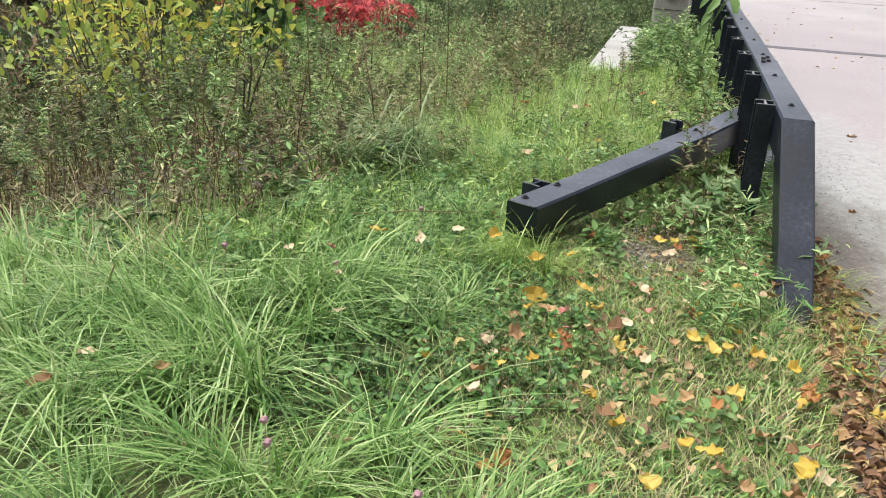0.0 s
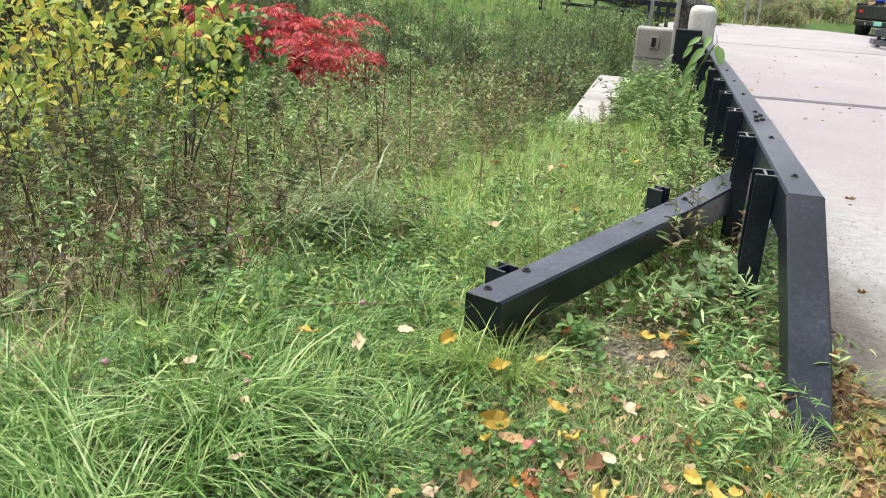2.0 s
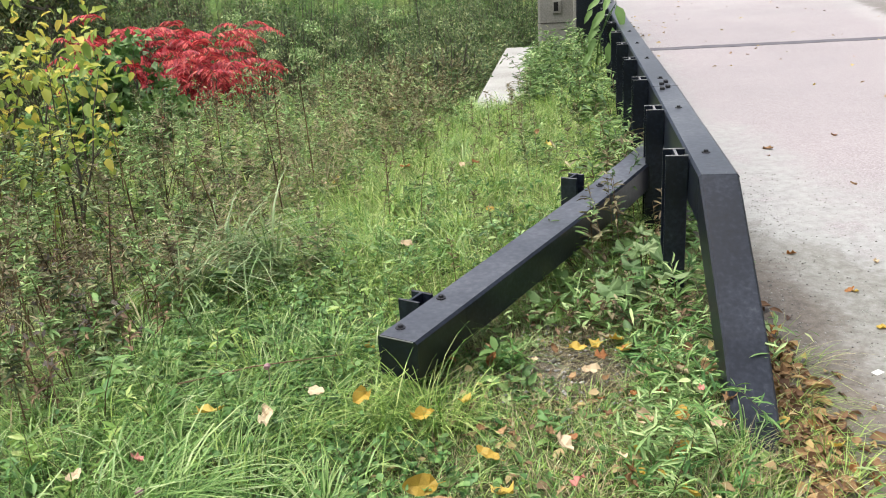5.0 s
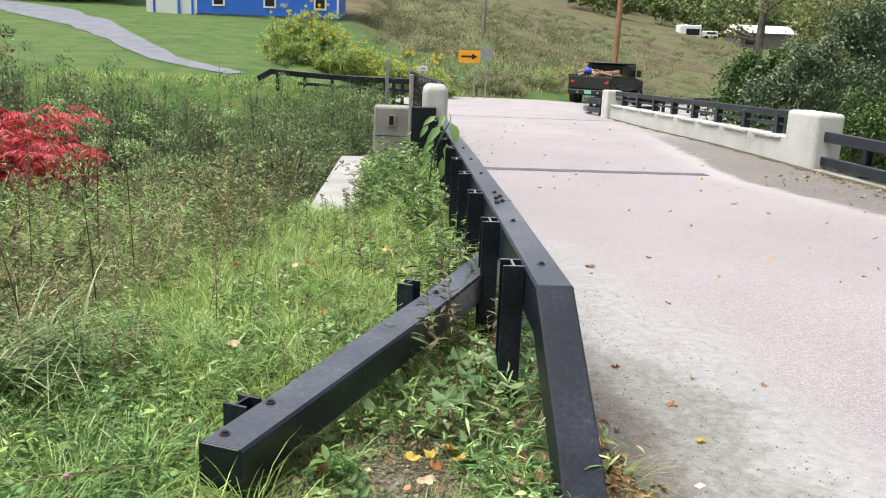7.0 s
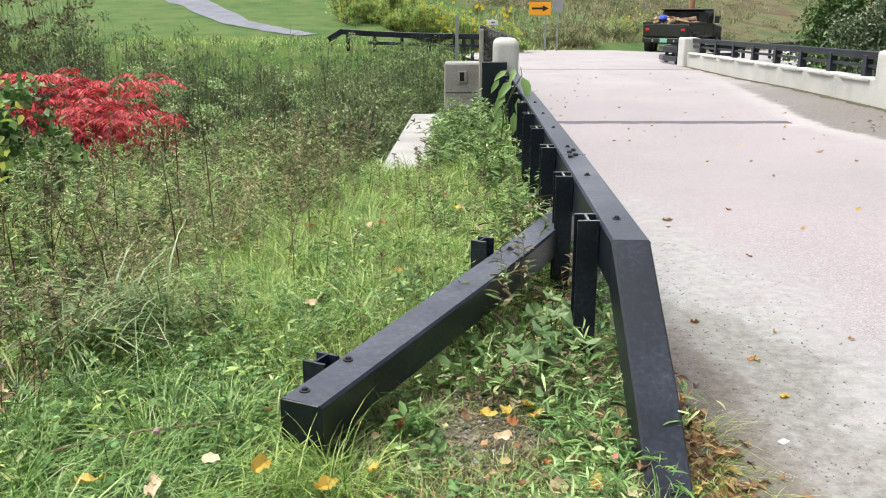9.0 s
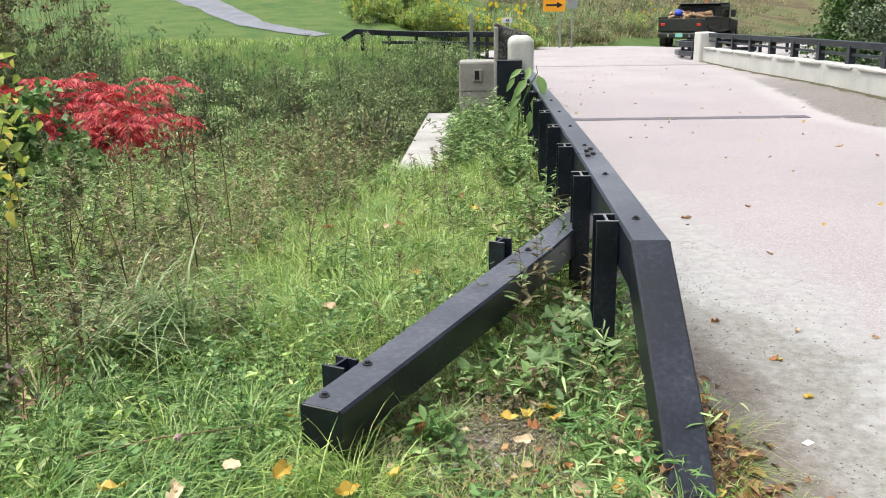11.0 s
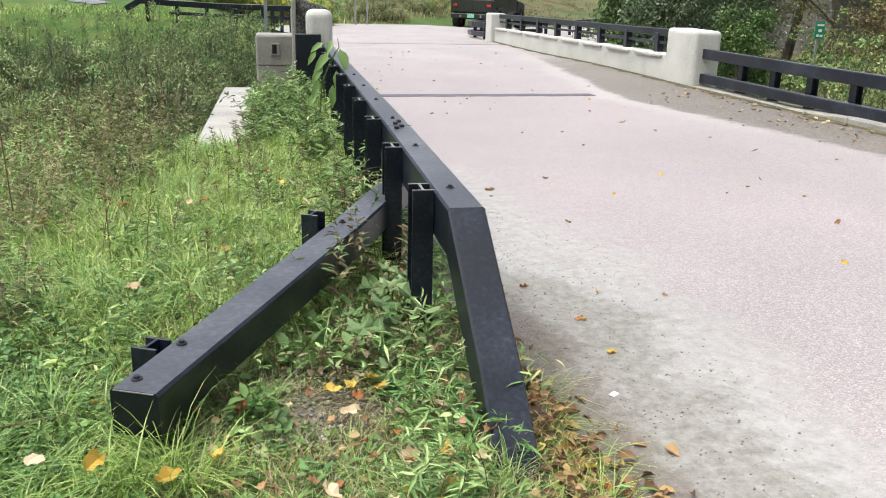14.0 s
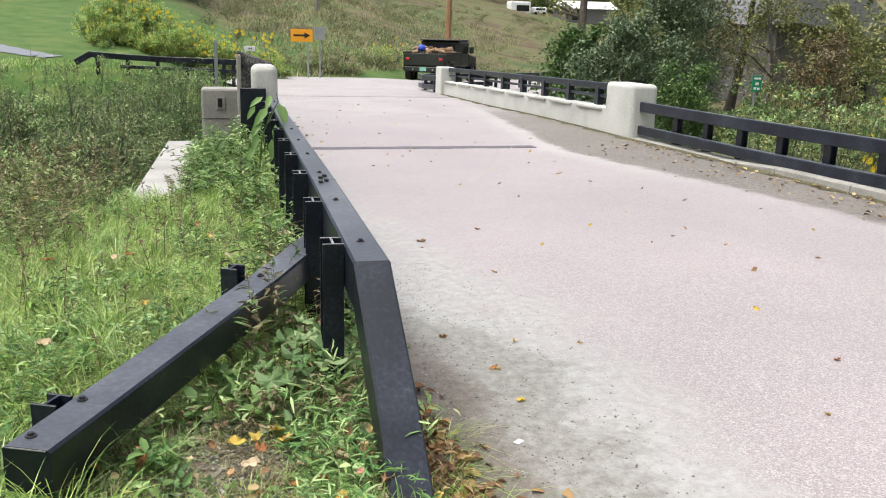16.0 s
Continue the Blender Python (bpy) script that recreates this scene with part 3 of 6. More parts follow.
def build_road():
    rows = []
    for y in list(np.arange(-9, 22.6, 0.5)) + [23.2, 24.0]:
        l = 0.1 if y < 9.8 else 0.12
        r = kerb_x(y) + 0.02 if y < 22.4 else 5.5 + (y - 22.4) * 0.9
        rows.append([(x, y, float(road_z(y)) + gutter(x, y)) for x in np.linspace(l, r, 15)])
    for y, l, r in ((24.9, -0.6, 8.4), (26.5, -0.9, 10.0), (28.5, -0.6, 11.5), (30.0, 0.6, 12.2), (30.6, 1.6, 12.4)):
        rows.append([(x, y, float(road_z(23)) + 0.03 - 0.06 * max(0, x - 5)) for x in np.linspace(l, r, 15)])
    for k in range(1, 12):
        c = Vector((8.0, 30.0, 0)).lerp(Vector((28, 72, 0)), k / 11)
        rows.append([(c.x - 3.2 + 6.4 * s, c.y + 1.2 - 2.4 * s, -0.08 - 0.07 * min(c.x - 5, 16)) for s in np.linspace(0, 1, 15)])
    bm = bmesh.new()
    g = [[bm.verts.new(p) for p in r] for r in rows]
    for a, b in zip(g, g[1:]):
        for k in range(14):
            bm.faces.new((a[k], a[k + 1], b[k + 1], b[k]))
    for f in bm.faces:
        f.smooth = True
    tagged(part("road", bm, "road"), "pale pinkish worn asphalt road with dusty edges", "road", "", "structure")
    bm = bmesh.new()
    for k in range(14):
        x0, x1 = 0.16 + k * 0.265, 0.16 + (k + 1) * 0.265
        y = 8.95 + 0.012 * math.sin(k * 2.1) + 0.014 * k * 0.5
        box(x0, x1 + 0.004, y - 0.12, y + 0.12, -0.03, float(road_z(9)) + 0.006, 0, bm)
    tagged(part("expansion_joint", bm, "asphalt_strip"), "dark tar-filled joint across the road", "road joint", "", "structure")
    bm = box(0.14, 5.4, 20.3, 20.42, -0.2, float(road_z(20.3)) + 0.004)
    tagged(part("expansion_joint", bm, plain("faint_joint", (0.2, 0.18, 0.18), 0.8)), "thin dark joint across the bridge deck", "road joint", "", "structure")
    bm = box(-0.25, 6.2, 9.2, 22.6, -0.75, -0.15, 0.02)
    tagged(part("bridge_deck", bm, "concrete_grey"), "grey concrete bridge deck slab", "bridge deck", "", "structure")


build_road()


def build_gutter_dirt():
    bm = bmesh.new()
    prev = None
    for y in np.arange(2.2, 21.6, 0.15):
        w = 0.09 + 0.05 * math.sin(y * 5.3) + 0.04 * math.sin(y * 13.1)
        xk = kerb_x(y) + 0.005
        row = [bm.verts.new((xk - max(0.04, w), y, float(road_z(y)) + gutter(xk, y) + 0.006)), bm.verts.new((xk, y, float(road_z(y)) + gutter(xk, y) + 0.02))]
        if prev:
            bm.faces.new((prev[0], prev[1], row[1], row[0]))
        prev = row
    tagged(part("gutter_dirt", bm, "soil"), "dark strip of damp dirt along the kerb and parapet foot", "dirt", "", "structure")


build_gutter_dirt()


def build_driveway():
    mid = [(-6.2, 26.8, 0.35), (-7.3, 27.8, 0.45), (-9.8, 30.5, 0.6), (-12.6, 36, 0.8), (-16.3, 42.5, 1.3), (-22.0, 50, 2.2), (-30, 55.5, 2.4), (-46, 60, 2.5)]
    bm = bmesh.new()
    prev = None
    for i in range(len(mid) - 1):
        for s in np.linspace(0, 1, 8)[:-1]:
            p = Vector(mid[i]).lerp(Vector(mid[i + 1]), s)
            d = (Vector(mid[i + 1]) - Vector(mid[i])).normalized()
            n = Vector((-d.y, d.x, 0)) * p.z
            q = [(p.x + n.x * k, p.y + n.y * k) for k in (-1 + 0.12 * math.sin(7 * p.y), -0.5, 0, 0.5, 1 + 0.12 * math.sin(9 * p.y))]
            row = [bm.verts.new((a, b, float(hgt(a, b)) + 0.03)) for a, b in q]
            if prev:
                for k in range(4):
                    bm.faces.new((prev[k], prev[k + 1], row[k + 1], row[k]))
            prev = row
    tagged(part("driveway", bm, material("gravel", [(0.3, (0.12, 0.13, 0.15)), (0.7, (0.23, 0.245, 0.275))], 0.9, 1.5, 40, 0.6, 0.02)), "grey gravel driveway curving up the lawn", "driveway", "", "structure")


build_driveway()


# ---- guard rails ----
def bolt(parent, p, r=0.011, h=0.012, slope=None):
    bm = bmesh.new()
    tube(bm, [(0, 0, -0.004), (0, 0, 0.003)], [r * 1.7, r * 1.7], 10)
    tube(bm, [(0, 0, 0.003), (0, 0, h)], [r, r * 0.92], 6)
    ob = part("bolt", bm, "bolt", parent)
    ob.location = p
    return ob


def i_post(parent, x, y, z0, z1, w=0.09, d=0.13, rz=0.0, edge=True):
    """A steel I-section post with a worn top edge."""
    bm = bmesh.new()
    t = 0.011
    box(-w / 2, -w / 2 + t, -d / 2, d / 2, z0, z1, 0.002, bm)
    box(w / 2 - t, w / 2, -d / 2, d / 2, z0, z1, 0.002, bm)
    box(-w / 2 + t, w / 2 - t, -t / 2, t / 2, z0, z1 - 0.001, 0, bm)
    ob = part("post", bm, "steel", parent)
    ob.matrix_basis = pose(x, y, 0, 0, 0, rz)
    if edge:
        bm = bmesh.new()
        box(-w / 2, -w / 2 + t, -d / 2, d / 2, z1 + 0.0005, z1 + 0.0025, 0, bm)
        box(w / 2 - t, w / 2, -d / 2, d / 2, z1 + 0.0005, z1 + 0.0025, 0, bm)
        box(-w / 2 + t, w / 2 - t, -t / 2, t / 2, z1 + 0.0005, z1 + 0.002, 0, bm)
        part("worn_top_edge", bm, "steel_edge", ob, "bare metal edge on the post top")
    return ob


def rail_z(y):
    return 0.7 - 0.0105 * max(0.0, y - 2.0)


def build_main_rail():
    g = thing("guardrail", "black painted steel box-beam guardrail with turned-down end beside the road", "guardrail")
    ys = [0.0, 2.0, 4.0, 6.0, 8.0, 9.9]
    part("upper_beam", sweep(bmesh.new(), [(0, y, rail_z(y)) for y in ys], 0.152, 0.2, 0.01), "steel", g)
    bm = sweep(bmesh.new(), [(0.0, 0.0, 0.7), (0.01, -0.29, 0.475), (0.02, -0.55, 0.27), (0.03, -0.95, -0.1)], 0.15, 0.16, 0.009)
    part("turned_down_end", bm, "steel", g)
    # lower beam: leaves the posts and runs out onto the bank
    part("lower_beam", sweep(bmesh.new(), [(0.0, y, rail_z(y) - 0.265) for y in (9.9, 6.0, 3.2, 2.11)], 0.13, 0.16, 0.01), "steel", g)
    n = 0
    y = 0.34
    while y < 9.7:
        i_post(g, -0.125, y, -0.35, rail_z(y) + 0.004, 0.13, 0.092, 90)
        bolt(g, (0.0, y, rail_z(y)))
        n += 1
        y += 0.965
    for dy, dx in ((1.86, -0.018), (1.92, 0.02), (2.02, -0.006), (2.1, 0.026)):
        bm = box(-0.014, 0.014, -0.016, 0.016, 0, 0.016, 0.003)
        ob = part("splice_bolt", bm, "bolt", g)
        ob.location = (dx - 0.01, dy, rail_z(dy))
    for x, y, rz in ((-0.02, 0.13, 35), (0.0, 0.1, 20), (0.03, -0.0, 70)):
        ob = part("paint_scuff", box(-0.012, 0.012, -0.0015, 0.0015, 0.0, 0.0008), "steel_edge", g, "pale scratch in the black paint")
        ob.matrix_basis = pose(x, y + 0.02, 0.7004, 0, 0, rz)
    bm = box(-0.077, 0.077, 1.968, 1.972, 0.699, 0.7008)
    part("splice_seam", bm, "bolt", g)


build_main_rail()


def build_low_rail():
    g = thing("low_guardrail", "low black steel beam angling from the guardrail down to the grass", "guardrail")
    # the centre of the top face
    pts = [(-1.168, -0.668, 0.325), (-1.035, -0.36, 0.325), (-0.4, 0.905, 0.396), (-0.225, 1.28, 0.42), (-0.05, 1.72, 0.435), (0.0, 2.1, 0.435)]
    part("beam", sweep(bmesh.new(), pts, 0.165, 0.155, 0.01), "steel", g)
    bm = box(-0.07, 0.07, -0.003, 0.0, -0.18, -0.006)
    e = part("end_plate", bm, "steel_edge", g, "worn end cap edge")
    e.matrix_basis = pose(-1.169, -0.671, 0.325, 0, 0, -23)
    e.scale = (0.98, 1, 0.02)
    for p in ((-1.17, -0.585, 0.326), (-1.06, -0.325, 0.328), (-0.42, 0.92, 0.398)):
        bolt(g, p)
    i_post(g, -1.17, -0.27, -0.35, 0.312, 0.1, 0.1, 65, False)
    i_post(g, -0.555, 1.1, -0.35, 0.402, 0.1, 0.09, 65, False)
    i_post(g, -0.75, 0.5, -0.35, 0.2, 0.09, 0.1, -25, False)


build_low_rail()


def build_right_rail():
    g = thing("guardrail", "black two-beam steel guardrail on a concrete kerb across the road", "guardrail")
    ys = [1.0, 3.0, 5.0, 7.0, 9.58]
    part("upper_beam", sweep(bmesh.new(), [(kerb_x(y) + 0.2, y, 0.63) for y in ys], 0.1, 0.155, 0.01), "steel", g)
    part("lower_beam", sweep(bmesh.new(), [(kerb_x(y) + 0.2, y, 0.25 if y > 3 else 0.27) for y in ys], 0.12, 0.14, 0.01), "steel", g)
    y = 1.3
    while y < 9.3:
        i_post(g, kerb_x(y) + 0.33, y, -0.5, 0.6, 0.1, 0.12, 4, False)
        y += 0.82
    bm = bmesh.new()
    for a, b in zip(np.linspace(1.0, 9.57, 8)[:-1], np.linspace(1.0, 9.57, 8)[1:]):
        sweep(bm, [(kerb_x(a) + 0.16, a + 0.006, 0.12 - 0.06 * (a > 7)), (kerb_x(b) + 0.16, b - 0.006, 0.12 - 0.06 * (b > 7))], 0.32, 0.5, 0.015)
    tagged(part("kerb", bm, "concrete"), "pale concrete kerb under the guardrail", "kerb", "", "structure")


build_right_rail()


def build_parapet():
    p = thing("bridge_parapet", "white weathered concrete bridge parapet with black steel rails", "parapet")
    x = kerb_x(10)
    part("end_pillar", box(x, x + 0.46, 9.58, 10.62, -0.4, 0.9, 0.07, None, 4), "concrete_white", p)
    ys = np.linspace(10.62, 21.6, 9)
    for a, b in zip(ys, ys[1:]):
        za, zb = 0.47 - 0.014 * (a - 10), 0.47 - 0.014 * (b - 10)
        bm = sweep(bmesh.new(), [(kerb_x(a) + 0.18, a + 0.004, za), (kerb_x(b) + 0.18, b - 0.004, zb)], 0.3, 0.75, 0.02)
        w = part("wall_panel", bm, "concrete_white", p)
        bm = sweep(bmesh.new(), [(kerb_x(a) + 0.015, a + 0.16, za - 0.035), (kerb_x(b) + 0.015, b - 0.16, zb - 0.035)], 0.05, 0.03, 0.004)
        part("panel_ledge", bm, "concrete", w)
        m = (a + b) / 2
        bm = box(-0.06, 0.06, -0.08, 0.08, 0, 0.34, 0.008)
        ob = part("rail_post", bm, "steel", p)
        ob.location = (kerb_x(m) + 0.2, m, 0.46 - 0.014 * (m - 10))
    top = [(kerb_x(y) + 0.2, y, 0.87 - 0.0155 * (y - 10)) for y in ys]
    part("upper_rail", sweep(bmesh.new(), top, 0.1, 0.12, 0.01), "steel", p)
    mid = [(kerb_x(y) + 0.2, y, 0.66 - 0.0145 * (y - 10)) for y in ys]
    part("middle_rail", sweep(bmesh.new(), mid, 0.06, 0.05, 0.008), "steel", p)
    part("far_pillar", box(5.33, 5.78, 21.6, 22.3, -0.4, 0.7, 0.05, None, 3), "concrete_white", p)
    # short curved rail past the far pillar
    g = thing("guardrail", "short curved black guardrail at the far end of the bridge", "guardrail")
    part("upper_beam", sweep(bmesh.new(), [(5.36, 22.32, 0.42), (5.2, 23.4, 0.4), (5.3, 24.4, 0.38), (6.0, 25.2, 0.36), (8.5, 27.0, 0.3)], 0.1, 0.16, 0.01), "steel", g)
    part("lower_beam", sweep(bmesh.new(), [(5.36, 22.32, 0.14), (5.2, 23.4, 0.12), (5.3, 24.4, 0.1), (6.0, 25.2, 0.08), (8.5, 27.0, 0.02)], 0.1, 0.14, 0.01), "steel", g)
    for q in ((5.42, 22.9), (5.34, 23.9), (5.75, 24.8), (7.0, 25.9)):
        part("post", box(q[0], q[0] + 0.1, q[1], q[1] + 0.1, -0.6, 0.32, 0.006), "steel", g)
    # far rail beside the road beyond
    g = thing("guardrail", "black guardrail along the road beyond the bridge", "guardrail")
    part("upper_beam", sweep(bmesh.new(), [(8.6, 27.1, 0.3), (13.0, 34.0, 0.12), (17, 42, -0.05)], 0.1, 0.16, 0.01), "steel", g)
    for k in range(8):
        q = Vector((8.6, 27.1, 0.3)).lerp(Vector((17, 42, -0.05)), k / 7.5)
        part("post", box(q.x + 0.05, q.x + 0.15, q.y, q.y + 0.1, -1.2, q.z - 0.05, 0.006), "steel", g)


build_parapet()


def build_left_bridge_end():
    p = thing("bridge_parapet", "rounded white concrete bridge end block streaked with dark lichen", "parapet")
    part("front_block", box(-0.29, 0.1, 10.02, 10.5, -0.6, 1.1, 0.11, None, 5), "concrete_white", p)
    part("transition_plate", box(-0.46, -0.08, 9.93, 10.0, -0.5, 0.76, 0.012), "steel", p, "black steel transition plate between rail and parapet")
    bm = box(-0.49, 0.06, 10.52, 11.0, -0.9, 1.28, 0.02)
    for v in bm.verts:
        if v.co.z > 1 and v.co.x > -0.2:
            v.co.z -= 0.17
    part("rear_block", bm, "lichen", p, "lichen-blackened concrete block")
    part("pale_edge", box(-0.5, -0.43, 10.44, 10.515, -0.9, 1.23, 0.015), "concrete", p)
    for a in np.arange(11.0, 21.4, 1.35):
        z = 0.45 - 0.014 * (a - 10)
        part("wall_panel", box(-0.3, 0.0, a + 0.004, a + 1.342, -0.7, z, 0.02), "concrete", p)
        part("rail_post", box(-0.2, -0.1, a + 0.6, a + 0.72, z - 0.02, z + 0.32, 0.006), "steel", p)
    part("upper_rail", sweep(bmesh.new(), [(-0.15, 11.0, 0.86), (-0.15, 21.8, 0.68)], 0.1, 0.12, 0.01), "steel", p)
    part("far_pillar", box(-0.35, 0.05, 21.8, 22.4, -0.5, 0.72, 0.05, None, 3), "concrete", p)
    s = thing("marker_sign", "small white marker plate with dark print on a thin post", "sign")
    part("post", box(-0.3, -0.27, 11.04, 11.06, 0.2, 1.3, 0.004), "galv", s)
    pl = part("plate", box(-0.37, -0.2, 11.02, 11.035, 1.27, 1.35, 0.004), "white_paint", s)
    for k in range(2):
        part("print_bar", box(-0.3 + k * 0.03, -0.28 + k * 0.03, 11.015, 11.019, 1.3, 1.325), "black_print", pl)
    p = thing("abutment_pillar", "grey concrete abutment block with a square recess", "pillar")
    body = part("body", box(-1.06, -0.42, 10.95, 11.5, -2.4, 0.68, 0.035, None, 2), "concrete", p)
    part("recess", box(-0.83, -0.69, 10.93, 10.949, 0.36, 0.55, 0.004), "concrete", body)
    part("recess_shadow", box(-0.805, -0.735, 10.925, 10.9295, 0.39, 0.53), "dark", body)
    part("pour_line", box(-1.055, -0.425, 10.944, 10.9485, 0.205, 0.212), "dark", body)
    w = sweep(bmesh.new(), [(-1.2, 4.6, 0.09), (-1.19, 7.0, 0.09), (-1.18, 9.05, 0.085)], 0.56, 2.6, 0.02)
    tagged(part("wing_wall", w, "concrete_pale"), "pale concrete wing wall half buried in grass", "retaining wall", "", "structure")
    tagged(part("wing_wall", box(-0.895, -0.3, 8.75, 9.05, -2.6, 0.085, 0.02), "concrete"), "pale concrete abutment ledge", "retaining wall", "", "structure")
    s = thing("delineator_post", "thin grey steel marker post beside the road", "post")
    part("stake", box(-1.06, -0.97, 20.6, 20.63, -1.6, 1.33, 0.006), "galv", s)


build_left_bridge_end()


def build_far_left_rail():
    g = thing("guardrail", "black two-beam guardrail on the far bank", "guardrail")
    up = [(-5.2, 24.7, 0.62), (-4.75, 24.6, 0.88), (-3.86, 24.6, 0.82), (-2.6, 24.6, 0.76), (-0.3, 24.5, 0.72)]
    part("upper_beam", sweep(bmesh.new(), up, 0.14, 0.17, 0.01), "steel", g)
    part("lower_beam", sweep(bmesh.new(), [(-3.9, 24.6, 0.5), (-0.3, 24.5, 0.4)], 0.12, 0.1, 0.01), "steel", g)
    for x in np.arange(-4.6, -0.2, 0.86):
        part("post", box(x, x + 0.11, 24.64, 24.76, -0.5, 0.7, 0.006), "steel", g)
    for x in np.arange(-1.2, -0.2, 0.28):
        part("post", box(x, x + 0.11, 24.44, 24.52, -0.5, 0.68, 0.006), "steel", g)


build_far_left_rail()


# ---- signs and poles ----
def build_signs():
    s = thing("arrow_sign", "amber rectangular road sign with a black arrow", "sign")
    zg = float(hgt(2, 29.7))
    part("post", box(2.1, 2.16, 29.72, 29.76, zg - 0.3, 1.7, 0.005), "galv", s)
    pl = part("panel", box(1.5, 2.3, 29.69, 29.715, 1.25, 1.7, 0.004), "orange_sign", s)
    bm = bmesh.new()
    pts = [(1.6, 1.44), (2.0, 1.44), (2.0, 1.36), (2.22, 1.475), (2.0, 1.59), (2.0, 1.51), (1.6, 1.51)]
    f = bm.faces.new([bm.verts.new((a, 29.684, b)) for a, b in pts])
    r = bmesh.ops.extrude_face_region(bm, geom=[f])
    for v in r["geom"]:
        if isinstance(v, bmesh.types.BMVert):
            v.co.y -= 0.002
    part("arrow", bm, "black_print", pl)
    s = thing("small_sign", "back of a small grey metal sign on a post", "sign")
    part("post", box(2.55, 2.6, 29.75, 29.79, zg - 0.3, 1.75, 0.005), "galv", s)
    part("panel", box(2.38, 2.76, 29.72, 29.74, 1.34, 1.79, 0.004), "galv", s)
    s = thing("road_sign", "small green road marker with white print on a steel post", "sign")
    zg = float(hgt(13.2, 17.7))
    part("post", box(13.17, 13.23, 17.72, 17.76, zg - 0.2, 0.72, 0.005), "galv", s)
    pl = part("panel", box(13.08, 13.36, 17.69, 17.715, 0.33, 0.76, 0.004), "green_sign", s)
    for x0, x1, z0, z1 in ((13.12, 13.32, 0.66, 0.71), (13.17, 13.27, 0.51, 0.58), (13.13, 13.2, 0.39, 0.45), (13.23, 13.31, 0.38, 0.44)):
        part("print_bar", box(x0, x1, 17.684, 17.689, z0, z1), "white_paint", pl)
    for (x, y, hh, lean, mat, lab, r) in ((9.6, 38.5, 9.0, 0.1, "pole_wood", "tall orange-brown wooden utility pole, leaning slightly", 0.15),
                                          (5.9, 68.0, 9.0, 0.15, "grey_wood", "grey wooden utility pole on the meadow", 0.15)):
        z = float(hgt(x, y))
        p = thing("utility_pole", lab, "utility pole")
        part("shaft", tube(bmesh.new(), [(x, y, z - 0.4), (x + lean * 0.4, y, z + 4), (x + lean, y, z + hh)], [r, r * 0.9, r * 0.75], 12), mat, p)
        part("ground_wire", tube(bmesh.new(), [(x, y - r - 0.01, z), (x + lean * 0.4, y - r * 0.9 - 0.01, z + 4)], [0.012, 0.012], 5), "galv", p)
    z = float(hgt(7.2, 37))
    p = thing("guy_stake", "thin pale leaning stake in the verge", "post")
    part("stake", tube(bmesh.new(), [(6.6, 37, z - 0.2), (7.25, 37, z + 1.9)], [0.018, 0.018], 8), "grey_wood", p)


build_signs()


# ---- houses ----
def window(parent, x0, x1, z0, z1, y):
    w = part("window", box(x0, x1, y - 0.02, y + 0.03, z0, z1), "glass", parent)
    t = 0.11
    bm = bmesh.new()
    box(x0 - t, x0, y - 0.05, y + 0.02, z0 - t, z1 + t, 0.006, bm)
    box(x1, x1 + t, y - 0.05, y + 0.02, z0 - t, z1 + t, 0.006, bm)
    box(x0, x1, y - 0.05, y + 0.02, z0 - t, z0, 0.006, bm)
    box(x0, x1, y - 0.05, y + 0.02, z1, z1 + t, 0.006, bm)
    part("frame_trim", bm, "white_paint", w)
    part("meeting_rail", box(x0, x1, y - 0.035, y - 0.021, (z0 + z1) / 2 - 0.025, (z0 + z1) / 2 + 0.025), "white_paint", w)


def build_blue_house():
    h = thing("house", "bright blue clapboard house with white trim on the lawn", "house")
    zb = 3.12
    x0, x1, y0, y1 = -14.1, -4.85, 55.0, 62.0
    part("foundation", box(x0 + 0.05, x1 - 0.05, y0 + 0.05, y1 - 0.05, 1.5, zb + 0.35), "concrete_grey", h)
    wall = part("wall", box(x0, x1, y0, y1, zb + 0.35, zb + 5.2), "blue_paint", h)
    for k in range(36):
        z = zb + 0.37 + k * 0.13
        bm = box(x0 + 0.12, x1 - 0.12, y0 - 0.022, y0 - 0.002, z, z + 0.118)
        for v in bm.verts:
            if v.co.z > z + 0.05:
                v.co.y = max(v.co.y, y0 - 0.006)
        part("clapboard", bm, "blue_paint", wall)
    for x in (x0, x1 - 0.12):
        part("corner_board", box(x, x + 0.12, y0 - 0.035, y0 - 0.001, zb + 0.35, zb + 5.2), "white_paint", wall)
    for a in (-12.9, -9.6, -6.35):
        window(wall, a, a + 0.6, zb + 0.95, zb + 2.35, y0 - 0.02)
    bm = bmesh.new()
    pts = [(x0 - 0.4, zb + 5.1), ((x0 + x1) / 2, zb + 8.4), (x1 + 0.4, zb + 5.1)]
    f = bm.faces.new([bm.verts.new((a, y0 - 0.4, b)) for a, b in pts])
    r = bmesh.ops.extrude_face_region(bm, geom=[f])
    for v in r["geom"]:
        if isinstance(v, bmesh.types.BMVert):
            v.co.y = y1 + 0.4
    part("roof", bm, "roof", h)
    porch = part("porch", box(-17.3, x0 - 0.002, 55.3, 60.5, 1.5, zb + 3.2), "white_paint", h)
    part("door_panel", box(-16.7, -15.3, 55.24, 55.3, zb - 0.1, zb + 2.3, 0.01), "white_paint", porch)
    for x in (-16.85, -15.25, -14.4):
        part("blue_post", box(x, x + 0.1, 55.2, 55.3, zb, zb + 3.1, 0.005), "blue_paint", porch)


build_blue_house()


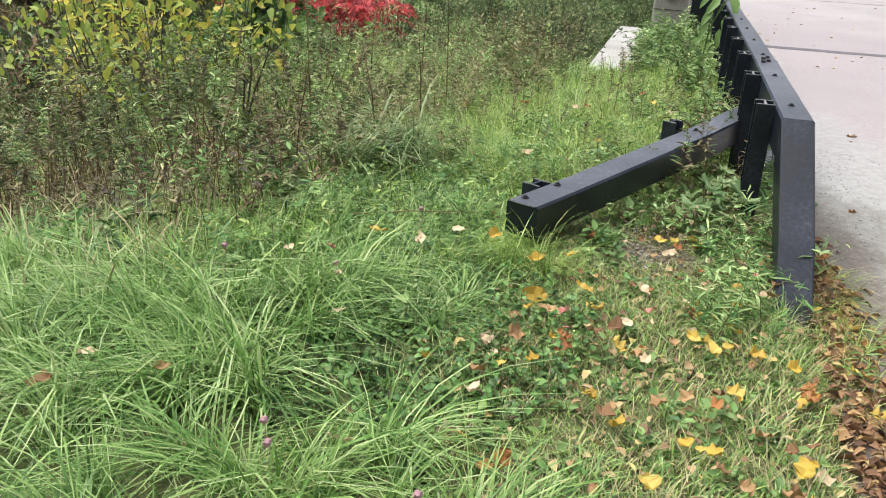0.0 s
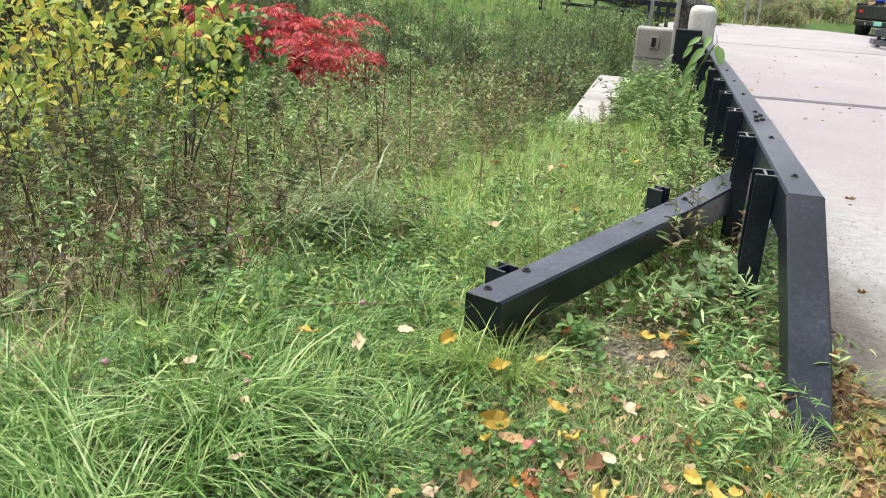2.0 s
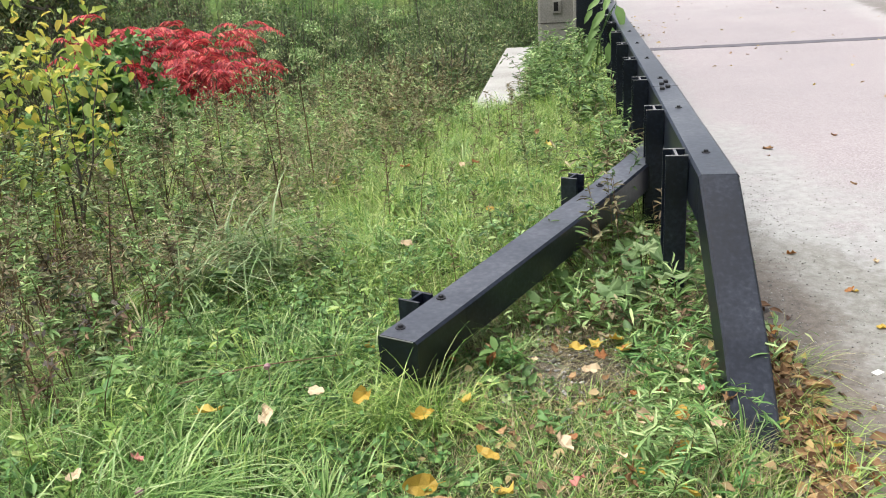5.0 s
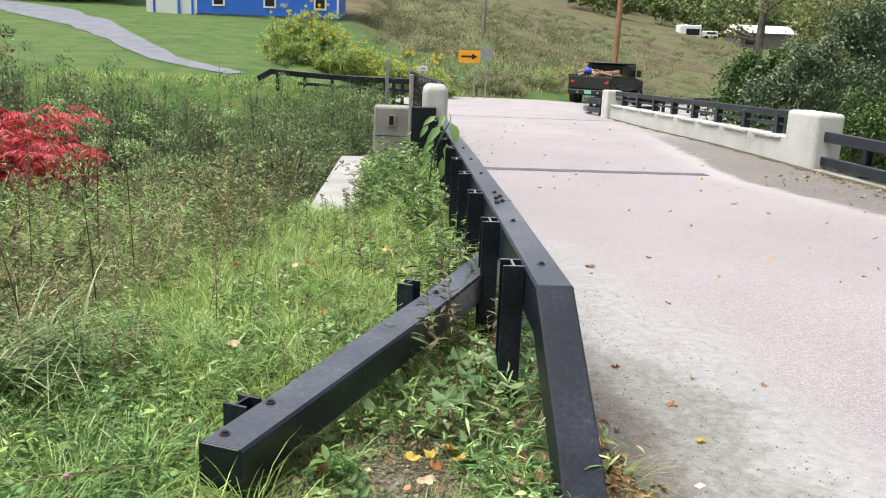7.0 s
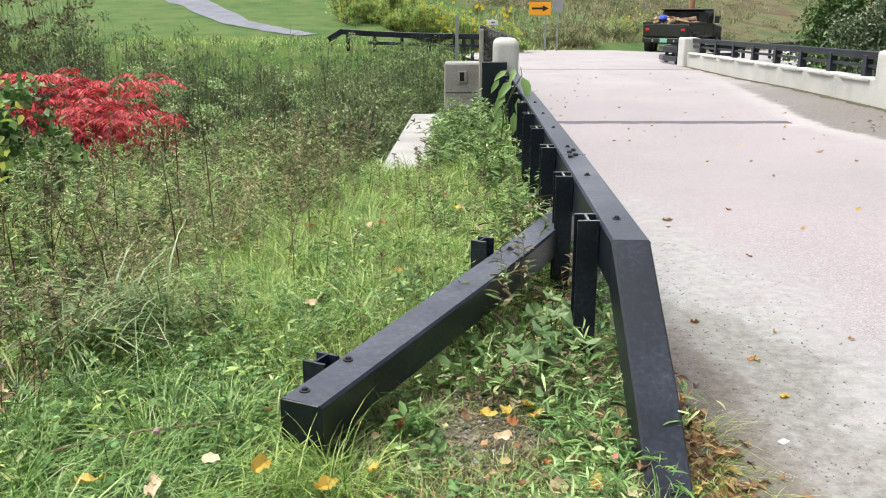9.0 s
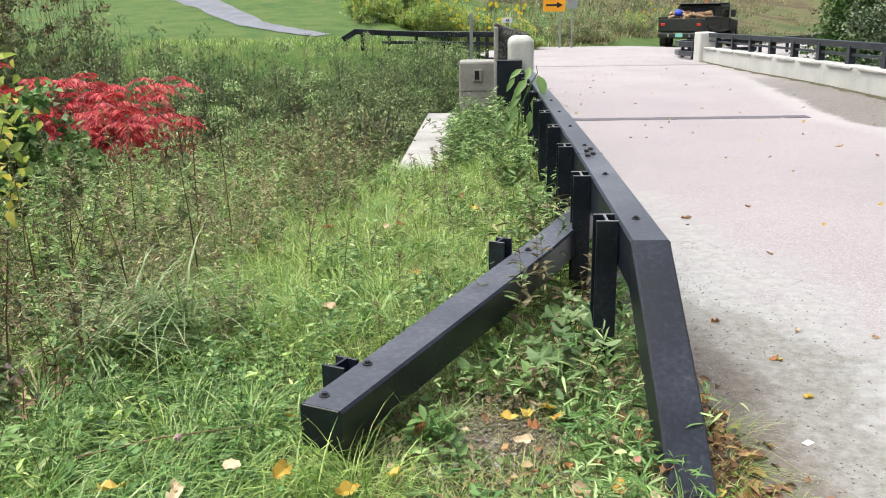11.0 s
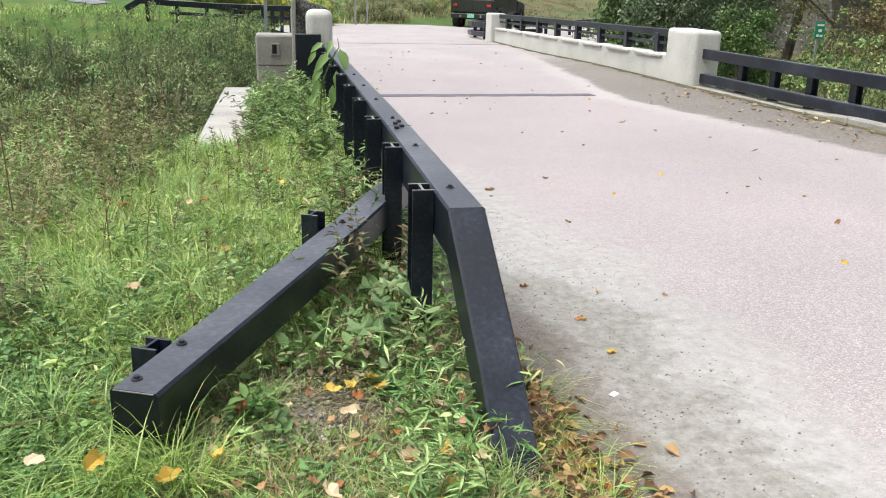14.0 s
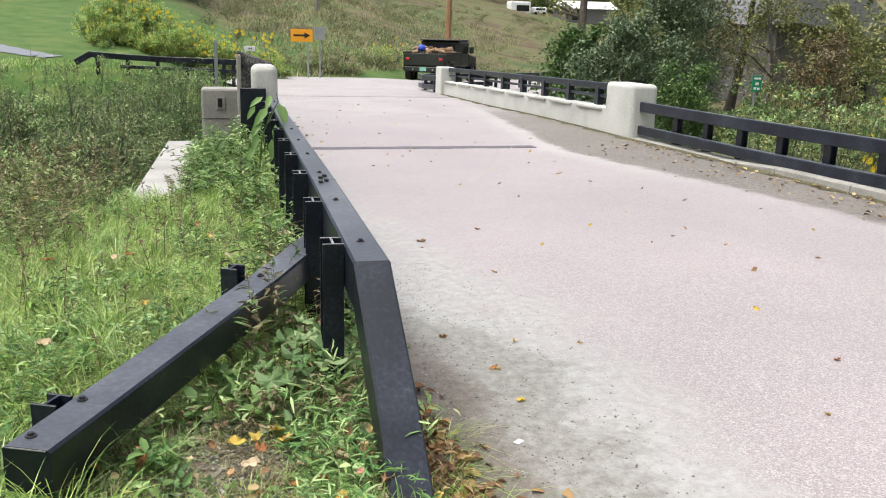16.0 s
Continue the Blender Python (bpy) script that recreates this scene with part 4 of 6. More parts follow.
def build_far_buildings():
    for x0, x1, y, z, h, rise, mat in ((62.2, 72.4, 158, 5.0, 2.5, 1.5, "grey_wall"),):
        b = thing("barn", "grey farm building with a light metal roof on the far hillside", "barn")
        wall = part("wall", box(x0, x1, y, y + 8, z - 1.5, z + h), mat, b)
        part("opening", box(x0 + 1.0, x0 + 2.6, y - 0.05, y - 0.01, z + 0.3, z + 2.1), "dark", wall)
        bm = bmesh.new()
        f = bm.faces.new([bm.verts.new((x0 - 0.4, y + a, z + c)) for a, c in ((-0.4, h - 0.05), (4.0, h + rise), (8.4, h - 0.05))])
        r = bmesh.ops.extrude_face_region(bm, geom=[f])
        for v in r["geom"]:
            if isinstance(v, bmesh.types.BMVert):
                v.co.x = x1 + 0.4
        part("roof", bm, "white_paint", b)
    z = float(hgt(52.4, 157))
    b = thing("shed", "white open-fronted shed on the far hillside", "shed")
    wall = part("wall", box(50.4, 54.4, 157, 160, z - 0.6, z + 1.9, 0.25, None, 2), "white_paint", b)
    part("opening", box(51.5, 54.0, 156.95, 156.99, z + 0.1, z + 1.2, 0.01), "dark", wall)
    z = float(hgt(56.2, 157))
    b = thing("van", "white van parked on the far hillside", "van")
    part("body", box(54.9, 57.6, 157, 158.8, z + 0.35, z + 1.5, 0.2, None, 2), "white_paint", b)
    part("side_window", box(55.4, 57.2, 156.97, 156.995, z + 0.95, z + 1.3, 0.01), "glass", b)
    for x in (55.4, 57.1):
        ob = part("wheel", wheel_bm(0.34, 0.25), "rubber", b)
        ob.matrix_basis = pose(x, 157.1, z + 0.34, 0, 0, 90)
    # weathered house among the trees
    h = thing("old_house", "weathered grey house with a red corner half hidden by trees", "house")
    z = -1.9
    wall = part("wall", box(24.0, 30.0, 33, 39, z - 2, z + 4.6), "grey_wall", h)
    part("red_corner", box(26.3, 27.0, 32.9, 32.99, z, z + 2.6, 0.01), "red_paint", wall)
    part("dark_porch", box(27.1, 29.2, 32.9, 32.99, z + 0.8, z + 2.4, 0.01), "dark", wall)
    bm = bmesh.new()
    f = bm.faces.new([bm.verts.new((a + 3.2, 32.4, c)) for a, c in ((20.4, z + 4.4), (21.2, z + 7.6), (22.0, z + 7.9), (27.8, z + 3.9), (27.6, z + 3.6), (21.6, z + 4.5))])
    r = bmesh.ops.extrude_face_region(bm, geom=[f])
    for v in r["geom"]:
        if isinstance(v, bmesh.types.BMVert):
            v.co.y = 39.6
    part("roof", bm, "roof", h)
    part("deck", box(22.5, 29.5, 31.2, 32.89, z + 0.3, z + 0.5, 0.02), "grey_wood", h)


build_far_buildings()


# ---- truck ----
def build_truck():
    t = thing("pickup_truck", "dark olive military-style pickup truck loaded with split firewood", "truck")
    t.matrix_basis = pose(8.6, 35.4, -0.46, 0, 0, -32)
    bed = part("bed", box(-0.98, 0.98, -2.3, -0.25, 0.75, 1.28, 0.03), "truck_paint", t)
    part("tailgate", box(-0.9, 0.9, -2.36, -2.302, 0.8, 1.3, 0.012), "truck_paint", bed)
    cab = part("cab", box(-0.95, 0.95, -0.23, 1.1, 0.7, 1.85, 0.1, None, 2), "truck_paint", t)
    part("rear_window", box(-0.7, 0.7, -0.25, -0.232, 1.35, 1.72, 0.008), "glass", cab)
    for s in (-1, 1):
        part("door_window", box(min(s * 0.952, s * 0.962), max(s * 0.952, s * 0.962), 0.05, 0.85, 1.3, 1.72, 0.003), "glass", cab)
        part("mirror", box(min(s * 1.0, s * 1.2), max(s * 1.0, s * 1.2), 0.95, 1.05, 1.3, 1.6, 0.02), "truck_paint", cab)
        part("tail_lamp", box(s * 0.75 - 0.08, s * 0.75 + 0.08, -2.385, -2.362, 1.02, 1.12, 0.008), "tail_red", bed)
        for y in (-1.6, 1.75):
            w = new("wheel")
            w.parent = t
            w.matrix_basis = pose(s * 0.85, y, 0.46)
            part("tyre", wheel_bm(0.46, 0.3, 0.25), "rubber", w)
            part("rim", wheel_bm(0.26, 0.2), "rim", w)
    bm = box(-0.95, 0.95, 1.12, 2.35, 0.7, 1.28, 0.08, None, 2)
    for v in bm.verts:
        if v.co.y > 1.8 and v.co.z > 1:
            v.co.z -= 0.14
    part("bonnet", bm, "truck_paint", t)
    part("windscreen", box(-0.8, 0.8, 1.102, 1.115, 1.32, 1.72, 0.006), "glass", cab)
    for k in range(5):
        part("tailgate_rib", box(-0.7 + k * 0.34, -0.66 + k * 0.34, -2.372, -2.361, 0.86, 1.24, 0.003), "truck_paint", bed)
    for s in (-1, 1):
        part("side_rail", box(min(s * 0.93, s * 1.0), max(s * 0.93, s * 1.0), -2.3, -0.25, 1.282, 1.36, 0.012), "truck_paint", bed)
        part("fender", box(min(s * 0.9, s * 1.07), max(s * 0.9, s * 1.07), -2.05, -1.1, 0.92, 1.0, 0.03, None, 2), "truck_paint", bed)
        part("tow_hook", box(s * 0.45 - 0.03, s * 0.45 + 0.03, -2.56, -2.505, 0.58, 0.68, 0.01), "galv", t)
    part("roof_lip", box(-0.93, 0.93, -0.4, 1.0, 1.852, 1.9, 0.02), "truck_paint", cab)
    part("bumper", box(-0.9, 0.9, -2.5, -2.37, 0.55, 0.74, 0.02), "truck_paint", t)
    part("chassis", box(-0.45, 0.45, -2.2, 2.2, 0.5, 0.69, 0.02), "dark", t)
    part("number_plate", box(-0.15, 0.15, -2.512, -2.502, 0.57, 0.72, 0.003), "plate", t)
    inv = t.matrix_basis
    r = random.Random(5)
    for k in range(26):
        bm = tube(bmesh.new(), [(0, -0.22, 0), (0, 0.22, 0)], [0.07, 0.07], 5)
        ob = tagged(part("firewood_log", bm, "firewood"), "split log of pale firewood in the truck bed", "firewood", "firewood load")
        ob.matrix_basis = inv @ pose(r.uniform(-0.7, 0.7), r.uniform(-2.0, -0.55), 1.33 + 0.1 * r.random() + 0.05 * (k % 3), r.uniform(-15, 15), 0, r.uniform(0, 180))
    bm = bmesh.new()
    bmesh.ops.create_uvsphere(bm, u_segments=14, v_segments=8, radius=0.2)
    for v in bm.verts:
        v.co.z *= 0.85 if v.co.z > 0 else 0.6
    ob = tagged(part("plastic_tub", bm, "blue_plastic"), "blue and white plastic tub on the firewood", "tub")
    ob.matrix_basis = inv @ pose(-0.4, -1.6, 1.5)


build_truck()


# ---- grass ----
def keep(x, y, ok):
    return x[ok], y[ok]


def rand_in(n, x0, x1, y0, y1):
    return rng.uniform(x0, x1, n), rng.uniform(y0, y1, n)


def clump(x, y, s=1.0):
    return 0.5 + 0.5 * np.sin(x * 2.3 * s + 1.7 * np.sin(y * 1.9 * s)) * np.cos(y * 2.7 * s + np.sin(x * 3.1 * s))


def on_wing(x, y):
    return (x > -1.5) & (x < -1.02) & (y > 4.8) & (y < 9.2)


def bare(x, y):
    return (np.exp(-((x + 0.56) / 0.3) ** 2 - ((y + 0.36) / 0.22) ** 2) > rng.uniform(0.3, 0.75, len(x)))


def on_rails(x, y):
    return (np.abs(x - 0.02) < 0.1) & (y > -0.6) & ((y < 0.05) | (y > 3.0))


def field(name, zones, mats, label):
    """Blades zone by zone: (n, x0, x1, y0, y1, height, width, lean, droop, material index, test)."""
    chunks = []
    for n, x0, x1, y0, y1, h, w, lean, droop, mi, test in zones:
        x, y = rand_in(n, x0, x1, y0, y1)
        ok = ~on_wing(x, y) & ~on_rails(x, y) & ~bare(x, y)
        if test is not None:
            ok &= test(x, y)
        x, y = keep(x, y, ok)
        hh = h * rng.uniform(0.45, 1.25, len(x)) * (0.6 + 0.6 * clump(x, y))
        V, q, tips = blades(x, y, hgt(x, y) - 0.01, hh, w * rng.uniform(0.6, 1.3, len(x)), rng.uniform(0, 1, len(x)) * lean, rng.uniform(0.1, 1, len(x)) * droop)
        chunks.append((V, q, mi))
        chunks.append((tips, np.arange(len(tips)).reshape(-1, 3), mi))
    me = np_mesh(name, chunks, mats)
    return tagged(new(name, me), label, "grass", "", "stuff")


def tussocks(name, zones, mats, label):
    """Grass in leaning tufts: (tufts, blades each, x0, x1, y0, y1, height, width, material index, test)."""
    chunks = []
    for n, per, x0, x1, y0, y1, h, w, mi, test in zones:
        cx, cy = rand_in(n, x0, x1, y0, y1)
        ok = ~on_wing(cx, cy) & ~on_rails(cx, cy) & ~bare(cx, cy)
        if test is not None:
            ok &= test(cx, cy)
        cx, cy = keep(cx, cy, ok)
        n = len(cx)
        k = np.repeat(np.arange(n), per)
        m = len(k)
        big = rng.uniform(0.65, 1.2, n)[k]
        a = rng.normal(0, 1.0, m) + (5.0 + 1.3 * np.sin(cx * 2.1 + cy * 1.3) + rng.normal(0, 1.0, n))[k]
        r = np.abs(rng.normal(0, 0.045, m)) * big
        x, y = cx[k] + np.cos(a) * r + rng.normal(0, 0.015, m), cy[k] + np.sin(a) * r + rng.normal(0, 0.015, m)
        V, q, tips = blades(x, y, hgt(x, y) - 0.01, h * big * rng.uniform(0.45, 1.2, m), w * rng.uniform(0.5, 1.3, m), rng.uniform(0.0, 0.4, m), rng.uniform(0.2, 1.45, m), a)
        chunks.append((V, q, mi))
        chunks.append((tips, np.arange(len(tips)).reshape(-1, 3), mi))
    return tagged(new(name, np_mesh(name, chunks, mats)), label, "grass", "", "stuff")


lush = lambda x, y: (rng.uniform(0, 1, len(x)) < np.maximum(S(-1.45, -1.85, x + 0.1 * (y + 2)), np.exp(-((x + 1.15) ** 2 + (y + 2.6) ** 2) / 0.16)) * (0.25 + 0.9 * clump(x, y, 1.2))) & (y < -1.45 + 0.2 * np.sin(3 * x))
tussocks("long_grass", [
    (620, 46, -3.6, -0.6, -3.9, -1.2, 0.33, 0.0068, 0, lush),
    (130, 34, -2.5, -1.2, -1.7, -0.1, 0.17, 0.0055, 0, None),
    (60, 26, -3.2, -1.3, -1.7, 0.2, 0.2, 0.005, 1, None),
    (80, 40, -2.3, -1.4, -1.3, 0.8, 0.22, 0.0048, 0, None),
    (4, 34, -2.75, -2.05, 0.4, 1.5, 0.42, 0.005, 2, None),
    (6, 46, -2.4, -2.0, 0.1, 0.6, 0.48, 0.01, 3, None),
    (40, 30, -3.0, -2.1, 0.6, 4.6, 0.34, 0.005, 2, None),
    (85, 26, -1.25, -0.3, -0.85, 0.6, 0.24, 0.004, 0, lambda x, y: (0.98 + 1.55 * (x + 0.16) - y > 0.13) & (0.98 + 1.55 * (x + 0.16) - y < 0.34)),
    (10, 28, -1.4, -1.08, -0.4, 0.15, 0.22, 0.0045, 1, None),
    (9, 30, -1.3, -0.95, -1.0, -0.7, 0.26, 0.0042, 1, None),
    (16, 30, -1.45, -0.9, 4.3, 5.0, 0.2, 0.006, 1, None),
    (620, 34, -2.8, -0.35, 0.3, 5.2, 0.2, 0.0055, 1, None),
    (110, 30, -2.8, -0.4, 0.4, 5.2, 0.27, 0.005, 0, None),
    (26, 30, -0.5, 0.02, -1.5, -0.1, 0.15, 0.0045, 0, None),
    (34, 26, 0.1, 0.3, -1.5, -0.2, 0.17, 0.0036, 1, None),
    (12, 20, 0.1, 0.3, -1.5, -0.2, 0.2, 0.003, 2, None),
    (60, 22, -1.5, -0.2, -2.8, -0.7, 0.11, 0.0045, 0, None),
    (12, 20, -1.35, -0.8, -0.9, -0.6, 0.2, 0.004, 1, None),
], ["grass_long", "grass_mid", "grass_dry", "grass_blue"], "lush long green grass bending over in tufts")
field("short_grass", [
    (17000, -3.2, 0.12, -3.8, 0.4, 0.075, 0.005, 1.1, 0.6, 0, None),
    (14000, -1.3, 0.2, -3.4, 0.4, 0.085, 0.0034, 1.2, 0.5, 2, None),
    (26000, -2.9, -0.12, 0.0, 5.2, 0.13, 0.0055, 1.0, 0.9, 1, None),
    (9000, -1.2, 0.1, -3.2, -0.1, 0.07, 0.005, 1.1, 0.6, 1, None),
    (9000, -2.9, -0.12, 0.0, 5.2, 0.1, 0.006, 1.0, 0.7, 0, None),
    (9000, -2.9, -0.2, 0.2, 5.2, 0.12, 0.004, 1.2, 0.6, 2, None),
    (11000, -2.6, -0.15, 4.8, 9.2, 0.14, 0.006, 0.8, 0.8, 1, lambda x, y: (x > -1.0) | (y < 5.8)),
    (800, 0.06, 0.3, -1.6, 0.1, 0.11, 0.005, 0.9, 0.7, 1, None),
    (1500, -0.34, -0.14, -0.3, 8.0, 0.13, 0.006, 0.6, 0.7, 1, None),
], ["grass_long", "grass_mid", "grass_dry"], "short yellowish green grass with dry blades on the verge")
field("rough_grass", [
    (22000, -8.5, -2.3, 1.2, 8.8, 0.34, 0.009, 0.8, 0.9, 0, lambda x, y: ~((x > -3.4) & (y > 6.2))),
    (11000, -7.5, -2.1, 1.6, 8.8, 0.36, 0.006, 0.9, 0.9, 1, lambda x, y: ~((x > -3.4) & (y > 6.2))),
    (1800, -9.0, -2.4, -2.0, 1.2, 0.3, 0.008, 0.8, 0.9, 1, None),
    (5000, -12, 1.5, 22.6, 26.0, 0.15, 0.02, 0.6, 0.6, 0, lambda x, y: (x < -0.7) & ((y < 24.3) | (x < -0.9))),
    (9000, -3.0, 16.0, 30.6, 44.0, 0.4, 0.03, 0.6, 0.6, 1, lambda x, y: (y > 31.2 + 2.0 * np.clip(x - 4, 0, 60)) & (y < 33.0 + 2.0 * np.clip(x - 3, 0, 60))),
], ["grass_mid", "grass_dry"], "rough dry meadow grass on the slope and verges")


def scrub(name, n, x0, x1, y0, y1, hlo, hhi, nleaf, L, W, leaf_mats, label, test=None, category="weeds", stem_r=0.004, stem="stem", base=None, spread=0.12, tuft=0.0, taper=None, lowest=0.12, free=False):
    """Upright leafy stems: ONE object, leaves of several colours."""
    x, y = rand_in(n, x0, x1, y0, y1)
    if test is not None:
        ok = test(x, y)
        x, y = keep(x, y, ok)
    ok = free | (~on_wing(x, y) & ~on_rails(x, y) & ~bare(x, y))
    x, y = keep(x, y, ok)
    n = len(x)
    z = hgt(x, y) if base is None else base(x, y)
    h = rng.uniform(hlo, hhi, n) * (1.0 if taper is None else taper(x, y))
    p0 = np.stack([x, y, z - 0.03], 1)
    lean = rng.normal(0, spread, (n, 2)) * h[:, None]
    p1 = p0 + np.concatenate([lean * 0.4, (h * 0.55)[:, None]], 1)
    p2 = p0 + np.concatenate([lean, h[:, None]], 1)
    chunks = []
    for a, b, ra, rb in ((p0, p1, 1.0, 0.75), (p1, p2, 0.75, 0.3)):
        V, f = sticks(a, b, np.full(n, stem_r * ra), np.full(n, stem_r * rb))
        chunks.append((V, f, 0))
    k = np.repeat(np.arange(n), nleaf)
    s = rng.uniform(lowest, 1.0, len(k)) ** 0.8
    c = np.where((s < 0.55)[:, None], p0[k] + (p1 - p0)[k] * (s / 0.55)[:, None], p1[k] + (p2 - p1)[k] * ((s - 0.55) / 0.45)[:, None])
    a = rng.uniform(0, 2 * np.pi, len(k))
    d = unit(np.stack([np.cos(a), np.sin(a), rng.uniform(-0.35, 0.8, len(k))], 1))
    up = unit(np.stack([rng.normal(0, 0.4, len(k)), rng.normal(0, 0.4, len(k)), np.ones(len(k))], 1))
    ll = L * rng.uniform(0.5, 1.3, len(k)) * (1.15 - 0.5 * s)
    which = rng.integers(0, len(leaf_mats), n)[k]
    for m in range(len(leaf_mats)):
        o = which == m
        V, f = leaves(c[o], d[o], up[o], ll[o], ll[o] * W / L)
        chunks.append((V, f, 1 + m))
    if tuft:
        k = np.repeat(np.arange(n), 14)
        a = rng.uniform(0, 2 * np.pi, len(k))
        d = unit(np.stack([np.cos(a), np.sin(a), rng.uniform(0.1, 1.2, len(k))], 1))
        c = p2[k] - np.array([0, 0, 1.0]) * rng.uniform(0, tuft * 1.6, len(k))[:, None]
        V, f = leaves(c, d, np.tile([[0.1, 0.2, 1.0]], (len(k), 1)), rng.uniform(0.4, 1, len(k)) * tuft, np.full(len(k), tuft * 0.16))
        chunks.append((V, f, 1 + len(leaf_mats)))
    me = np_mesh(name, chunks, [stem, *leaf_mats, "weed_brown"])
    return tagged(new(name, me), label, category, "", "stuff")


slope_edge = lambda x, y: x < -2.2 - 0.35 * np.sin(y * 1.1) - 0.15 * (y < 0.6) * (0.6 - y)
scrub("tall_weeds", 900, -6.8, -1.9, 1.4, 9.0, 0.28, 0.66, 50, 0.07, 0.016, ["weed_leaf", "weed_leaf", "willow_leaf", "grass_mid", "grass_dry"], "tall grey-green and tan weeds on the slope", slope_edge, tuft=0.05, stem="weed_leaf", spread=0.24, stem_r=0.003)
scrub("goldenrod", 420, -4.6, -1.65, 4.0, 8.6, 0.3, 0.7, 44, 0.065, 0.015, ["weed_brown", "weed_leaf", "willow_leaf", "bush_leaf"], "faded goldenrod stalks with brown seed heads", lambda x, y: (x < -1.85 - 0.2 * np.sin(y)) & ~((x > -3.0) & (y > 6.0)), tuft=0.09)
scrub("brown_stems", 480, -6.8, -2.0, -1.1, 2.4, 0.4, 1.0, 60, 0.07, 0.017, ["willow_leaf", "dark_brush", "weed_leaf", "weed_brown"], "brown-stemmed weeds with feathery grey-green tops in a dense stand", slope_edge, stem_r=0.0038, spread=0.2, lowest=0.5, tuft=0.04, taper=lambda x, y: 0.35 + 0.65 * S(0.0, 0.9, (-2.25 - 0.35 * np.sin(y * 1.1) - x) + 0.35 * np.sin(x * 5 + y * 3)) * S(-1.3, -0.2, y + 0.3 * np.sin(x * 4)))
scrub("clover", 4200, -2.2, -0.2, -3.6, 0.2, 0.05, 0.17, 7, 0.034, 0.03, ["clover", "clover", "bush_leaf"], "dark green clover and ground cover among the grass", lambda x, y: ((clump(x, y, 0.9) > 0.5) & (x < -0.75)) | (np.exp(-((x + 1.25) / 0.45) ** 2 - ((y + 1.6) / 0.7) ** 2) > 0.35), stem_r=0.0015, spread=0.3, category="clover")
scrub("brown_undergrowth", 520, -5.6, -2.2, -1.0, 1.7, 0.16, 0.48, 14, 0.05, 0.016, ["bark", "stem", "weed_brown", "dark_brush"], "dry brown undergrowth below the tall weeds", slope_edge, stem_r=0.003, spread=0.3)
scrub("slope_stalks", 34, -4.6, -1.9, -0.4, 5.5, 0.6, 1.05, 26, 0.05, 0.011, ["weed_brown", "stem", "weed_leaf"], "tall dark dry stalks standing above the weeds", lambda x, y: x < -2.05, stem_r=0.0055, spread=0.1, tuft=0.035, lowest=0.45)
scrub("slope_herbs", 620, -3.6, -1.3, -1.7, 1.4, 0.08, 0.26, 16, 0.06, 0.017, ["weed_leaf", "broad_leaf", "grass_mid", "clover"], "leafy green herbs among the grass at the slope's edge", lambda x, y: (clump(x, y, 1.1) > 0.45) & (x > -2.35 + 0.5 * np.minimum(y + 1.1, 0)), stem_r=0.002, spread=0.3)
scrub("edge_weeds", 620, -2.8, -1.55, 0.1, 5.2, 0.14, 0.42, 34, 0.055, 0.012, ["weed_leaf", "grass_dry", "willow_leaf", "weed_brown"], "grey-green and tan weeds thinning out into the grass", lambda x, y: x < -1.75 - 0.22 * np.sin(y * 1.3) + 0.12 * np.sin(y * 5.1), stem_r=0.0024, spread=0.3, tuft=0.035, stem="weed_leaf")
scrub("low_herbs", 1900, -2.6, -0.25, 0.0, 6.0, 0.08, 0.24, 12, 0.06, 0.02, ["clover", "bush_leaf", "weed_leaf"], "small leafy herbs in the grass", lambda x, y: clump(x, y, 1.3) > 0.62, stem_r=0.002, spread=0.25)
scrub("verge_herbs", 520, -1.3, 0.05, -2.9, 0.0, 0.03, 0.09, 6, 0.06, 0.03, ["broad_leaf", "clover"], "small round-leaved verge plants", None, stem_r=0.0015, spread=0.4)
scrub("rail_weeds", 120, -0.75, -0.14, 2.6, 8.8, 0.18, 0.46, 24, 0.1, 0.026, ["broad_leaf", "weed_leaf", "bush_leaf"], "leafy green weeds growing along the guardrail posts", lambda x, y: x > -0.2 - 0.09 * y, stem_r=0.004, spread=0.25)
scrub("ledge_weeds", 80, -1.03, -0.3, 5.4, 8.6, 0.12, 0.34, 26, 0.09, 0.022, ["bush_leaf", "weed_leaf", "broad_leaf"], "leafy weeds on the concrete ledge", None, stem_r=0.004, spread=0.25)
scrub("asters", 34, -0.42, -0.14, 1.1, 2.4, 0.3, 0.55, 26, 0.09, 0.018, ["weed_leaf", "bush_leaf", "weed_brown"], "narrow-leaved aster stems beside the beam", stem_r=0.003, spread=0.3)
scrub("meadow_asters", 46, -1.8, -0.35, 0.5, 4.6, 0.18, 0.46, 40, 0.055, 0.012, ["weed_leaf", "willow_leaf", "bush_leaf", "weed_brown"], "thin dry aster stems standing in the meadow", stem_r=0.003, spread=0.12, tuft=0.04)
between = lambda x, y: (y < 1.15 + (x + 0.15) * 1.9) & (x > -0.95 + 0.5 * y)
scrub("beam_herbs", 85, -0.85, -0.1, -0.6, 1.3, 0.06, 0.2, 9, 0.085, 0.035, ["bush_leaf", "clover", "weed_leaf"], "broad-leaved green herbs between the two beams", between, stem_r=0.003, spread=0.35)
scrub("under_rail_weeds", 46, 0.121, 0.16, -0.35, 3.0, 0.12, 0.34, 16, 0.09, 0.02, ["broad_leaf", "weed_leaf", "clover"], "small weeds sprouting under the rail at the road edge", None, stem_r=0.002, spread=0.15)
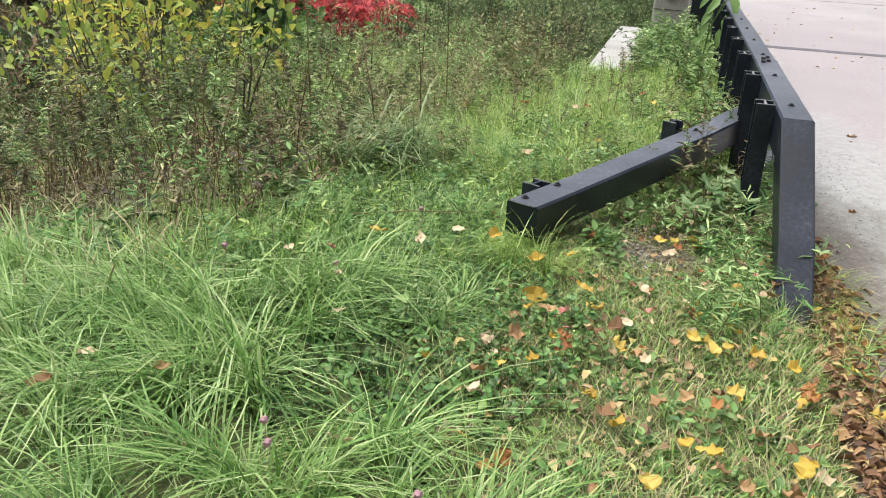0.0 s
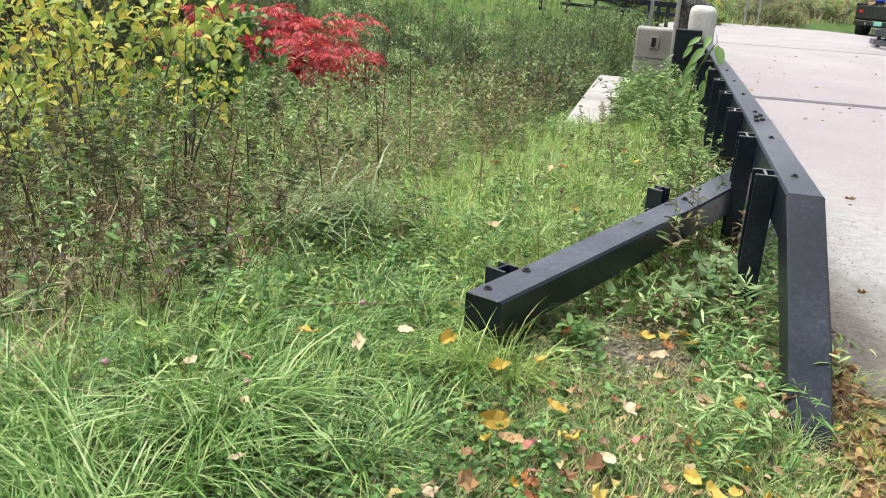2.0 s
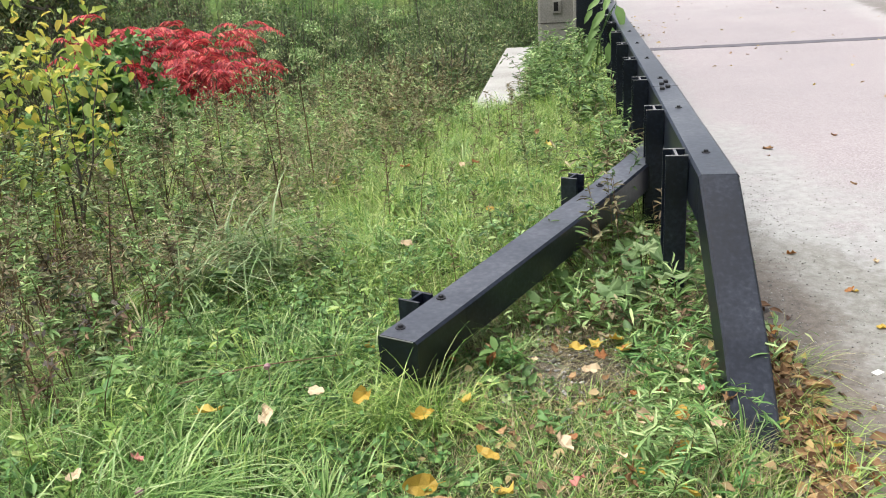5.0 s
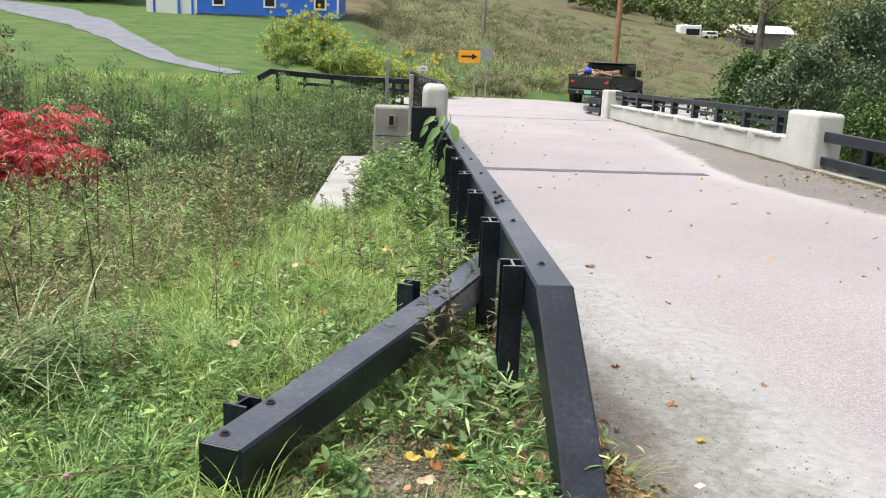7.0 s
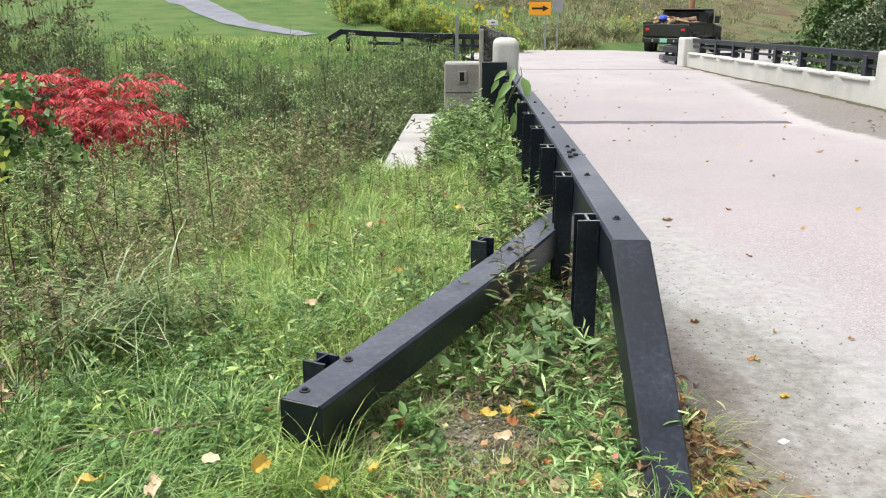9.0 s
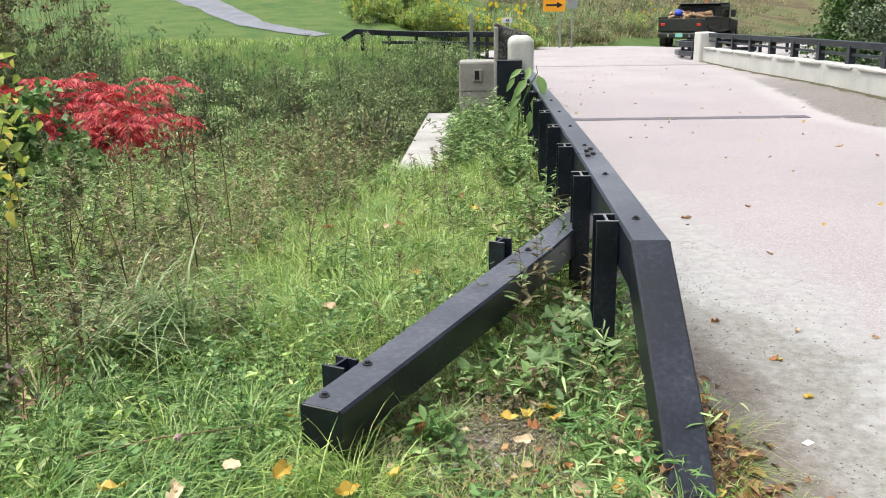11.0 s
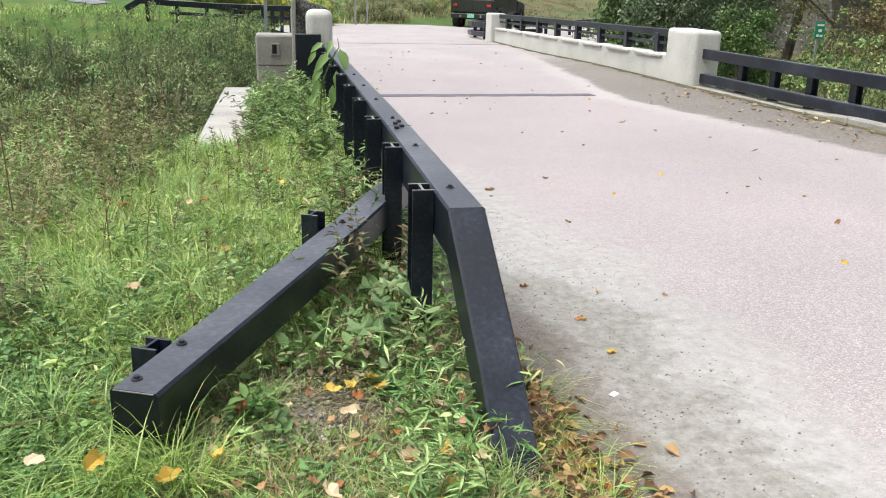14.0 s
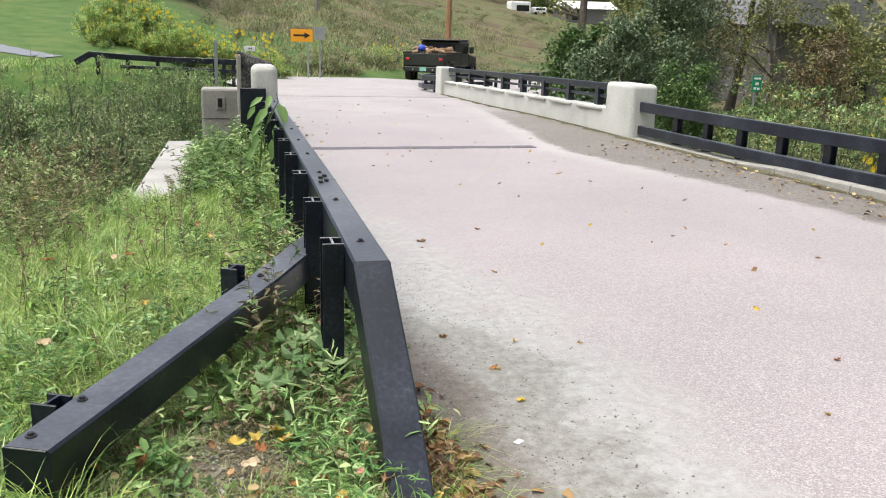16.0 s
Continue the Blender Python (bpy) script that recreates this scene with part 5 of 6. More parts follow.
scrub("beam_grass_herbs", 16, -0.35, -0.06, -0.8, 0.2, 0.12, 0.3, 16, 0.12, 0.014, ["clover", "weed_leaf"], "narrow-leaved plants at the foot of the rail", None, stem_r=0.002, spread=0.3)


scrub("edge_herbs", 40, -3.6, -1.9, -1.6, 1.6, 0.15, 0.4, 16, 0.09, 0.03, ["bush_leaf", "clover"], "leafy green herbs in front of the dry stems", lambda x, y: x < -2.0 - 0.25 * np.sin(y * 1.4), stem_r=0.003, spread=0.3)
scrub("hollow_weeds", 420, -2.5, -1.5, 4.9, 9.4, 0.12, 0.4, 20, 0.07, 0.02, ["dark_brush", "bush_leaf", "willow_leaf"], "dark leafy weeds on the drop beside the wing wall", lambda x, y: x < -1.5 - 0.25 * S(6.0, 4.9, y), stem_r=0.003, spread=0.3)
scrub("wing_moss", 60, -1.44, -0.98, 4.7, 7.6, 0.02, 0.07, 10, 0.035, 0.012, ["weed_brown", "clover", "weed_brown"], "small reddish weeds in cracks of the concrete", lambda x, y: (np.abs(y - 5.3 - 0.6 * np.round((y - 5.3) / 0.6)) < 0.07) | (x > -1.08), stem_r=0.0015, spread=0.5, base=lambda x, y: np.full(len(x), 0.1), free=True)
scrub("wing_weeds", 60, -1.08, -0.7, 4.5, 7.6, 0.18, 0.42, 28, 0.1, 0.024, ["bush_leaf", "weed_leaf", "broad_leaf"], "leafy weeds leaning over the wing wall", stem_r=0.004, spread=0.35, free=True)
scrub("post_weeds", 30, -0.09, 0.09, 0.12, 2.6, 0.1, 0.3, 14, 0.08, 0.022, ["broad_leaf", "weed_leaf", "clover"], "small leafy weeds beneath the rail between the posts", stem_r=0.002, spread=0.25, free=True)
scrub("beam_weeds", 34, -0.62, -0.16, 0.2, 1.0, 0.34, 0.56, 30, 0.075, 0.018, ["weed_leaf", "weed_brown", "bush_leaf"], "straggly aster stems leaning over the low beam", lambda x, y: np.abs(y - 0.98 - 1.55 * (x + 0.16)) < 0.1, stem_r=0.003, spread=0.3)
scrub("beam_skirt", 130, -1.1, -0.2, -0.7, 0.95, 0.1, 0.26, 20, 0.06, 0.014, ["weed_leaf", "bush_leaf", "grass_long", "weed_brown"], "mixed weeds growing against the side of the low beam", lambda x, y: (0.98 + 1.55 * (x + 0.16) - y > 0.14) & (0.98 + 1.55 * (x + 0.16) - y < 0.34), stem_r=0.002, spread=0.35)
scrub("seed_stalks", 14, -1.9, -0.3, -0.6, 4.0, 0.3, 0.58, 16, 0.04, 0.011, ["weed_brown", "stem"], "thin dark dry seed stalks standing in the grass", stem_r=0.0026, spread=0.16, tuft=0.025, lowest=0.5)
scrub("foot_sprays", 30, -0.4, 0.16, -1.25, -0.35, 0.14, 0.34, 30, 0.085, 0.011, ["clover", "weed_leaf", "grass_long"], "feathery narrow-leaved weeds round the rail's sloping end", lambda x, y: (x < -0.09) | (x > 0.1), stem_r=0.002, spread=0.35)


def rosette(x, y, n, L, W, seed, label):
    """A ground-hugging plant with large separate leaves."""
    t = thing("broadleaf_plant", label, "plant", "broadleaf plants")
    r = np.random.default_rng(seed)
    z = float(hgt(x, y)) + 0.03
    for k in range(n):
        a = 2 * np.pi * (k + r.uniform(0, 0.6)) / n
        e = r.uniform(0.15, 0.9)
        d = unit(np.array([[np.cos(a), np.sin(a), e]]))
        ln = L * r.uniform(0.7, 1.2)
        V, f = leaves(np.array([[x, y, z + 0.04 * (k % 3)]]), d, np.array([[r.normal(0, 0.2), r.normal(0, 0.2), 1.0]]), np.array([ln]), np.array([ln * W]), 0.14)
        ob = new("leaf", np_mesh("leaf", [(V, f, 0)], ["broad_leaf"]))
        ob.parent = t


for k, (x, y) in enumerate(((-0.42, 0.42), (-0.28, 0.62), (-0.5, 0.7), (-0.2, 0.35), (-0.33, 0.1), (-0.62, 0.28), (-0.55, 0.08), (-0.25, 0.9), (-0.45, -0.05), (-0.7, -0.02), (-0.16, -0.05), (-0.85, -0.45),
                            (-0.7, -1.6), (-0.35, -1.9), (-1.1, -1.9))):
    rosette(x, y, 6 + k % 3, 0.1 if k < 9 else (0.08 if k < 12 else 0.05), 0.5 if k % 2 else 0.34, 300 + k, "low plant with broad pale green leaves")


def lobed_leaf(size, r):
    """A flat lobed leaf with a raised rib and a wavy rim, on a short stalk."""
    bm = bmesh.new()
    mid = bm.verts.new((0, 0, 0.0))
    rim = []
    for k in range(20):
        a = 2 * math.pi * k / 20
        q = size * 0.5 * (0.8 + 0.22 * math.cos(5 * a) + 0.05 * r.uniform(-1, 1)) * (0.55 if k == 10 else 1)
        rim.append(bm.verts.new((q * math.cos(a), q * math.sin(a), size * (0.1 * math.cos(5 * a) + 0.06 * r.uniform(-1, 1)))))
    for k in range(20):
        bm.faces.new((mid, rim[k], rim[(k + 1) % 20]))
    return bm


def ground_vine():
    t = thing("ground_vine", "trailing vine with broad lobed pale green leaves between the beams", "vine")
    r = random.Random(21)
    spots_at = [(-0.5 + r.gauss(0, 0.16) + 0.22 * k / 30, -0.05 + 1.05 * k / 30 + r.gauss(0, 0.1)) for k in range(30)]
    spots_at += [(-0.24 + r.gauss(0, 0.07), r.uniform(-0.1, 0.9)) for _ in range(14)]
    for k, (x, y) in enumerate(spots_at):
        if y > 0.8 + 1.9 * (x + 0.15) or x > -0.12:
            continue
        z, hh = float(hgt(x, y)), r.uniform(0.1, 0.24)
        part("stalk", tube(bmesh.new(), [(x + r.gauss(0, 0.05), y + 0.04, z), (x, y, z + hh)], [0.003, 0.002], 4), "stem", t)
        ob = part("leaf", lobed_leaf(r.uniform(0.09, 0.17), r), "vine_leaf", t)
        ob.matrix_basis = pose(x, y, z + hh, r.gauss(12, 16), r.gauss(0, 16), r.uniform(0, 360))


M["vine_leaf"] = material("vine_leaf", [(0.15, (0.06, 0.12, 0.04)), (0.45, (0.14, 0.23, 0.085)), (0.75, (0.27, 0.36, 0.17)), (0.95, (0.36, 0.33, 0.13))], 0.55, 14, 70, 0.6, 0.01, objvar=0.5, translucent=0.25)
ground_vine()
scrub("dry_tangle", 150, -0.75, -0.1, -0.3, 1.1, 0.1, 0.28, 14, 0.05, 0.014, ["weed_brown", "weed_leaf", "stem"], "dry brown stems tangled under the low beam", between, stem_r=0.0022, spread=0.5)


def litter():
    """Small torn leaf bits and straw on the verge."""
    n = 1300
    x, y = rng.normal(-0.4, 0.4, n), rng.uniform(-3.0, -0.1, n)
    ok = (x < 0.34) & (x > -1.5) & ~bare(x, y)
    x, y = keep(x, y, ok)
    n = len(x)
    c = np.stack([x, y, np.maximum(hgt(x, y), np.where(x > 0.1, 0.005, -1)) + rng.uniform(0.005, 0.05, n)], 1)
    a = rng.uniform(0, 2 * np.pi, n)
    d = unit(np.stack([np.cos(a), np.sin(a), rng.uniform(-0.3, 0.4, n)], 1))
    ll = rng.uniform(0.015, 0.05, n)
    V, f = leaves(c, d, unit(np.stack([rng.normal(0, 0.4, n), rng.normal(0, 0.4, n), np.ones(n)], 1)), ll, ll * rng.uniform(0.25, 0.8, n), 0.3)
    M["litter"] = material("leaf_litter", [(0.1, (0.1, 0.065, 0.035)), (0.45, (0.3, 0.2, 0.1)), (0.8, (0.47, 0.37, 0.19)), (1, (0.58, 0.46, 0.12))], 0.75, 3, 30, 0, island=0.85, translucent=0.1)
    tagged(new("leaf_litter", np_mesh("leaf_litter", [(V, f, 0)], ["litter"])), "dry brown and yellow leaf litter in the grass", "leaf litter", "", "stuff")


litter()


# ---- brush in the valley ----
def thicket(name, centres, per, L, W, mats, label, category="bush", stem="bark", low=0.3):
    """Dense shrub mass: many stems from each centre (x, y, radius, height), leaves round the stems."""
    chunks = []
    for x, y, r, h in centres:
        z = float(hgt(x, y))
        ns = min(40, max(10, int(22 * r)))
        a = rng.uniform(0, 2 * np.pi, ns)
        rr = r * np.sqrt(rng.uniform(0, 1, ns))
        foot = np.stack([x + np.cos(a) * rr * 0.45, y + np.sin(a) * rr * 0.45, np.full(ns, z - 0.1)], 1)
        tip = np.stack([x + np.cos(a) * rr * 1.1, y + np.sin(a) * rr * 1.1, z + h * rng.uniform(0.55, 1.08, ns) * (1 - 0.5 * (rr / r) ** 2)], 1)
        V, f = sticks(foot, tip, np.full(ns, 0.014), np.full(ns, 0.003))
        chunks.append((V, f, 0))
        nt = ns * 4
        kt = rng.integers(0, ns, nt)
        st = rng.uniform(low, 1.02, nt)
        knot = foot[kt] + (tip - foot)[kt] * st[:, None] + rng.normal(0, 0.13, (nt, 3)) * (0.5 + 0.6 * r)
        V, f = sticks(foot[kt] + (tip - foot)[kt] * (st * 0.75)[:, None], knot, np.full(nt, 0.005), np.full(nt, 0.002))
        chunks.append((V, f, 0))
        hue = rng.integers(0, len(mats), nt)
        k = rng.integers(0, nt, int(per * r * h))
        c = knot[k] + rng.normal(0, 0.075, (len(k), 3)) * (0.55 + 0.5 * r) * np.array([1, 1, 0.7])
        d = unit(rng.normal(0, 1, (len(k), 3)) + np.array([0, 0, 0.5]))
        up = unit(rng.normal(0, 0.5, (len(k), 3)) + np.array([0, -0.3, 1.0]))
        ll = L * rng.uniform(0.5, 1.3, len(k))
        w = np.where(rng.uniform(0, 1, len(k)) < 0.75, hue[k], rng.integers(0, len(mats), len(k)))
        for m in range(len(mats)):
            o = w == m
            V, f = bits(c[o], d[o], up[o], ll[o], ll[o] * W / L)
            chunks.append((V, f, 1 + m))
    me = np_mesh(name, chunks, [stem, *mats])
    return tagged(new(name, me), label, category, "", "stuff")


def spots(n, x0, x1, y0, y1, r0, r1, h0, h1):
    return [(rng.uniform(x0, x1), rng.uniform(y0, y1), rng.uniform(r0, r1), rng.uniform(h0, h1)) for _ in range(n)]


thicket("willow_brush", [(-4.0, 10.6, 1.2, 2.75), (-5.3, 10.8, 1.3, 3.35), (-7.6, 10.8, 1.3, 2.8), (-2.9, 12.0, 0.8, 1.9), (-9.5, 11.5, 1.4, 2.9), (-4.8, 9.4, 0.8, 1.7), (-3.0, 9.7, 0.6, 1.2)], 5200, 0.06, 0.022, ["willow_leaf", "weed_leaf", "weed_leaf", "willow_leaf"], "mounded grey-green willow bushes with small pale leaves", low=0.2)
thicket("valley_brush", spots(44, -14, -1.6, 13.5, 22.0, 0.9, 1.6, 2.5, 3.6), 2200, 0.06, 0.022, ["dark_brush", "willow_leaf", "bush_leaf", "bush_leaf"], "dark tangled brush along the stream", low=0.3)
thicket("corner_brush", spots(38, -13.8, -7.0, 12.6, 17.0, 0.9, 1.4, 3.9, 4.6) + spots(12, -7.8, -5.4, 12.5, 16.0, 0.8, 1.2, 3.2, 3.8), 1000, 0.075, 0.026, ["dark_brush", "dark_brush", "willow_leaf", "bush_leaf"], "dark brown-green brush below the lawn", low=0.3)
thicket("hollow_brush", spots(16, -2.7, -1.75, 6.3, 9.8, 0.3, 0.5, 0.45, 0.85), 2600, 0.06, 0.02, ["dark_brush", "dark_brush", "willow_leaf"], "low dark brush in the hollow beside the wing wall")
thicket("stream_brush", spots(16, -6.5, -1.3, 18.5, 21.5, 0.7, 1.1, 2.3, 2.8), 2200, 0.06, 0.022, ["dark_brush", "dark_brush", "bush_leaf", "willow_leaf"], "dark brush crowding the stream below the bridge", low=0.4)
thicket("slope_brush", spots(24, -8, -2.6, 6.5, 10.5, 0.4, 0.75, 0.9, 1.5), 2200, 0.055, 0.018, ["willow_leaf", "weed_leaf", "weed_brown"], "scrubby brush with small pale leaves on the slope")
thicket("left_brush", spots(30, -22, -12.6, 13, 23, 1.0, 1.8, 5.5, 8.5) + spots(8, -12, -8, 6, 11, 0.8, 1.4, 1.8, 3.0), 520, 0.14, 0.05, ["willow_leaf", "weed_brown", "bush_leaf", "stem"], "dark tangled brush at the edge of the lawn", low=0.35)
thicket("bank_brush", spots(30, -13, -1.2, 21.8, 23.6, 0.5, 0.9, 0.6, 0.95), 1500, 0.1, 0.03, ["willow_leaf", "bush_leaf"], "low green brush on the far stream bank")
thicket("right_brush", spots(40, 7.4, 14.5, 3.0, 20.0, 0.6, 1.1, 1.1, 1.8), 1600, 0.075, 0.026, ["bush_leaf", "dark_brush", "willow_leaf", "tree_leaf"], "green undergrowth behind the far guardrail")
thicket("meadow_brush", [(x, 32.2 + 2.0 * max(0, x - 4) + rng.uniform(0, 3), rng.uniform(0.6, 1.1), rng.uniform(0.6, 1.1)) for x in rng.uniform(1.2, 11, 40)], 2400, 0.085, 0.026, ["weed_brown", "weed_leaf", "dark_brush", "grass_dry"], "brown and green brush along the meadow edge")
thicket("hill_scrub", [(b * d, d, rng.uniform(0.6, 1.5), rng.uniform(0.3, 0.7)) for b, d in zip(rng.uniform(-0.06, 0.45, 420), rng.uniform(44, 140, 420))], 380, 0.13, 0.05, ["weed_brown", "willow_leaf", "bush_leaf", "dark_brush"], "patchy brown scrub on the hillside meadow", stem="weed_brown", low=0.1)
hillside = lambda x, y: (y > 36.0 + 2.0 * np.clip(x - 3, 0, 60)) & (x < 0.5 * y) & (x > 0.6 - 0.03 * y)
field("meadow_grass", [
    (7000, -4.0, 50.0, 36.0, 100.0, 0.42, 0.035, 0.5, 0.8, 0, lambda x, y: hillside(x, y) & (clump(x, y, 0.12) > 0.4)),
    (26000, -4.0, 50.0, 36.0, 100.0, 0.36, 0.035, 0.5, 0.8, 1, lambda x, y: hillside(x, y) & (clump(x, y, 0.12) < 0.75)),
    (26000, -4.0, 50.0, 36.0, 100.0, 0.4, 0.04, 0.4, 0.6, 2, lambda x, y: hillside(x, y) & (clump(x + 9, y, 0.09) > 0.45)),
], ["grass_dry", "willow_leaf", "weed_brown"], "tall brown and green grass on the hillside meadow")
thicket("green_bush", spots(24, -6.5, -4.8, 4.5, 5.4, 0.35, 0.55, 1.4, 1.95), 1500, 0.11, 0.07, ["bush_leaf", "broad_leaf", "clover"], "dense bush with broad dark green leaves beside the sumac")
thicket("sumac_foot", spots(14, -5.0, -3.4, 4.6, 5.7, 0.3, 0.5, 0.6, 1.0), 2600, 0.055, 0.016, ["weed_leaf", "willow_leaf", "weed_brown"], "tangled grey-green weeds at the foot of the sumac")
thicket("river_woods", spots(30, 13, 34, 14, 28, 0.9, 1.5, 2.0, 3.1), 1000, 0.13, 0.055, ["tree_leaf", "bush_leaf", "weed_leaf"], "thick mixed undergrowth round the old house")


# ---- woody plants ----
def branch_set(bm, base, n, h, spread, r0, seed, splits=2):
    """Stems and limbs; returns the twig tips with directions."""
    r = random.Random(seed)
    tips = []
    for k in range(n):
        a = 2 * math.pi * (k + r.random() * 0.7) / n
        p = Vector(base) + Vector((math.cos(a), math.sin(a), 0)) * r0 * 1.5
        d = Vector((math.cos(a) * spread, math.sin(a) * spread, 1)).normalized()
        pts, rad = [p.copy()], [r0]
        steps = 5
        for s in range(steps):
            d = (d + Vector((r.gauss(0, 0.12), r.gauss(0, 0.12), 0.05))).normalized()
            p = p + d * h / steps * r.uniform(0.85, 1.1)
            pts.append(p.copy())
            rad.append(r0 * (1 - 0.8 * (s + 1) / steps))
            if s >= 1:
                for _ in range(splits):
                    b = r.uniform(0, 2 * math.pi)
                    dd = (d * 0.7 + Vector((math.cos(b), math.sin(b), 0.25))).normalized()
                    q = p + dd * h * r.uniform(0.12, 0.3)
                    tube(bm, [p, p.lerp(q, 0.5) + Vector((0, 0, 0.02 * h)), q], [rad[-1] * 0.55, rad[-1] * 0.4, rad[-1] * 0.15], 4)
                    tips += [(q, dd), (p.lerp(q, 0.55), dd)]
        tips.append((p.copy(), d.copy()))
        tube(bm, pts, rad, 6)
    return tips


def sumac(x, y, h, seed):
    t = thing("sumac_shrub", "staghorn sumac shrub with drooping scarlet autumn leaves", "shrub", "sumac shrubs")
    z = float(hgt(x, y))
    bm = bmesh.new()
    tips = branch_set(bm, (x, y, z - 0.1), 4, h, 0.45, 0.022, seed, 2)
    part("stem", bm, "bark", t)
    r = np.random.default_rng(seed)
    C, D, U, L = [], [], [], []
    for p, d in tips:
        for k in range(2):
            a = r.uniform(0, 2 * np.pi)
            q = np.array(p)
            dirn = np.array([math.cos(a), math.sin(a), 0.75])
            n = 12
            for j in range(n):
                s = (j + 1) / n
                pos = q + dirn * 0.36 * s + np.array([0, 0, -0.3 * s * s])
                tang = unit((dirn * 0.36 + np.array([0, 0, -0.6 * s]))[None])[0]
                side = np.cross(tang, [0, 0, 1.0])
                for sg in (-1, 1):
                    C.append(pos)
                    D.append(side * sg * 0.8 + tang * 0.45 + np.array([0, 0, -0.45]))
                    U.append(np.array([0, 0, 1.0]) + r.normal(0, 0.2, 3))
                    L.append(r.uniform(0.07, 0.13) * (1.15 - 0.5 * s))
    L = np.array(L)
    V, f = leaves(np.array(C), unit(np.array(D)), unit(np.array(U)), L, L * 0.25)
    ob = new("foliage", np_mesh("foliage", [(V, f, 0)], ["sumac_leaf"]))
    ob.parent = t


for k, (x, y, h) in enumerate(((-5.75, 6.2, 1.9), (-5.35, 6.1, 1.9), (-5.0, 6.1, 1.65), (-5.5, 6.7, 1.9), (-4.6, 6.0, 1.25), (-6.1, 6.6, 1.8))):
    sumac(x, y, h, 20 + k)


def sapling(x, y, h, seed, mat, label, L=0.13, per=7, stems=3, r0=0.016, category="sapling", spread=0.25):
    t = thing(category, label, category)
    bm = bmesh.new()
    z = float(hgt(x, y))
    tips = branch_set(bm, (x, y, z - 0.1), stems, h, spread, r0, seed, 2)
    part("stem", bm, "bark", t)
    r = np.random.default_rng(seed)
    k = np.repeat(np.arange(len(tips)), per)
    P = np.array([tuple(p) for p, _ in tips])[k] + r.normal(0, 0.09 * h / 2, (len(k), 3))
    D = unit(r.normal(0, 0.8, (len(k), 3)) + np.array([0, 0, -0.35]))
    U = unit(r.normal(0, 0.5, (len(k), 3)) + np.array([0, 0, 1.0]))
    ll = L * r.uniform(0.6, 1.25, len(k))
    V, f = leaves(P, D, U, ll, ll * 0.55)
    ob = new("foliage", np_mesh("foliage", [(V, f, 0)], [mat]))
    ob.parent = t


for k, (x, y, h) in enumerate(((-5.0, 2.7, 1.95), (-5.45, 3.2, 2.2), (-4.85, 3.3, 1.5), (-5.9, 2.6, 2.2), (-5.1, 2.1, 1.75))):
    sapling(x, y, h, 40 + k, "yellow_leaf", "young maple sapling with yellow and pale green leaves", 0.1, 5)
for k, (x, y, h) in enumerate(((-4.15, 1.25, 1.5), (-3.75, 1.6, 1.35), (-4.5, 1.0, 1.6))):
    sapling(x, y, h, 50 + k, "yellow_leaf", "thin-stemmed sapling with sparse yellow leaves above the weeds", 0.085, 3, 3, 0.011, "sapling", 0.14)


def tree(x, y, h, seed, mat, label, crown_r, n_leaf, L=0.3, trunk_r=0.2, bare=0.3):
    t = thing("tree", label, "tree")
    z = float(hgt(x, y))
    bm = bmesh.new()
    r = random.Random(seed)
    p = Vector((x, y, z - 0.3))
    pts, rad = [p.copy()], [trunk_r * 1.25]
    d = Vector((r.gauss(0, 0.06), r.gauss(0, 0.06), 1)).normalized()
    limbs = []
    for s in range(7):
        d = (d + Vector((r.gauss(0, 0.07), r.gauss(0, 0.07), 0.05))).normalized()
        p = p + d * h / 7
        pts.append(p.copy())
        rad.append(trunk_r * (1 - 0.85 * (s + 1) / 7))
        if (s + 1) / 7 >= bare:
            for _ in range(3):
                b = r.uniform(0, 2 * math.pi)
                dd = Vector((math.cos(b), math.sin(b), r.uniform(0.1, 0.7))).normalized()
                ln = crown_r * r.uniform(0.6, 1.1) * (1.1 - 0.6 * s / 7)
                q = p + dd * ln
                m = p.lerp(q, 0.5) + Vector((r.gauss(0, 0.1), r.gauss(0, 0.1), 0.1)) * ln * 0.3
                tube(bm, [p, m, q], [rad[-1] * 0.55, rad[-1] * 0.35, 0.012], 5)
                limbs += [(m, ln * 0.3), (q, ln * 0.34), (m.lerp(q, 0.5), ln * 0.3)]
    limbs.append((p.copy(), crown_r * 0.4))
    tube(bm, pts, rad, 9)
    part("trunk", bm, "bark", t)
    g = np.random.default_rng(seed)
    k = g.integers(0, len(limbs), n_leaf)
    P = np.array([tuple(q) for q, _ in limbs])[k] + g.normal(0, 1, (n_leaf, 3)) * np.array([w for _, w in limbs])[k][:, None] * 0.62
    D = unit(g.normal(0, 1, (n_leaf, 3)) + np.array([0, 0, -0.2]))
    U = unit(g.normal(0, 0.6, (n_leaf, 3)) + np.array([0, 0, 1.0]))
    ll = L * g.uniform(0.5, 1.3, n_leaf)
    V, f = leaves(P, D, U, ll, ll * 0.5)
    ob = new("crown", np_mesh("crown", [(V, f, 0)], [mat]))
    ob.parent = t


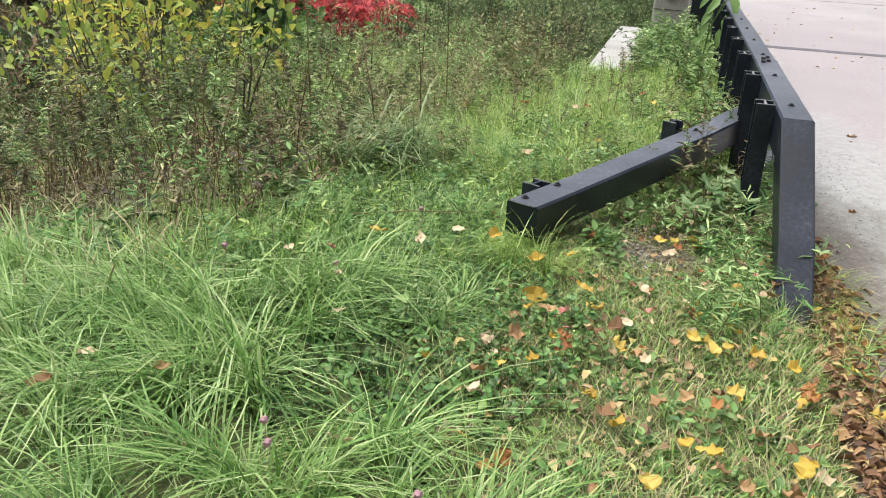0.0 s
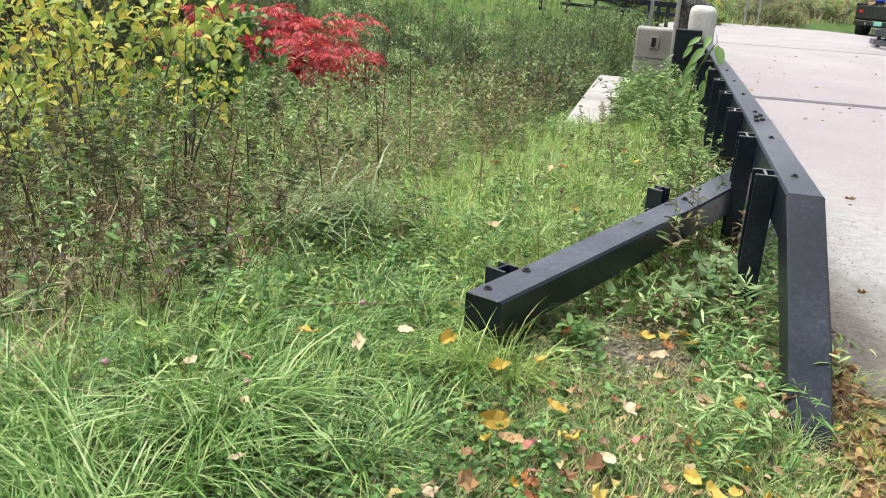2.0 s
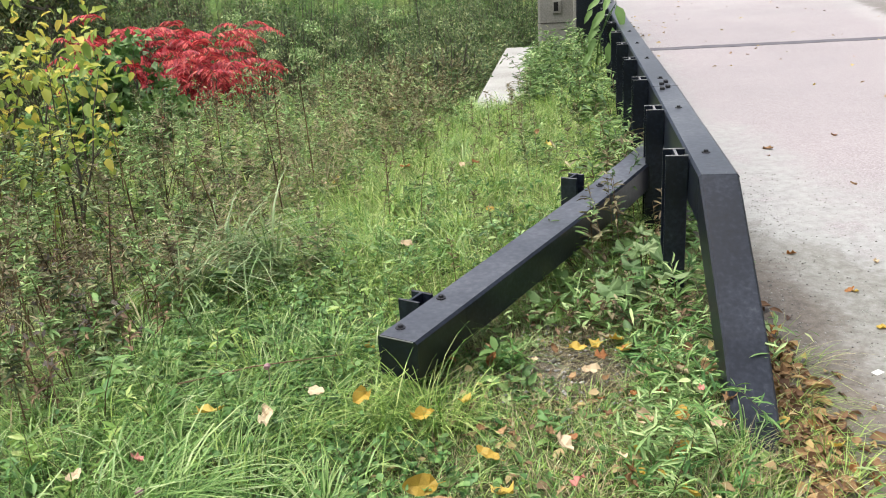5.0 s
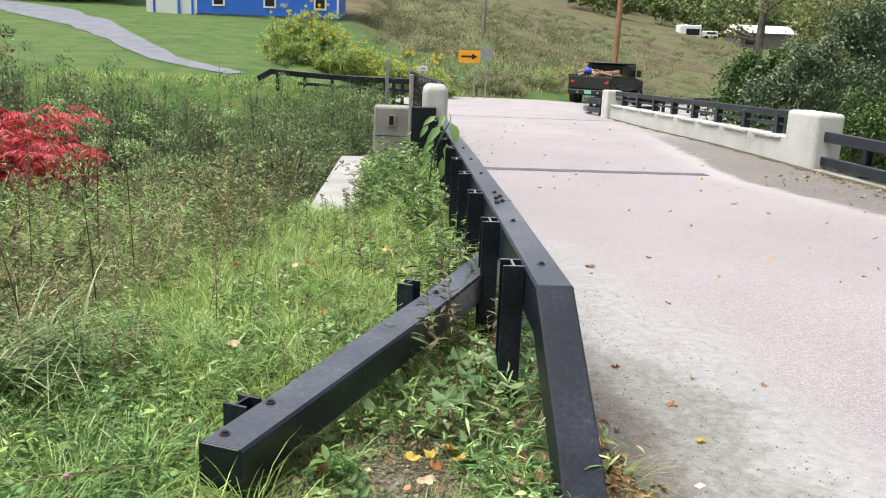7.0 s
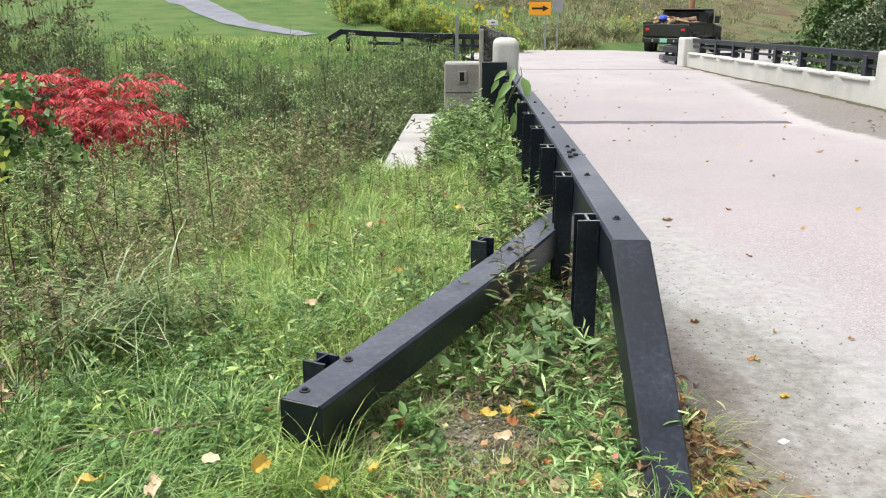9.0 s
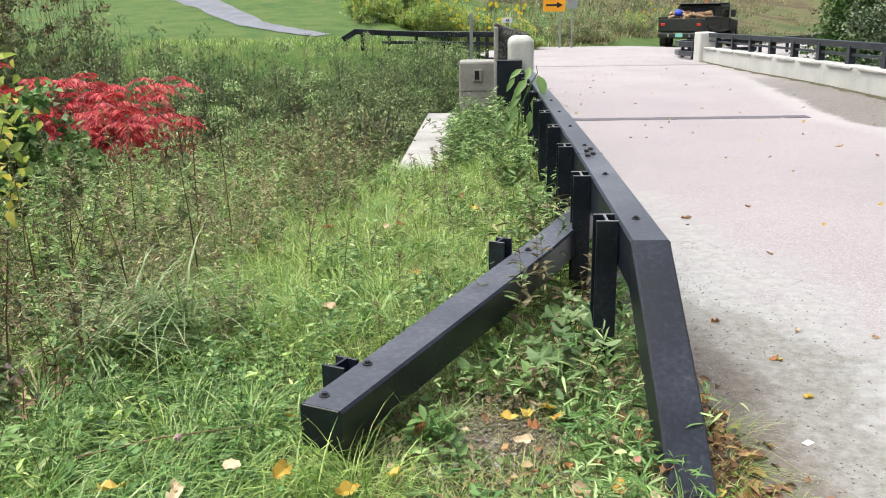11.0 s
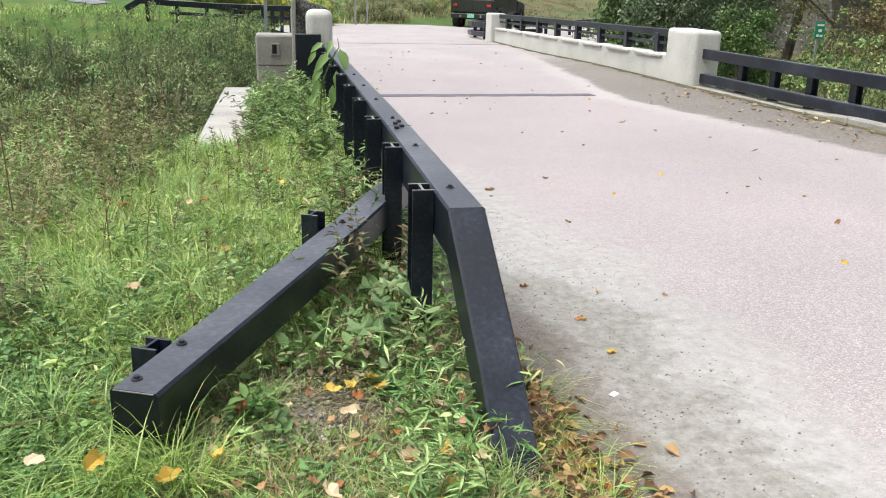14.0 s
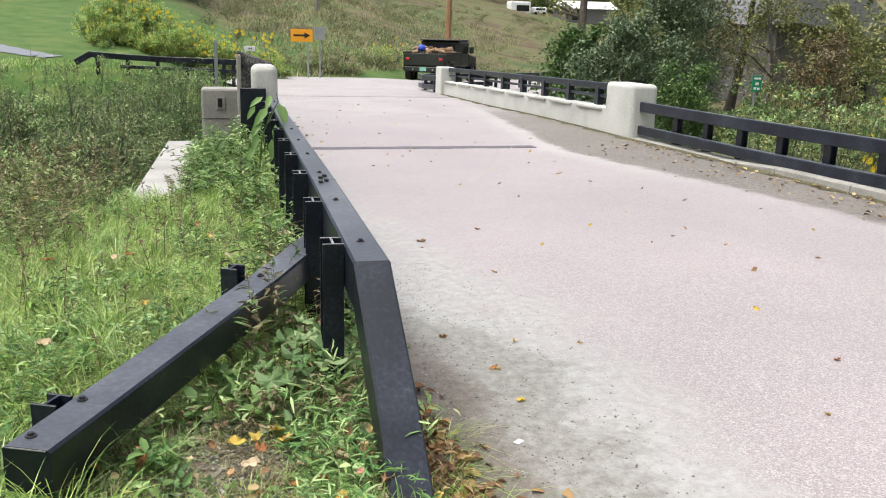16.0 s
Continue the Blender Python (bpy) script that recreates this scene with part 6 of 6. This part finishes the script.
TREES = (
    (11.6, 23.0, 3.6, "silver_leaf", "rounded tree with silvery grey-green leaves beside the bridge", 1.7, 14000, 0.11, 0.1, 0.1),
    (13.8, 23.5, 4.4, "silver_leaf", "rounded tree with silvery grey-green leaves beside the stream", 2.0, 16000, 0.11, 0.12, 0.1),
    (10.9, 25.5, 2.6, "bush_leaf", "small bright green leafy tree beyond the parapet", 1.2, 5000, 0.15, 0.08, 0.12),
    (12.6, 20.0, 3.0, "bush_leaf", "low green leafy tree behind the parapet", 1.4, 9000, 0.1, 0.09, 0.1),
    (19.3, 26.0, 6.5, "tree_leaf", "thin tree with yellowing leaves before the old house", 2.2, 4500, 0.12, 0.1, 0.2),
    (20.8, 24.0, 4.5, "tree_leaf", "small leaning tree with yellow-brown leaves", 1.6, 3500, 0.13, 0.07, 0.15),
    (16.5, 30.0, 9.0, "tree_leaf", "tall dark tree with thin foliage", 2.6, 12000, 0.15, 0.2, 0.2),
    (20.0, 30.0, 9.0, "tree_leaf", "tall tree with dull olive leaves behind the stream", 2.8, 6000, 0.15, 0.2, 0.3),
    (25.5, 27.0, 8.0, "tree_leaf", "broad tree with olive and yellowing leaves", 3.2, 14000, 0.17, 0.2, 0.15),
    (25.5, 21.0, 5.2, "tree_leaf", "leafy tree with yellowing olive crown", 1.7, 7000, 0.16, 0.12, 0.12),
    (23.0, 19.0, 5.5, "tree_leaf", "leafy tree with yellowing olive crown beside the stream", 2.6, 10000, 0.18, 0.15, 0.15),
    (18.2, 22.5, 3.6, "rust_leaf", "small tree with rusty brown leaves behind the guardrail", 1.5, 6000, 0.11, 0.07, 0.12),
    (17.2, 27.0, 6.0, "rust_leaf", "slender tree with reddish brown leaves before the old house", 1.7, 2200, 0.13, 0.1, 0.25),
    (15.4, 36.0, 9.0, "tree_leaf", "grey-barked tree with sparse leaves beside the road", 2.0, 900, 0.2, 0.3, 0.4),
    (-11.6, 14.0, 7.0, "dark_brush", "dark forked tree with thin brownish foliage below the lawn", 1.5, 6000, 0.13, 0.13, 0.25),
    (-13.2, 16.0, 8.0, "tree_leaf", "dark-trunked tree with dull olive leaves below the lawn", 2.0, 6000, 0.15, 0.14, 0.25),
    (-15.5, 15.0, 7.0, "willow_leaf", "dark tree with sparse brownish leaves", 2.6, 5000, 0.18, 0.16, 0.3),
    (-18.0, 20.0, 8.0, "willow_leaf", "dark tree with sparse brownish leaves on the bank", 3.0, 6000, 0.2, 0.16, 0.3),
)
for k, (x, y, h, mat, label, cr, nl, L, tr, clear) in enumerate(TREES):
    tree(x, y, h, 61 + k, mat, label, cr, nl, L, tr, clear)


# ---- yellow flowers ----
def flower_bed(name, centres, n_per, label, head=0.11, height=1.6):
    chunks = []
    for x, y, r, h in centres:
        m = n_per
        a, rr = rng.uniform(0, 2 * np.pi, m), r * np.sqrt(rng.uniform(0, 1, m))
        px, py = x + np.cos(a) * rr, y + np.sin(a) * rr
        pz = hgt(px, py)
        p0 = np.stack([px, py, pz], 1)
        p1 = p0 + np.stack([rng.normal(0, 0.1, m), rng.normal(0, 0.1, m), h * rng.uniform(0.5, 1.12, m)], 1)
        V, f = sticks(p0, p1, np.full(m, 0.01), np.full(m, 0.005))
        chunks.append((V, f, 0))
        k = np.repeat(np.arange(m), 9)
        aa = np.tile(np.arange(9) * 2 * np.pi / 9, m)
        d = unit(np.stack([np.cos(aa), np.zeros(len(aa)) - 0.2, np.sin(aa)], 1))
        V, f = leaves(p1[k], d, np.tile([[0, -1.0, 0.1]], (len(k), 1)), np.full(len(k), head), np.full(len(k), head * 0.45), 0.05)
        chunks.append((V, f, 1))
    return tagged(new(name, np_mesh(name, chunks, ["stem", "petal"])), label, "flowers", "", "stuff")


thicket("flower_foliage", spots(16, -5.6, -3.2, 30.0, 32.5, 0.6, 0.9, 1.5, 2.0) + spots(18, -3.4, -0.8, 29.0, 32.0, 0.6, 0.9, 1.2, 1.6) + spots(12, -1.0, 0.8, 28.8, 31.5, 0.45, 0.7, 0.9, 1.3) + [(x, 36 + 2 * (x - 5), 0.9, 0.8) for x in (5.5, 6.5, 7.2, 8.0, 9.2, 9.8)], 2600, 0.1, 0.036, ["grass_long", "grass_mid", "grass_mid", "yellow_leaf"], "bright green flower-bed foliage beyond the bridge")
flower_bed("yellow_flowers", [(-4.9, 31.0, 0.8, 2.0), (-4.1, 31.2, 0.7, 2.2), (-3.0, 29.8, 1.0, 1.7), (-1.7, 29.4, 1.0, 1.6), (-0.3, 29.0, 0.6, 1.6), (0.5, 28.8, 0.5, 1.5), (8.0, 41.5, 1.8, 1.3)], 13, "yellow coneflowers standing above the green bed", 0.07)
flower_bed("sunflowers", [(12.4, 12.0, 0.4, 2.5)], 6, "yellow sunflowers behind the far guardrail", 0.1)

# far woods along the hill
wood_spots = [(x, y, rng.uniform(2.5, 4.5), rng.uniform(6, 11)) for x, y in
              [(b * d, d) for b, d in zip(rng.uniform(0.2, 0.75, 90), rng.uniform(165, 240, 90))]]
wood_spots += [(b * d, d, rng.uniform(2.5, 4), rng.uniform(6, 10)) for b, d in zip(rng.uniform(-0.55, -0.36, 26), rng.uniform(60, 85, 26))]
wood_spots += [(b * d, d, rng.uniform(2.0, 3.5), rng.uniform(5, 9)) for b, d in zip(rng.uniform(0.75, 1.1, 12), rng.uniform(60, 90, 12))]
thicket("stream_woods", [(b * d, d, rng.uniform(1.6, 2.6), rng.uniform(4, 8)) for b, d in zip(rng.uniform(0.5, 1.0, 30), rng.uniform(38, 60, 30))], 420, 0.22, 0.1, ["tree_leaf", "willow_leaf", "rust_leaf", "dark_brush"], "thin mixed woods along the stream beyond the old house", "woods")
thicket("far_woods", wood_spots, 45, 0.8, 0.5, ["tree_leaf", "willow_leaf", "bush_leaf"], "dark autumn woods on the far hillside", "woods")




# ---- fallen leaves and small things ----
def leaf_shape(kind, seed):
    r = random.Random(seed)
    bm = bmesh.new()
    n = 14
    rim = []
    for k in range(n):
        a = 2 * math.pi * k / n
        if kind == "maple":
            q = 1.05 + 0.2 * math.cos(5 * a) * r.uniform(0.4, 1.4) + 0.13 * r.uniform(-1, 1)
            px, py = 0.36 * q * math.cos(a), 0.36 * q * math.sin(a)
        else:
            px, py = 0.5 * math.cos(a), (0.27 + 0.03 * r.uniform(-1, 1)) * math.sin(a) * (1 - 0.25 * math.cos(a))
        z = 0.6 * px * px * r.uniform(0.2, 1.8) + 1.5 * py * py * r.uniform(0.2, 1.6) + 0.11 * r.uniform(-1, 1)
        rim.append(bm.verts.new((px, py, z)))
    mids = [bm.verts.new((x, 0, 0.0 + 0.12 * x * x)) for x in (-0.28, 0.0, 0.28)]
    for k in range(n):
        a, b = rim[k], rim[(k + 1) % n]
        m = min(mids, key=lambda v: (v.co - (a.co + b.co) / 2).length)
        bm.faces.new((a, b, m))
    # close the wedge gaps between neighbouring hubs
    hub = [min(mids, key=lambda v: (v.co - (rim[k].co + rim[(k + 1) % n].co) / 2).length) for k in range(n)]
    for k in range(n):
        h0, h1 = hub[k - 1], hub[k]
        if h0 is not h1:
            try:
                bm.faces.new((rim[k], h1, h0))
            except ValueError:
                pass
    tube(bm, [(-0.45, 0, 0.03), (-0.72, r.uniform(-0.06, 0.06), 0.06)], [0.012, 0.008], 4)
    me = bpy.data.meshes.new("fallen_leaf")
    bm.to_mesh(me)
    bm.free()
    return me


LEAF_MESH = {}
for kind in ("oval", "maple"):
    for s in range(3):
        for col, mt in LEAF_COLOURS.items():
            base = leaf_shape(kind, s + 10 * (kind == "maple"))
            base.materials.append(mt)
            LEAF_MESH[kind, s, col] = base


def fallen(x, y, z, size, col, kind, where, group, r):
    ob = new("fallen_leaf", LEAF_MESH[kind, r.randrange(3), col])
    ob.matrix_basis = pose(x, y, z, r.gauss(0, 18), r.gauss(0, 18), r.uniform(0, 360)) @ Matrix.Scale(size, 4)
    word = {"yellow": "bright yellow", "orange": "orange-brown", "brown": "dry curled brown", "pale": "bleached tan", "rose": "faded reddish"}[col]
    tagged(ob, f"{word} fallen autumn leaf {where}", "leaf", group)


def scatter_leaves():
    r = random.Random(11)
    n = 0
    while n < 180:
        x, y = r.gauss(-0.35, 0.42), r.uniform(-2.9, -0.25)
        if x > 0.3 or x < -1.7:
            continue
        col = r.choices(["yellow", "orange", "brown", "pale", "rose"], [32, 20, 28, 16, 4])[0]
        fallen(x, y, float(hgt(x, y)) + r.uniform(0.05, 0.1), r.uniform(0.035, 0.085), col, r.choice(["oval", "maple", "maple"]), "lying on the grass", "leaves on the grass", r)
        n += 1
    for _ in range(36):
        y = r.uniform(-2.2, 0.25)
        x = 0.11 + abs(r.gauss(0, 0.13)) * (1.3 if y < -0.5 else 0.7)
        col = r.choices(["brown", "orange", "yellow"], [50, 35, 15])[0]
        fallen(x, y, max(float(hgt(x, y)), 0.005) + r.uniform(0.006, 0.03), r.uniform(0.04, 0.075), col, "maple", "heaped at the rail's foot", "leaves by the rail", r)
    for _ in range(16):
        x, y = r.uniform(-2.4, -0.3), r.uniform(-0.2, 4.5)
        fallen(x, y, float(hgt(x, y)) + r.uniform(0.08, 0.15), r.uniform(0.05, 0.085), r.choice(["yellow", "pale", "brown", "orange"]), "oval", "caught in the meadow grass", "leaves in the meadow", r)
    for _ in range(14):
        x, y = r.uniform(-2.4, -1.2), r.uniform(-2.8, -0.9)
        fallen(x, y, float(hgt(x, y)) + r.uniform(0.12, 0.2), r.uniform(0.05, 0.09), r.choice(["yellow", "pale", "rose", "brown"]), "oval", "caught in the long grass", "leaves in the long grass", r)
    for _ in range(42):
        x, y = r.uniform(0.5, 5.0), r.uniform(-1.0, 9)
        col = r.choices(["yellow", "orange", "brown", "pale"], [34, 26, 30, 10])[0]
        fallen(x, y, float(road_z(y)) + gutter(x, y) + 0.005, r.uniform(0.03, 0.06), col, "oval", "lying on the road", "leaves on the road", r)
    for x, y, z, s, c in ((0.533, 0.949, 0.008, 0.06, "orange"), (0.697, 0.459, 0.008, 0.04, "yellow"), (0.685, 0.079, 0.008, 0.055, "yellow"),
                          (0.873, 3.12, 0.008, 0.08, "brown"), (1.43, 3.48, 0.008, 0.06, "orange"), (3.26, 6.37, 0.0, 0.1, "brown"),
                          (-1.0, -1.29, 0.17, 0.11, "yellow"), (-0.715, 0.162, 0.33, 0.05, "orange")):
        fallen(x, y, z, s, c, "maple" if c == "orange" else "oval", "lying flat", "single leaves", r)


scatter_leaves()


def drifts():
    """Leaf drift along the kerb and on the bridge, and specks further along the road."""
    n = 350
    y = np.concatenate([rng.uniform(2.5, 9.2, 230), rng.uniform(9.5, 14, 60), rng.uniform(6, 22, 60)])
    x = np.concatenate([np.array([kerb_x(v) for v in y[:230]]) - np.abs(rng.normal(0.1, 0.42, 230)) - 0.05, 0.22 + np.abs(rng.normal(0, 0.3, 60)), rng.uniform(0.5, 5.0, 60)])
    z = np.array([float(road_z(b)) + gutter(a, b) for a, b in zip(x, y)]) + rng.uniform(0.008, 0.03, n)
    a = rng.uniform(0, 2 * np.pi, n)
    d = unit(np.stack([np.cos(a), np.sin(a), rng.uniform(-0.2, 0.4, n)], 1))
    ll = rng.uniform(0.03, 0.075, n)
    V, f = leaves(np.stack([x, y, z], 1), d, unit(np.stack([rng.normal(0, 0.4, n), rng.normal(0, 0.4, n), np.ones(n)], 1)), ll, ll * 0.6, 0.3)
    tagged(new("leaf_drift", np_mesh("leaf_drift", [(V, f, 0)], ["litter"])), "brown leaves drifted along the kerb and bridge", "leaves", "", "stuff")


drifts()


def rail_foot_pile():
    """A drift of brown and orange leaves lodged at the road edge beside the rail's end."""
    n = 1150
    y = rng.uniform(-2.2, 0.3, n)
    x = 0.1 + np.abs(rng.normal(0, 0.15, n)) * (0.5 + 0.7 * S(-0.2, -0.9, y))
    z = np.maximum(hgt(x, y), 0.005) + rng.uniform(0.006, 0.035, n) * np.exp(-(x - 0.1) * 3)
    a = rng.uniform(0, 2 * np.pi, n)
    d = unit(np.stack([np.cos(a), np.sin(a), rng.uniform(-0.2, 0.25, n)], 1))
    ll = rng.uniform(0.03, 0.075, n)
    V, f = leaves(np.stack([x, y, z], 1), d, unit(np.stack([rng.normal(0, 0.5, n), rng.normal(0, 0.5, n), np.ones(n)], 1)), ll, ll * rng.uniform(0.3, 0.7, n), 0.5)
    M["pile"] = material("leaf_pile", [(0.1, (0.08, 0.045, 0.03)), (0.45, (0.22, 0.12, 0.06)), (0.8, (0.38, 0.24, 0.11)), (1, (0.52, 0.4, 0.15))], 0.7, 20, 90, 0.2, 0.002, island=0.8, translucent=0.12)
    tagged(new("leaf_pile", np_mesh("leaf_pile", [(V, f, 0)], ["pile"])), "heap of brown and orange leaves at the rail's foot", "leaves", "", "stuff")


rail_foot_pile()
bm = box(-0.022, 0.022, -0.013, 0.013, 0, 0.002, 0.0008)
ob = tagged(part("paper_scrap", bm, "paper"), "small white paper scrap on the road edge", "litter")
ob.matrix_basis = pose(0.552, -0.295, 0.006, 3, 2, 40)


# bare soil between the beams
def bare_soil():
    bm = bmesh.new()
    rings = []
    for q in (0.0, 0.35, 0.7, 1.0):
        ring = []
        for k in range(28):
            a = 2 * math.pi * k / 28
            w = 1 + 0.18 * math.sin(3 * a + 1) + 0.12 * math.sin(7 * a) + 0.07 * math.sin(13 * a + 2)
            x, y = -0.56 + 0.36 * q * w * math.cos(a), -0.36 + 0.25 * q * w * math.sin(a)
            ring.append(bm.verts.new((x, y, float(hgt(x, y)) + 0.022 - 0.04 * q ** 3 + 0.004 * math.sin(19 * x) * math.cos(23 * y))))
        rings.append(ring)
    for r0, r1 in zip(rings, rings[1:]):
        for k in range(28):
            bm.faces.new((r0[k], r0[(k + 1) % 28], r1[(k + 1) % 28], r1[k]))
    bmesh.ops.remove_doubles(bm, verts=bm.verts[:], dist=1e-4)
    earth = material("bare_soil", [(0.32, (0.06, 0.05, 0.036)), (0.48, (0.13, 0.11, 0.08)), (0.6, (0.22, 0.195, 0.15)), (0.74, (0.42, 0.39, 0.33))], 0.95, 14, 60, 0.9, 0.015)
    tagged(part("bare_soil", bm, earth), "bare gravelly soil patch between the two beams", "soil", "", "structure")
    n = 1100
    x, y = rng.normal(-0.54, 0.26, n), rng.normal(-0.34, 0.2, n)
    a = rng.uniform(0, 2 * np.pi, n)
    h = rng.uniform(0.04, 0.14, n)
    z = hgt(x, y) + rng.uniform(0.024, 0.04, n)
    p0 = np.stack([x, y, z], 1)
    p1 = p0 + np.stack([np.cos(a) * h, np.sin(a) * h, rng.uniform(-0.01, 0.03, n)], 1)
    V, f = sticks(p0, p1, np.full(n, 0.0014), np.full(n, 0.0009))
    tagged(new("straw", np_mesh("straw", [(V, f, 0)], ["grass_dry"])), "loose dry straw on the bare soil", "straw", "", "stuff")


bare_soil()


# pebbles on the bare patch and the road edge
def pebbles():
    n = 8000
    x = np.where(rng.uniform(0, 1, n) < 0.07, rng.normal(-0.55, 0.2, n), rng.uniform(0.14, 1.2, n))
    y = np.where(x < 0, rng.normal(-0.35, 0.2, n), rng.uniform(-2.2, 2.5, n))
    ok = (x < 0) | (rng.uniform(0, 1, n) < np.exp(-(x - 0.14) * 2.0))
    x, y = x[ok], y[ok]
    n = len(x)
    z = np.where(x > 0.1, road_z(y), hgt(x, y) + 0.024)
    r = rng.uniform(0.0015, 0.0065, n) * np.where(x < 0, 1.7, 1.0)
    o = np.array([[1, 0, 0], [0, 1, 0], [-1, 0, 0], [0, -1, 0], [0, 0, 0.8], [0, 0, -0.6]], float)
    V = np.stack([x, y, z + r * 0.3], 1)[:, None] + o[None] * r[:, None, None] * rng.uniform(0.7, 1.3, (n, 6, 1))
    b = np.arange(n)[:, None] * 6
    f = np.concatenate([b + [i, (i + 1) % 4, 4] for i in range(4)] + [b + [(i + 1) % 4, i, 5] for i in range(4)])
    M["pebble"] = material("pebble", [(0.2, (0.2, 0.19, 0.17)), (0.6, (0.34, 0.33, 0.31)), (1, (0.5, 0.49, 0.46))], 0.85, 20, 90, 0.2, 0.001, island=0.8)
    tagged(new("pebbles", np_mesh("pebbles", [(V.reshape(-1, 3), f, 0)], ["pebble"])), "loose grey grit and pebbles on bare soil", "gravel", "", "stuff")


pebbles()


# vine with large pointed leaves hanging over the rail near the bridge
def rail_vine():
    t = thing("vine", "green vine with large pointed leaves climbing the guardrail end", "vine")
    r = random.Random(3)
    bm = bmesh.new()
    tube(bm, [(-0.3, 6.2, 0.0), (-0.26, 6.15, 0.45), (-0.17, 6.1, 0.72), (-0.08, 6.05, 0.86), (-0.1, 6.0, 0.95)], [0.008, 0.007, 0.006, 0.005, 0.003], 5)
    tube(bm, [(-0.2, 6.35, 0.0), (-0.24, 6.3, 0.5), (-0.1, 6.3, 0.78)], [0.007, 0.006, 0.004], 5)
    part("stem", bm, "bush_leaf", t)
    for x, y, z, a, e, s in ((-0.05, 6.0, 0.78, 200, -50, 0.26), (0.06, 5.98, 0.82, 300, -60, 0.27), (-0.12, 6.0, 0.66, 215, -55, 0.24), (0.02, 5.95, 0.6, 280, -65, 0.28),
                             (-0.16, 6.0, 0.5, 230, -60, 0.22), (-0.02, 5.95, 0.45, 265, -70, 0.24), (0.08, 6.0, 0.8, 320, -50, 0.15), (-0.18, 6.1, 0.78, 200, -55, 0.17), (-0.02, 6.02, 0.9, 250, -40, 0.2), (-0.1, 6.05, 0.88, 190, -35, 0.18), (-0.2, 6.05, 0.35, 225, -50, 0.2)):
        d = np.array([[math.cos(radians(a)) * math.cos(radians(e)), math.sin(radians(a)) * math.cos(radians(e)), math.sin(radians(e))]])
        V, f = leaves(np.array([[x - 0.14, y, z + 0.03]]), d, np.array([[0.1, -0.7, 0.7]]), np.array([s]), np.array([s * 0.36]), 0.18)
        ob = new("leaf", np_mesh("leaf", [(V, f, 0)], ["broad_leaf"]))
        ob.parent = t


rail_vine()


def clover_heads():
    r = random.Random(9)
    mt = plain("clover_pink", (0.34, 0.2, 0.22), 0.7)
    bm = bmesh.new()
    bmesh.ops.create_icosphere(bm, subdivisions=2, radius=0.012)
    for v in bm.verts:
        v.co *= r.uniform(0.8, 1.2)
    tube(bm, [(0, 0, -0.15), (0.004, 0, -0.01)], [0.0012, 0.001], 4)
    me = bpy.data.meshes.new("clover_flower")
    bm.to_mesh(me)
    bm.free()
    me.materials.append(mt)
    for _ in range(9):
        x, y = r.uniform(-2.3, -0.9), r.uniform(-3.0, -0.6)
        ob = tagged(new("clover_flower", me), "faded pink clover flower head in the long grass", "flower", "clover flowers")
        ob.location = (x, y, float(hgt(x, y)) + r.uniform(0.15, 0.22))


clover_heads()
z = float(hgt(-1.6, -0.7)) + 0.12
t = thing("twig", "thin brown fallen twig lying on the grass", "twig")
part("stick", tube(bmesh.new(), [(-1.95, -0.78, z - 0.02), (-1.7, -0.68, z), (-1.38, -0.62, z + 0.02)], [0.004, 0.003, 0.0015], 5), "stem", t)


# grass round the back of the verge
field("verge_grass", [
    (8000, -7.0, 0.0, -7.0, -3.4, 0.16, 0.011, 0.9, 0.9, 0, None),
    (9000, -9.0, -3.0, -3.8, -1.0, 0.24, 0.009, 0.9, 0.9, 0, None),
    (3000, -7.0, 0.0, -7.0, -3.4, 0.14, 0.01, 1.0, 0.6, 1, None),
], ["grass_long", "grass_mid"], "rough green grass on the verge behind the guardrail's end")
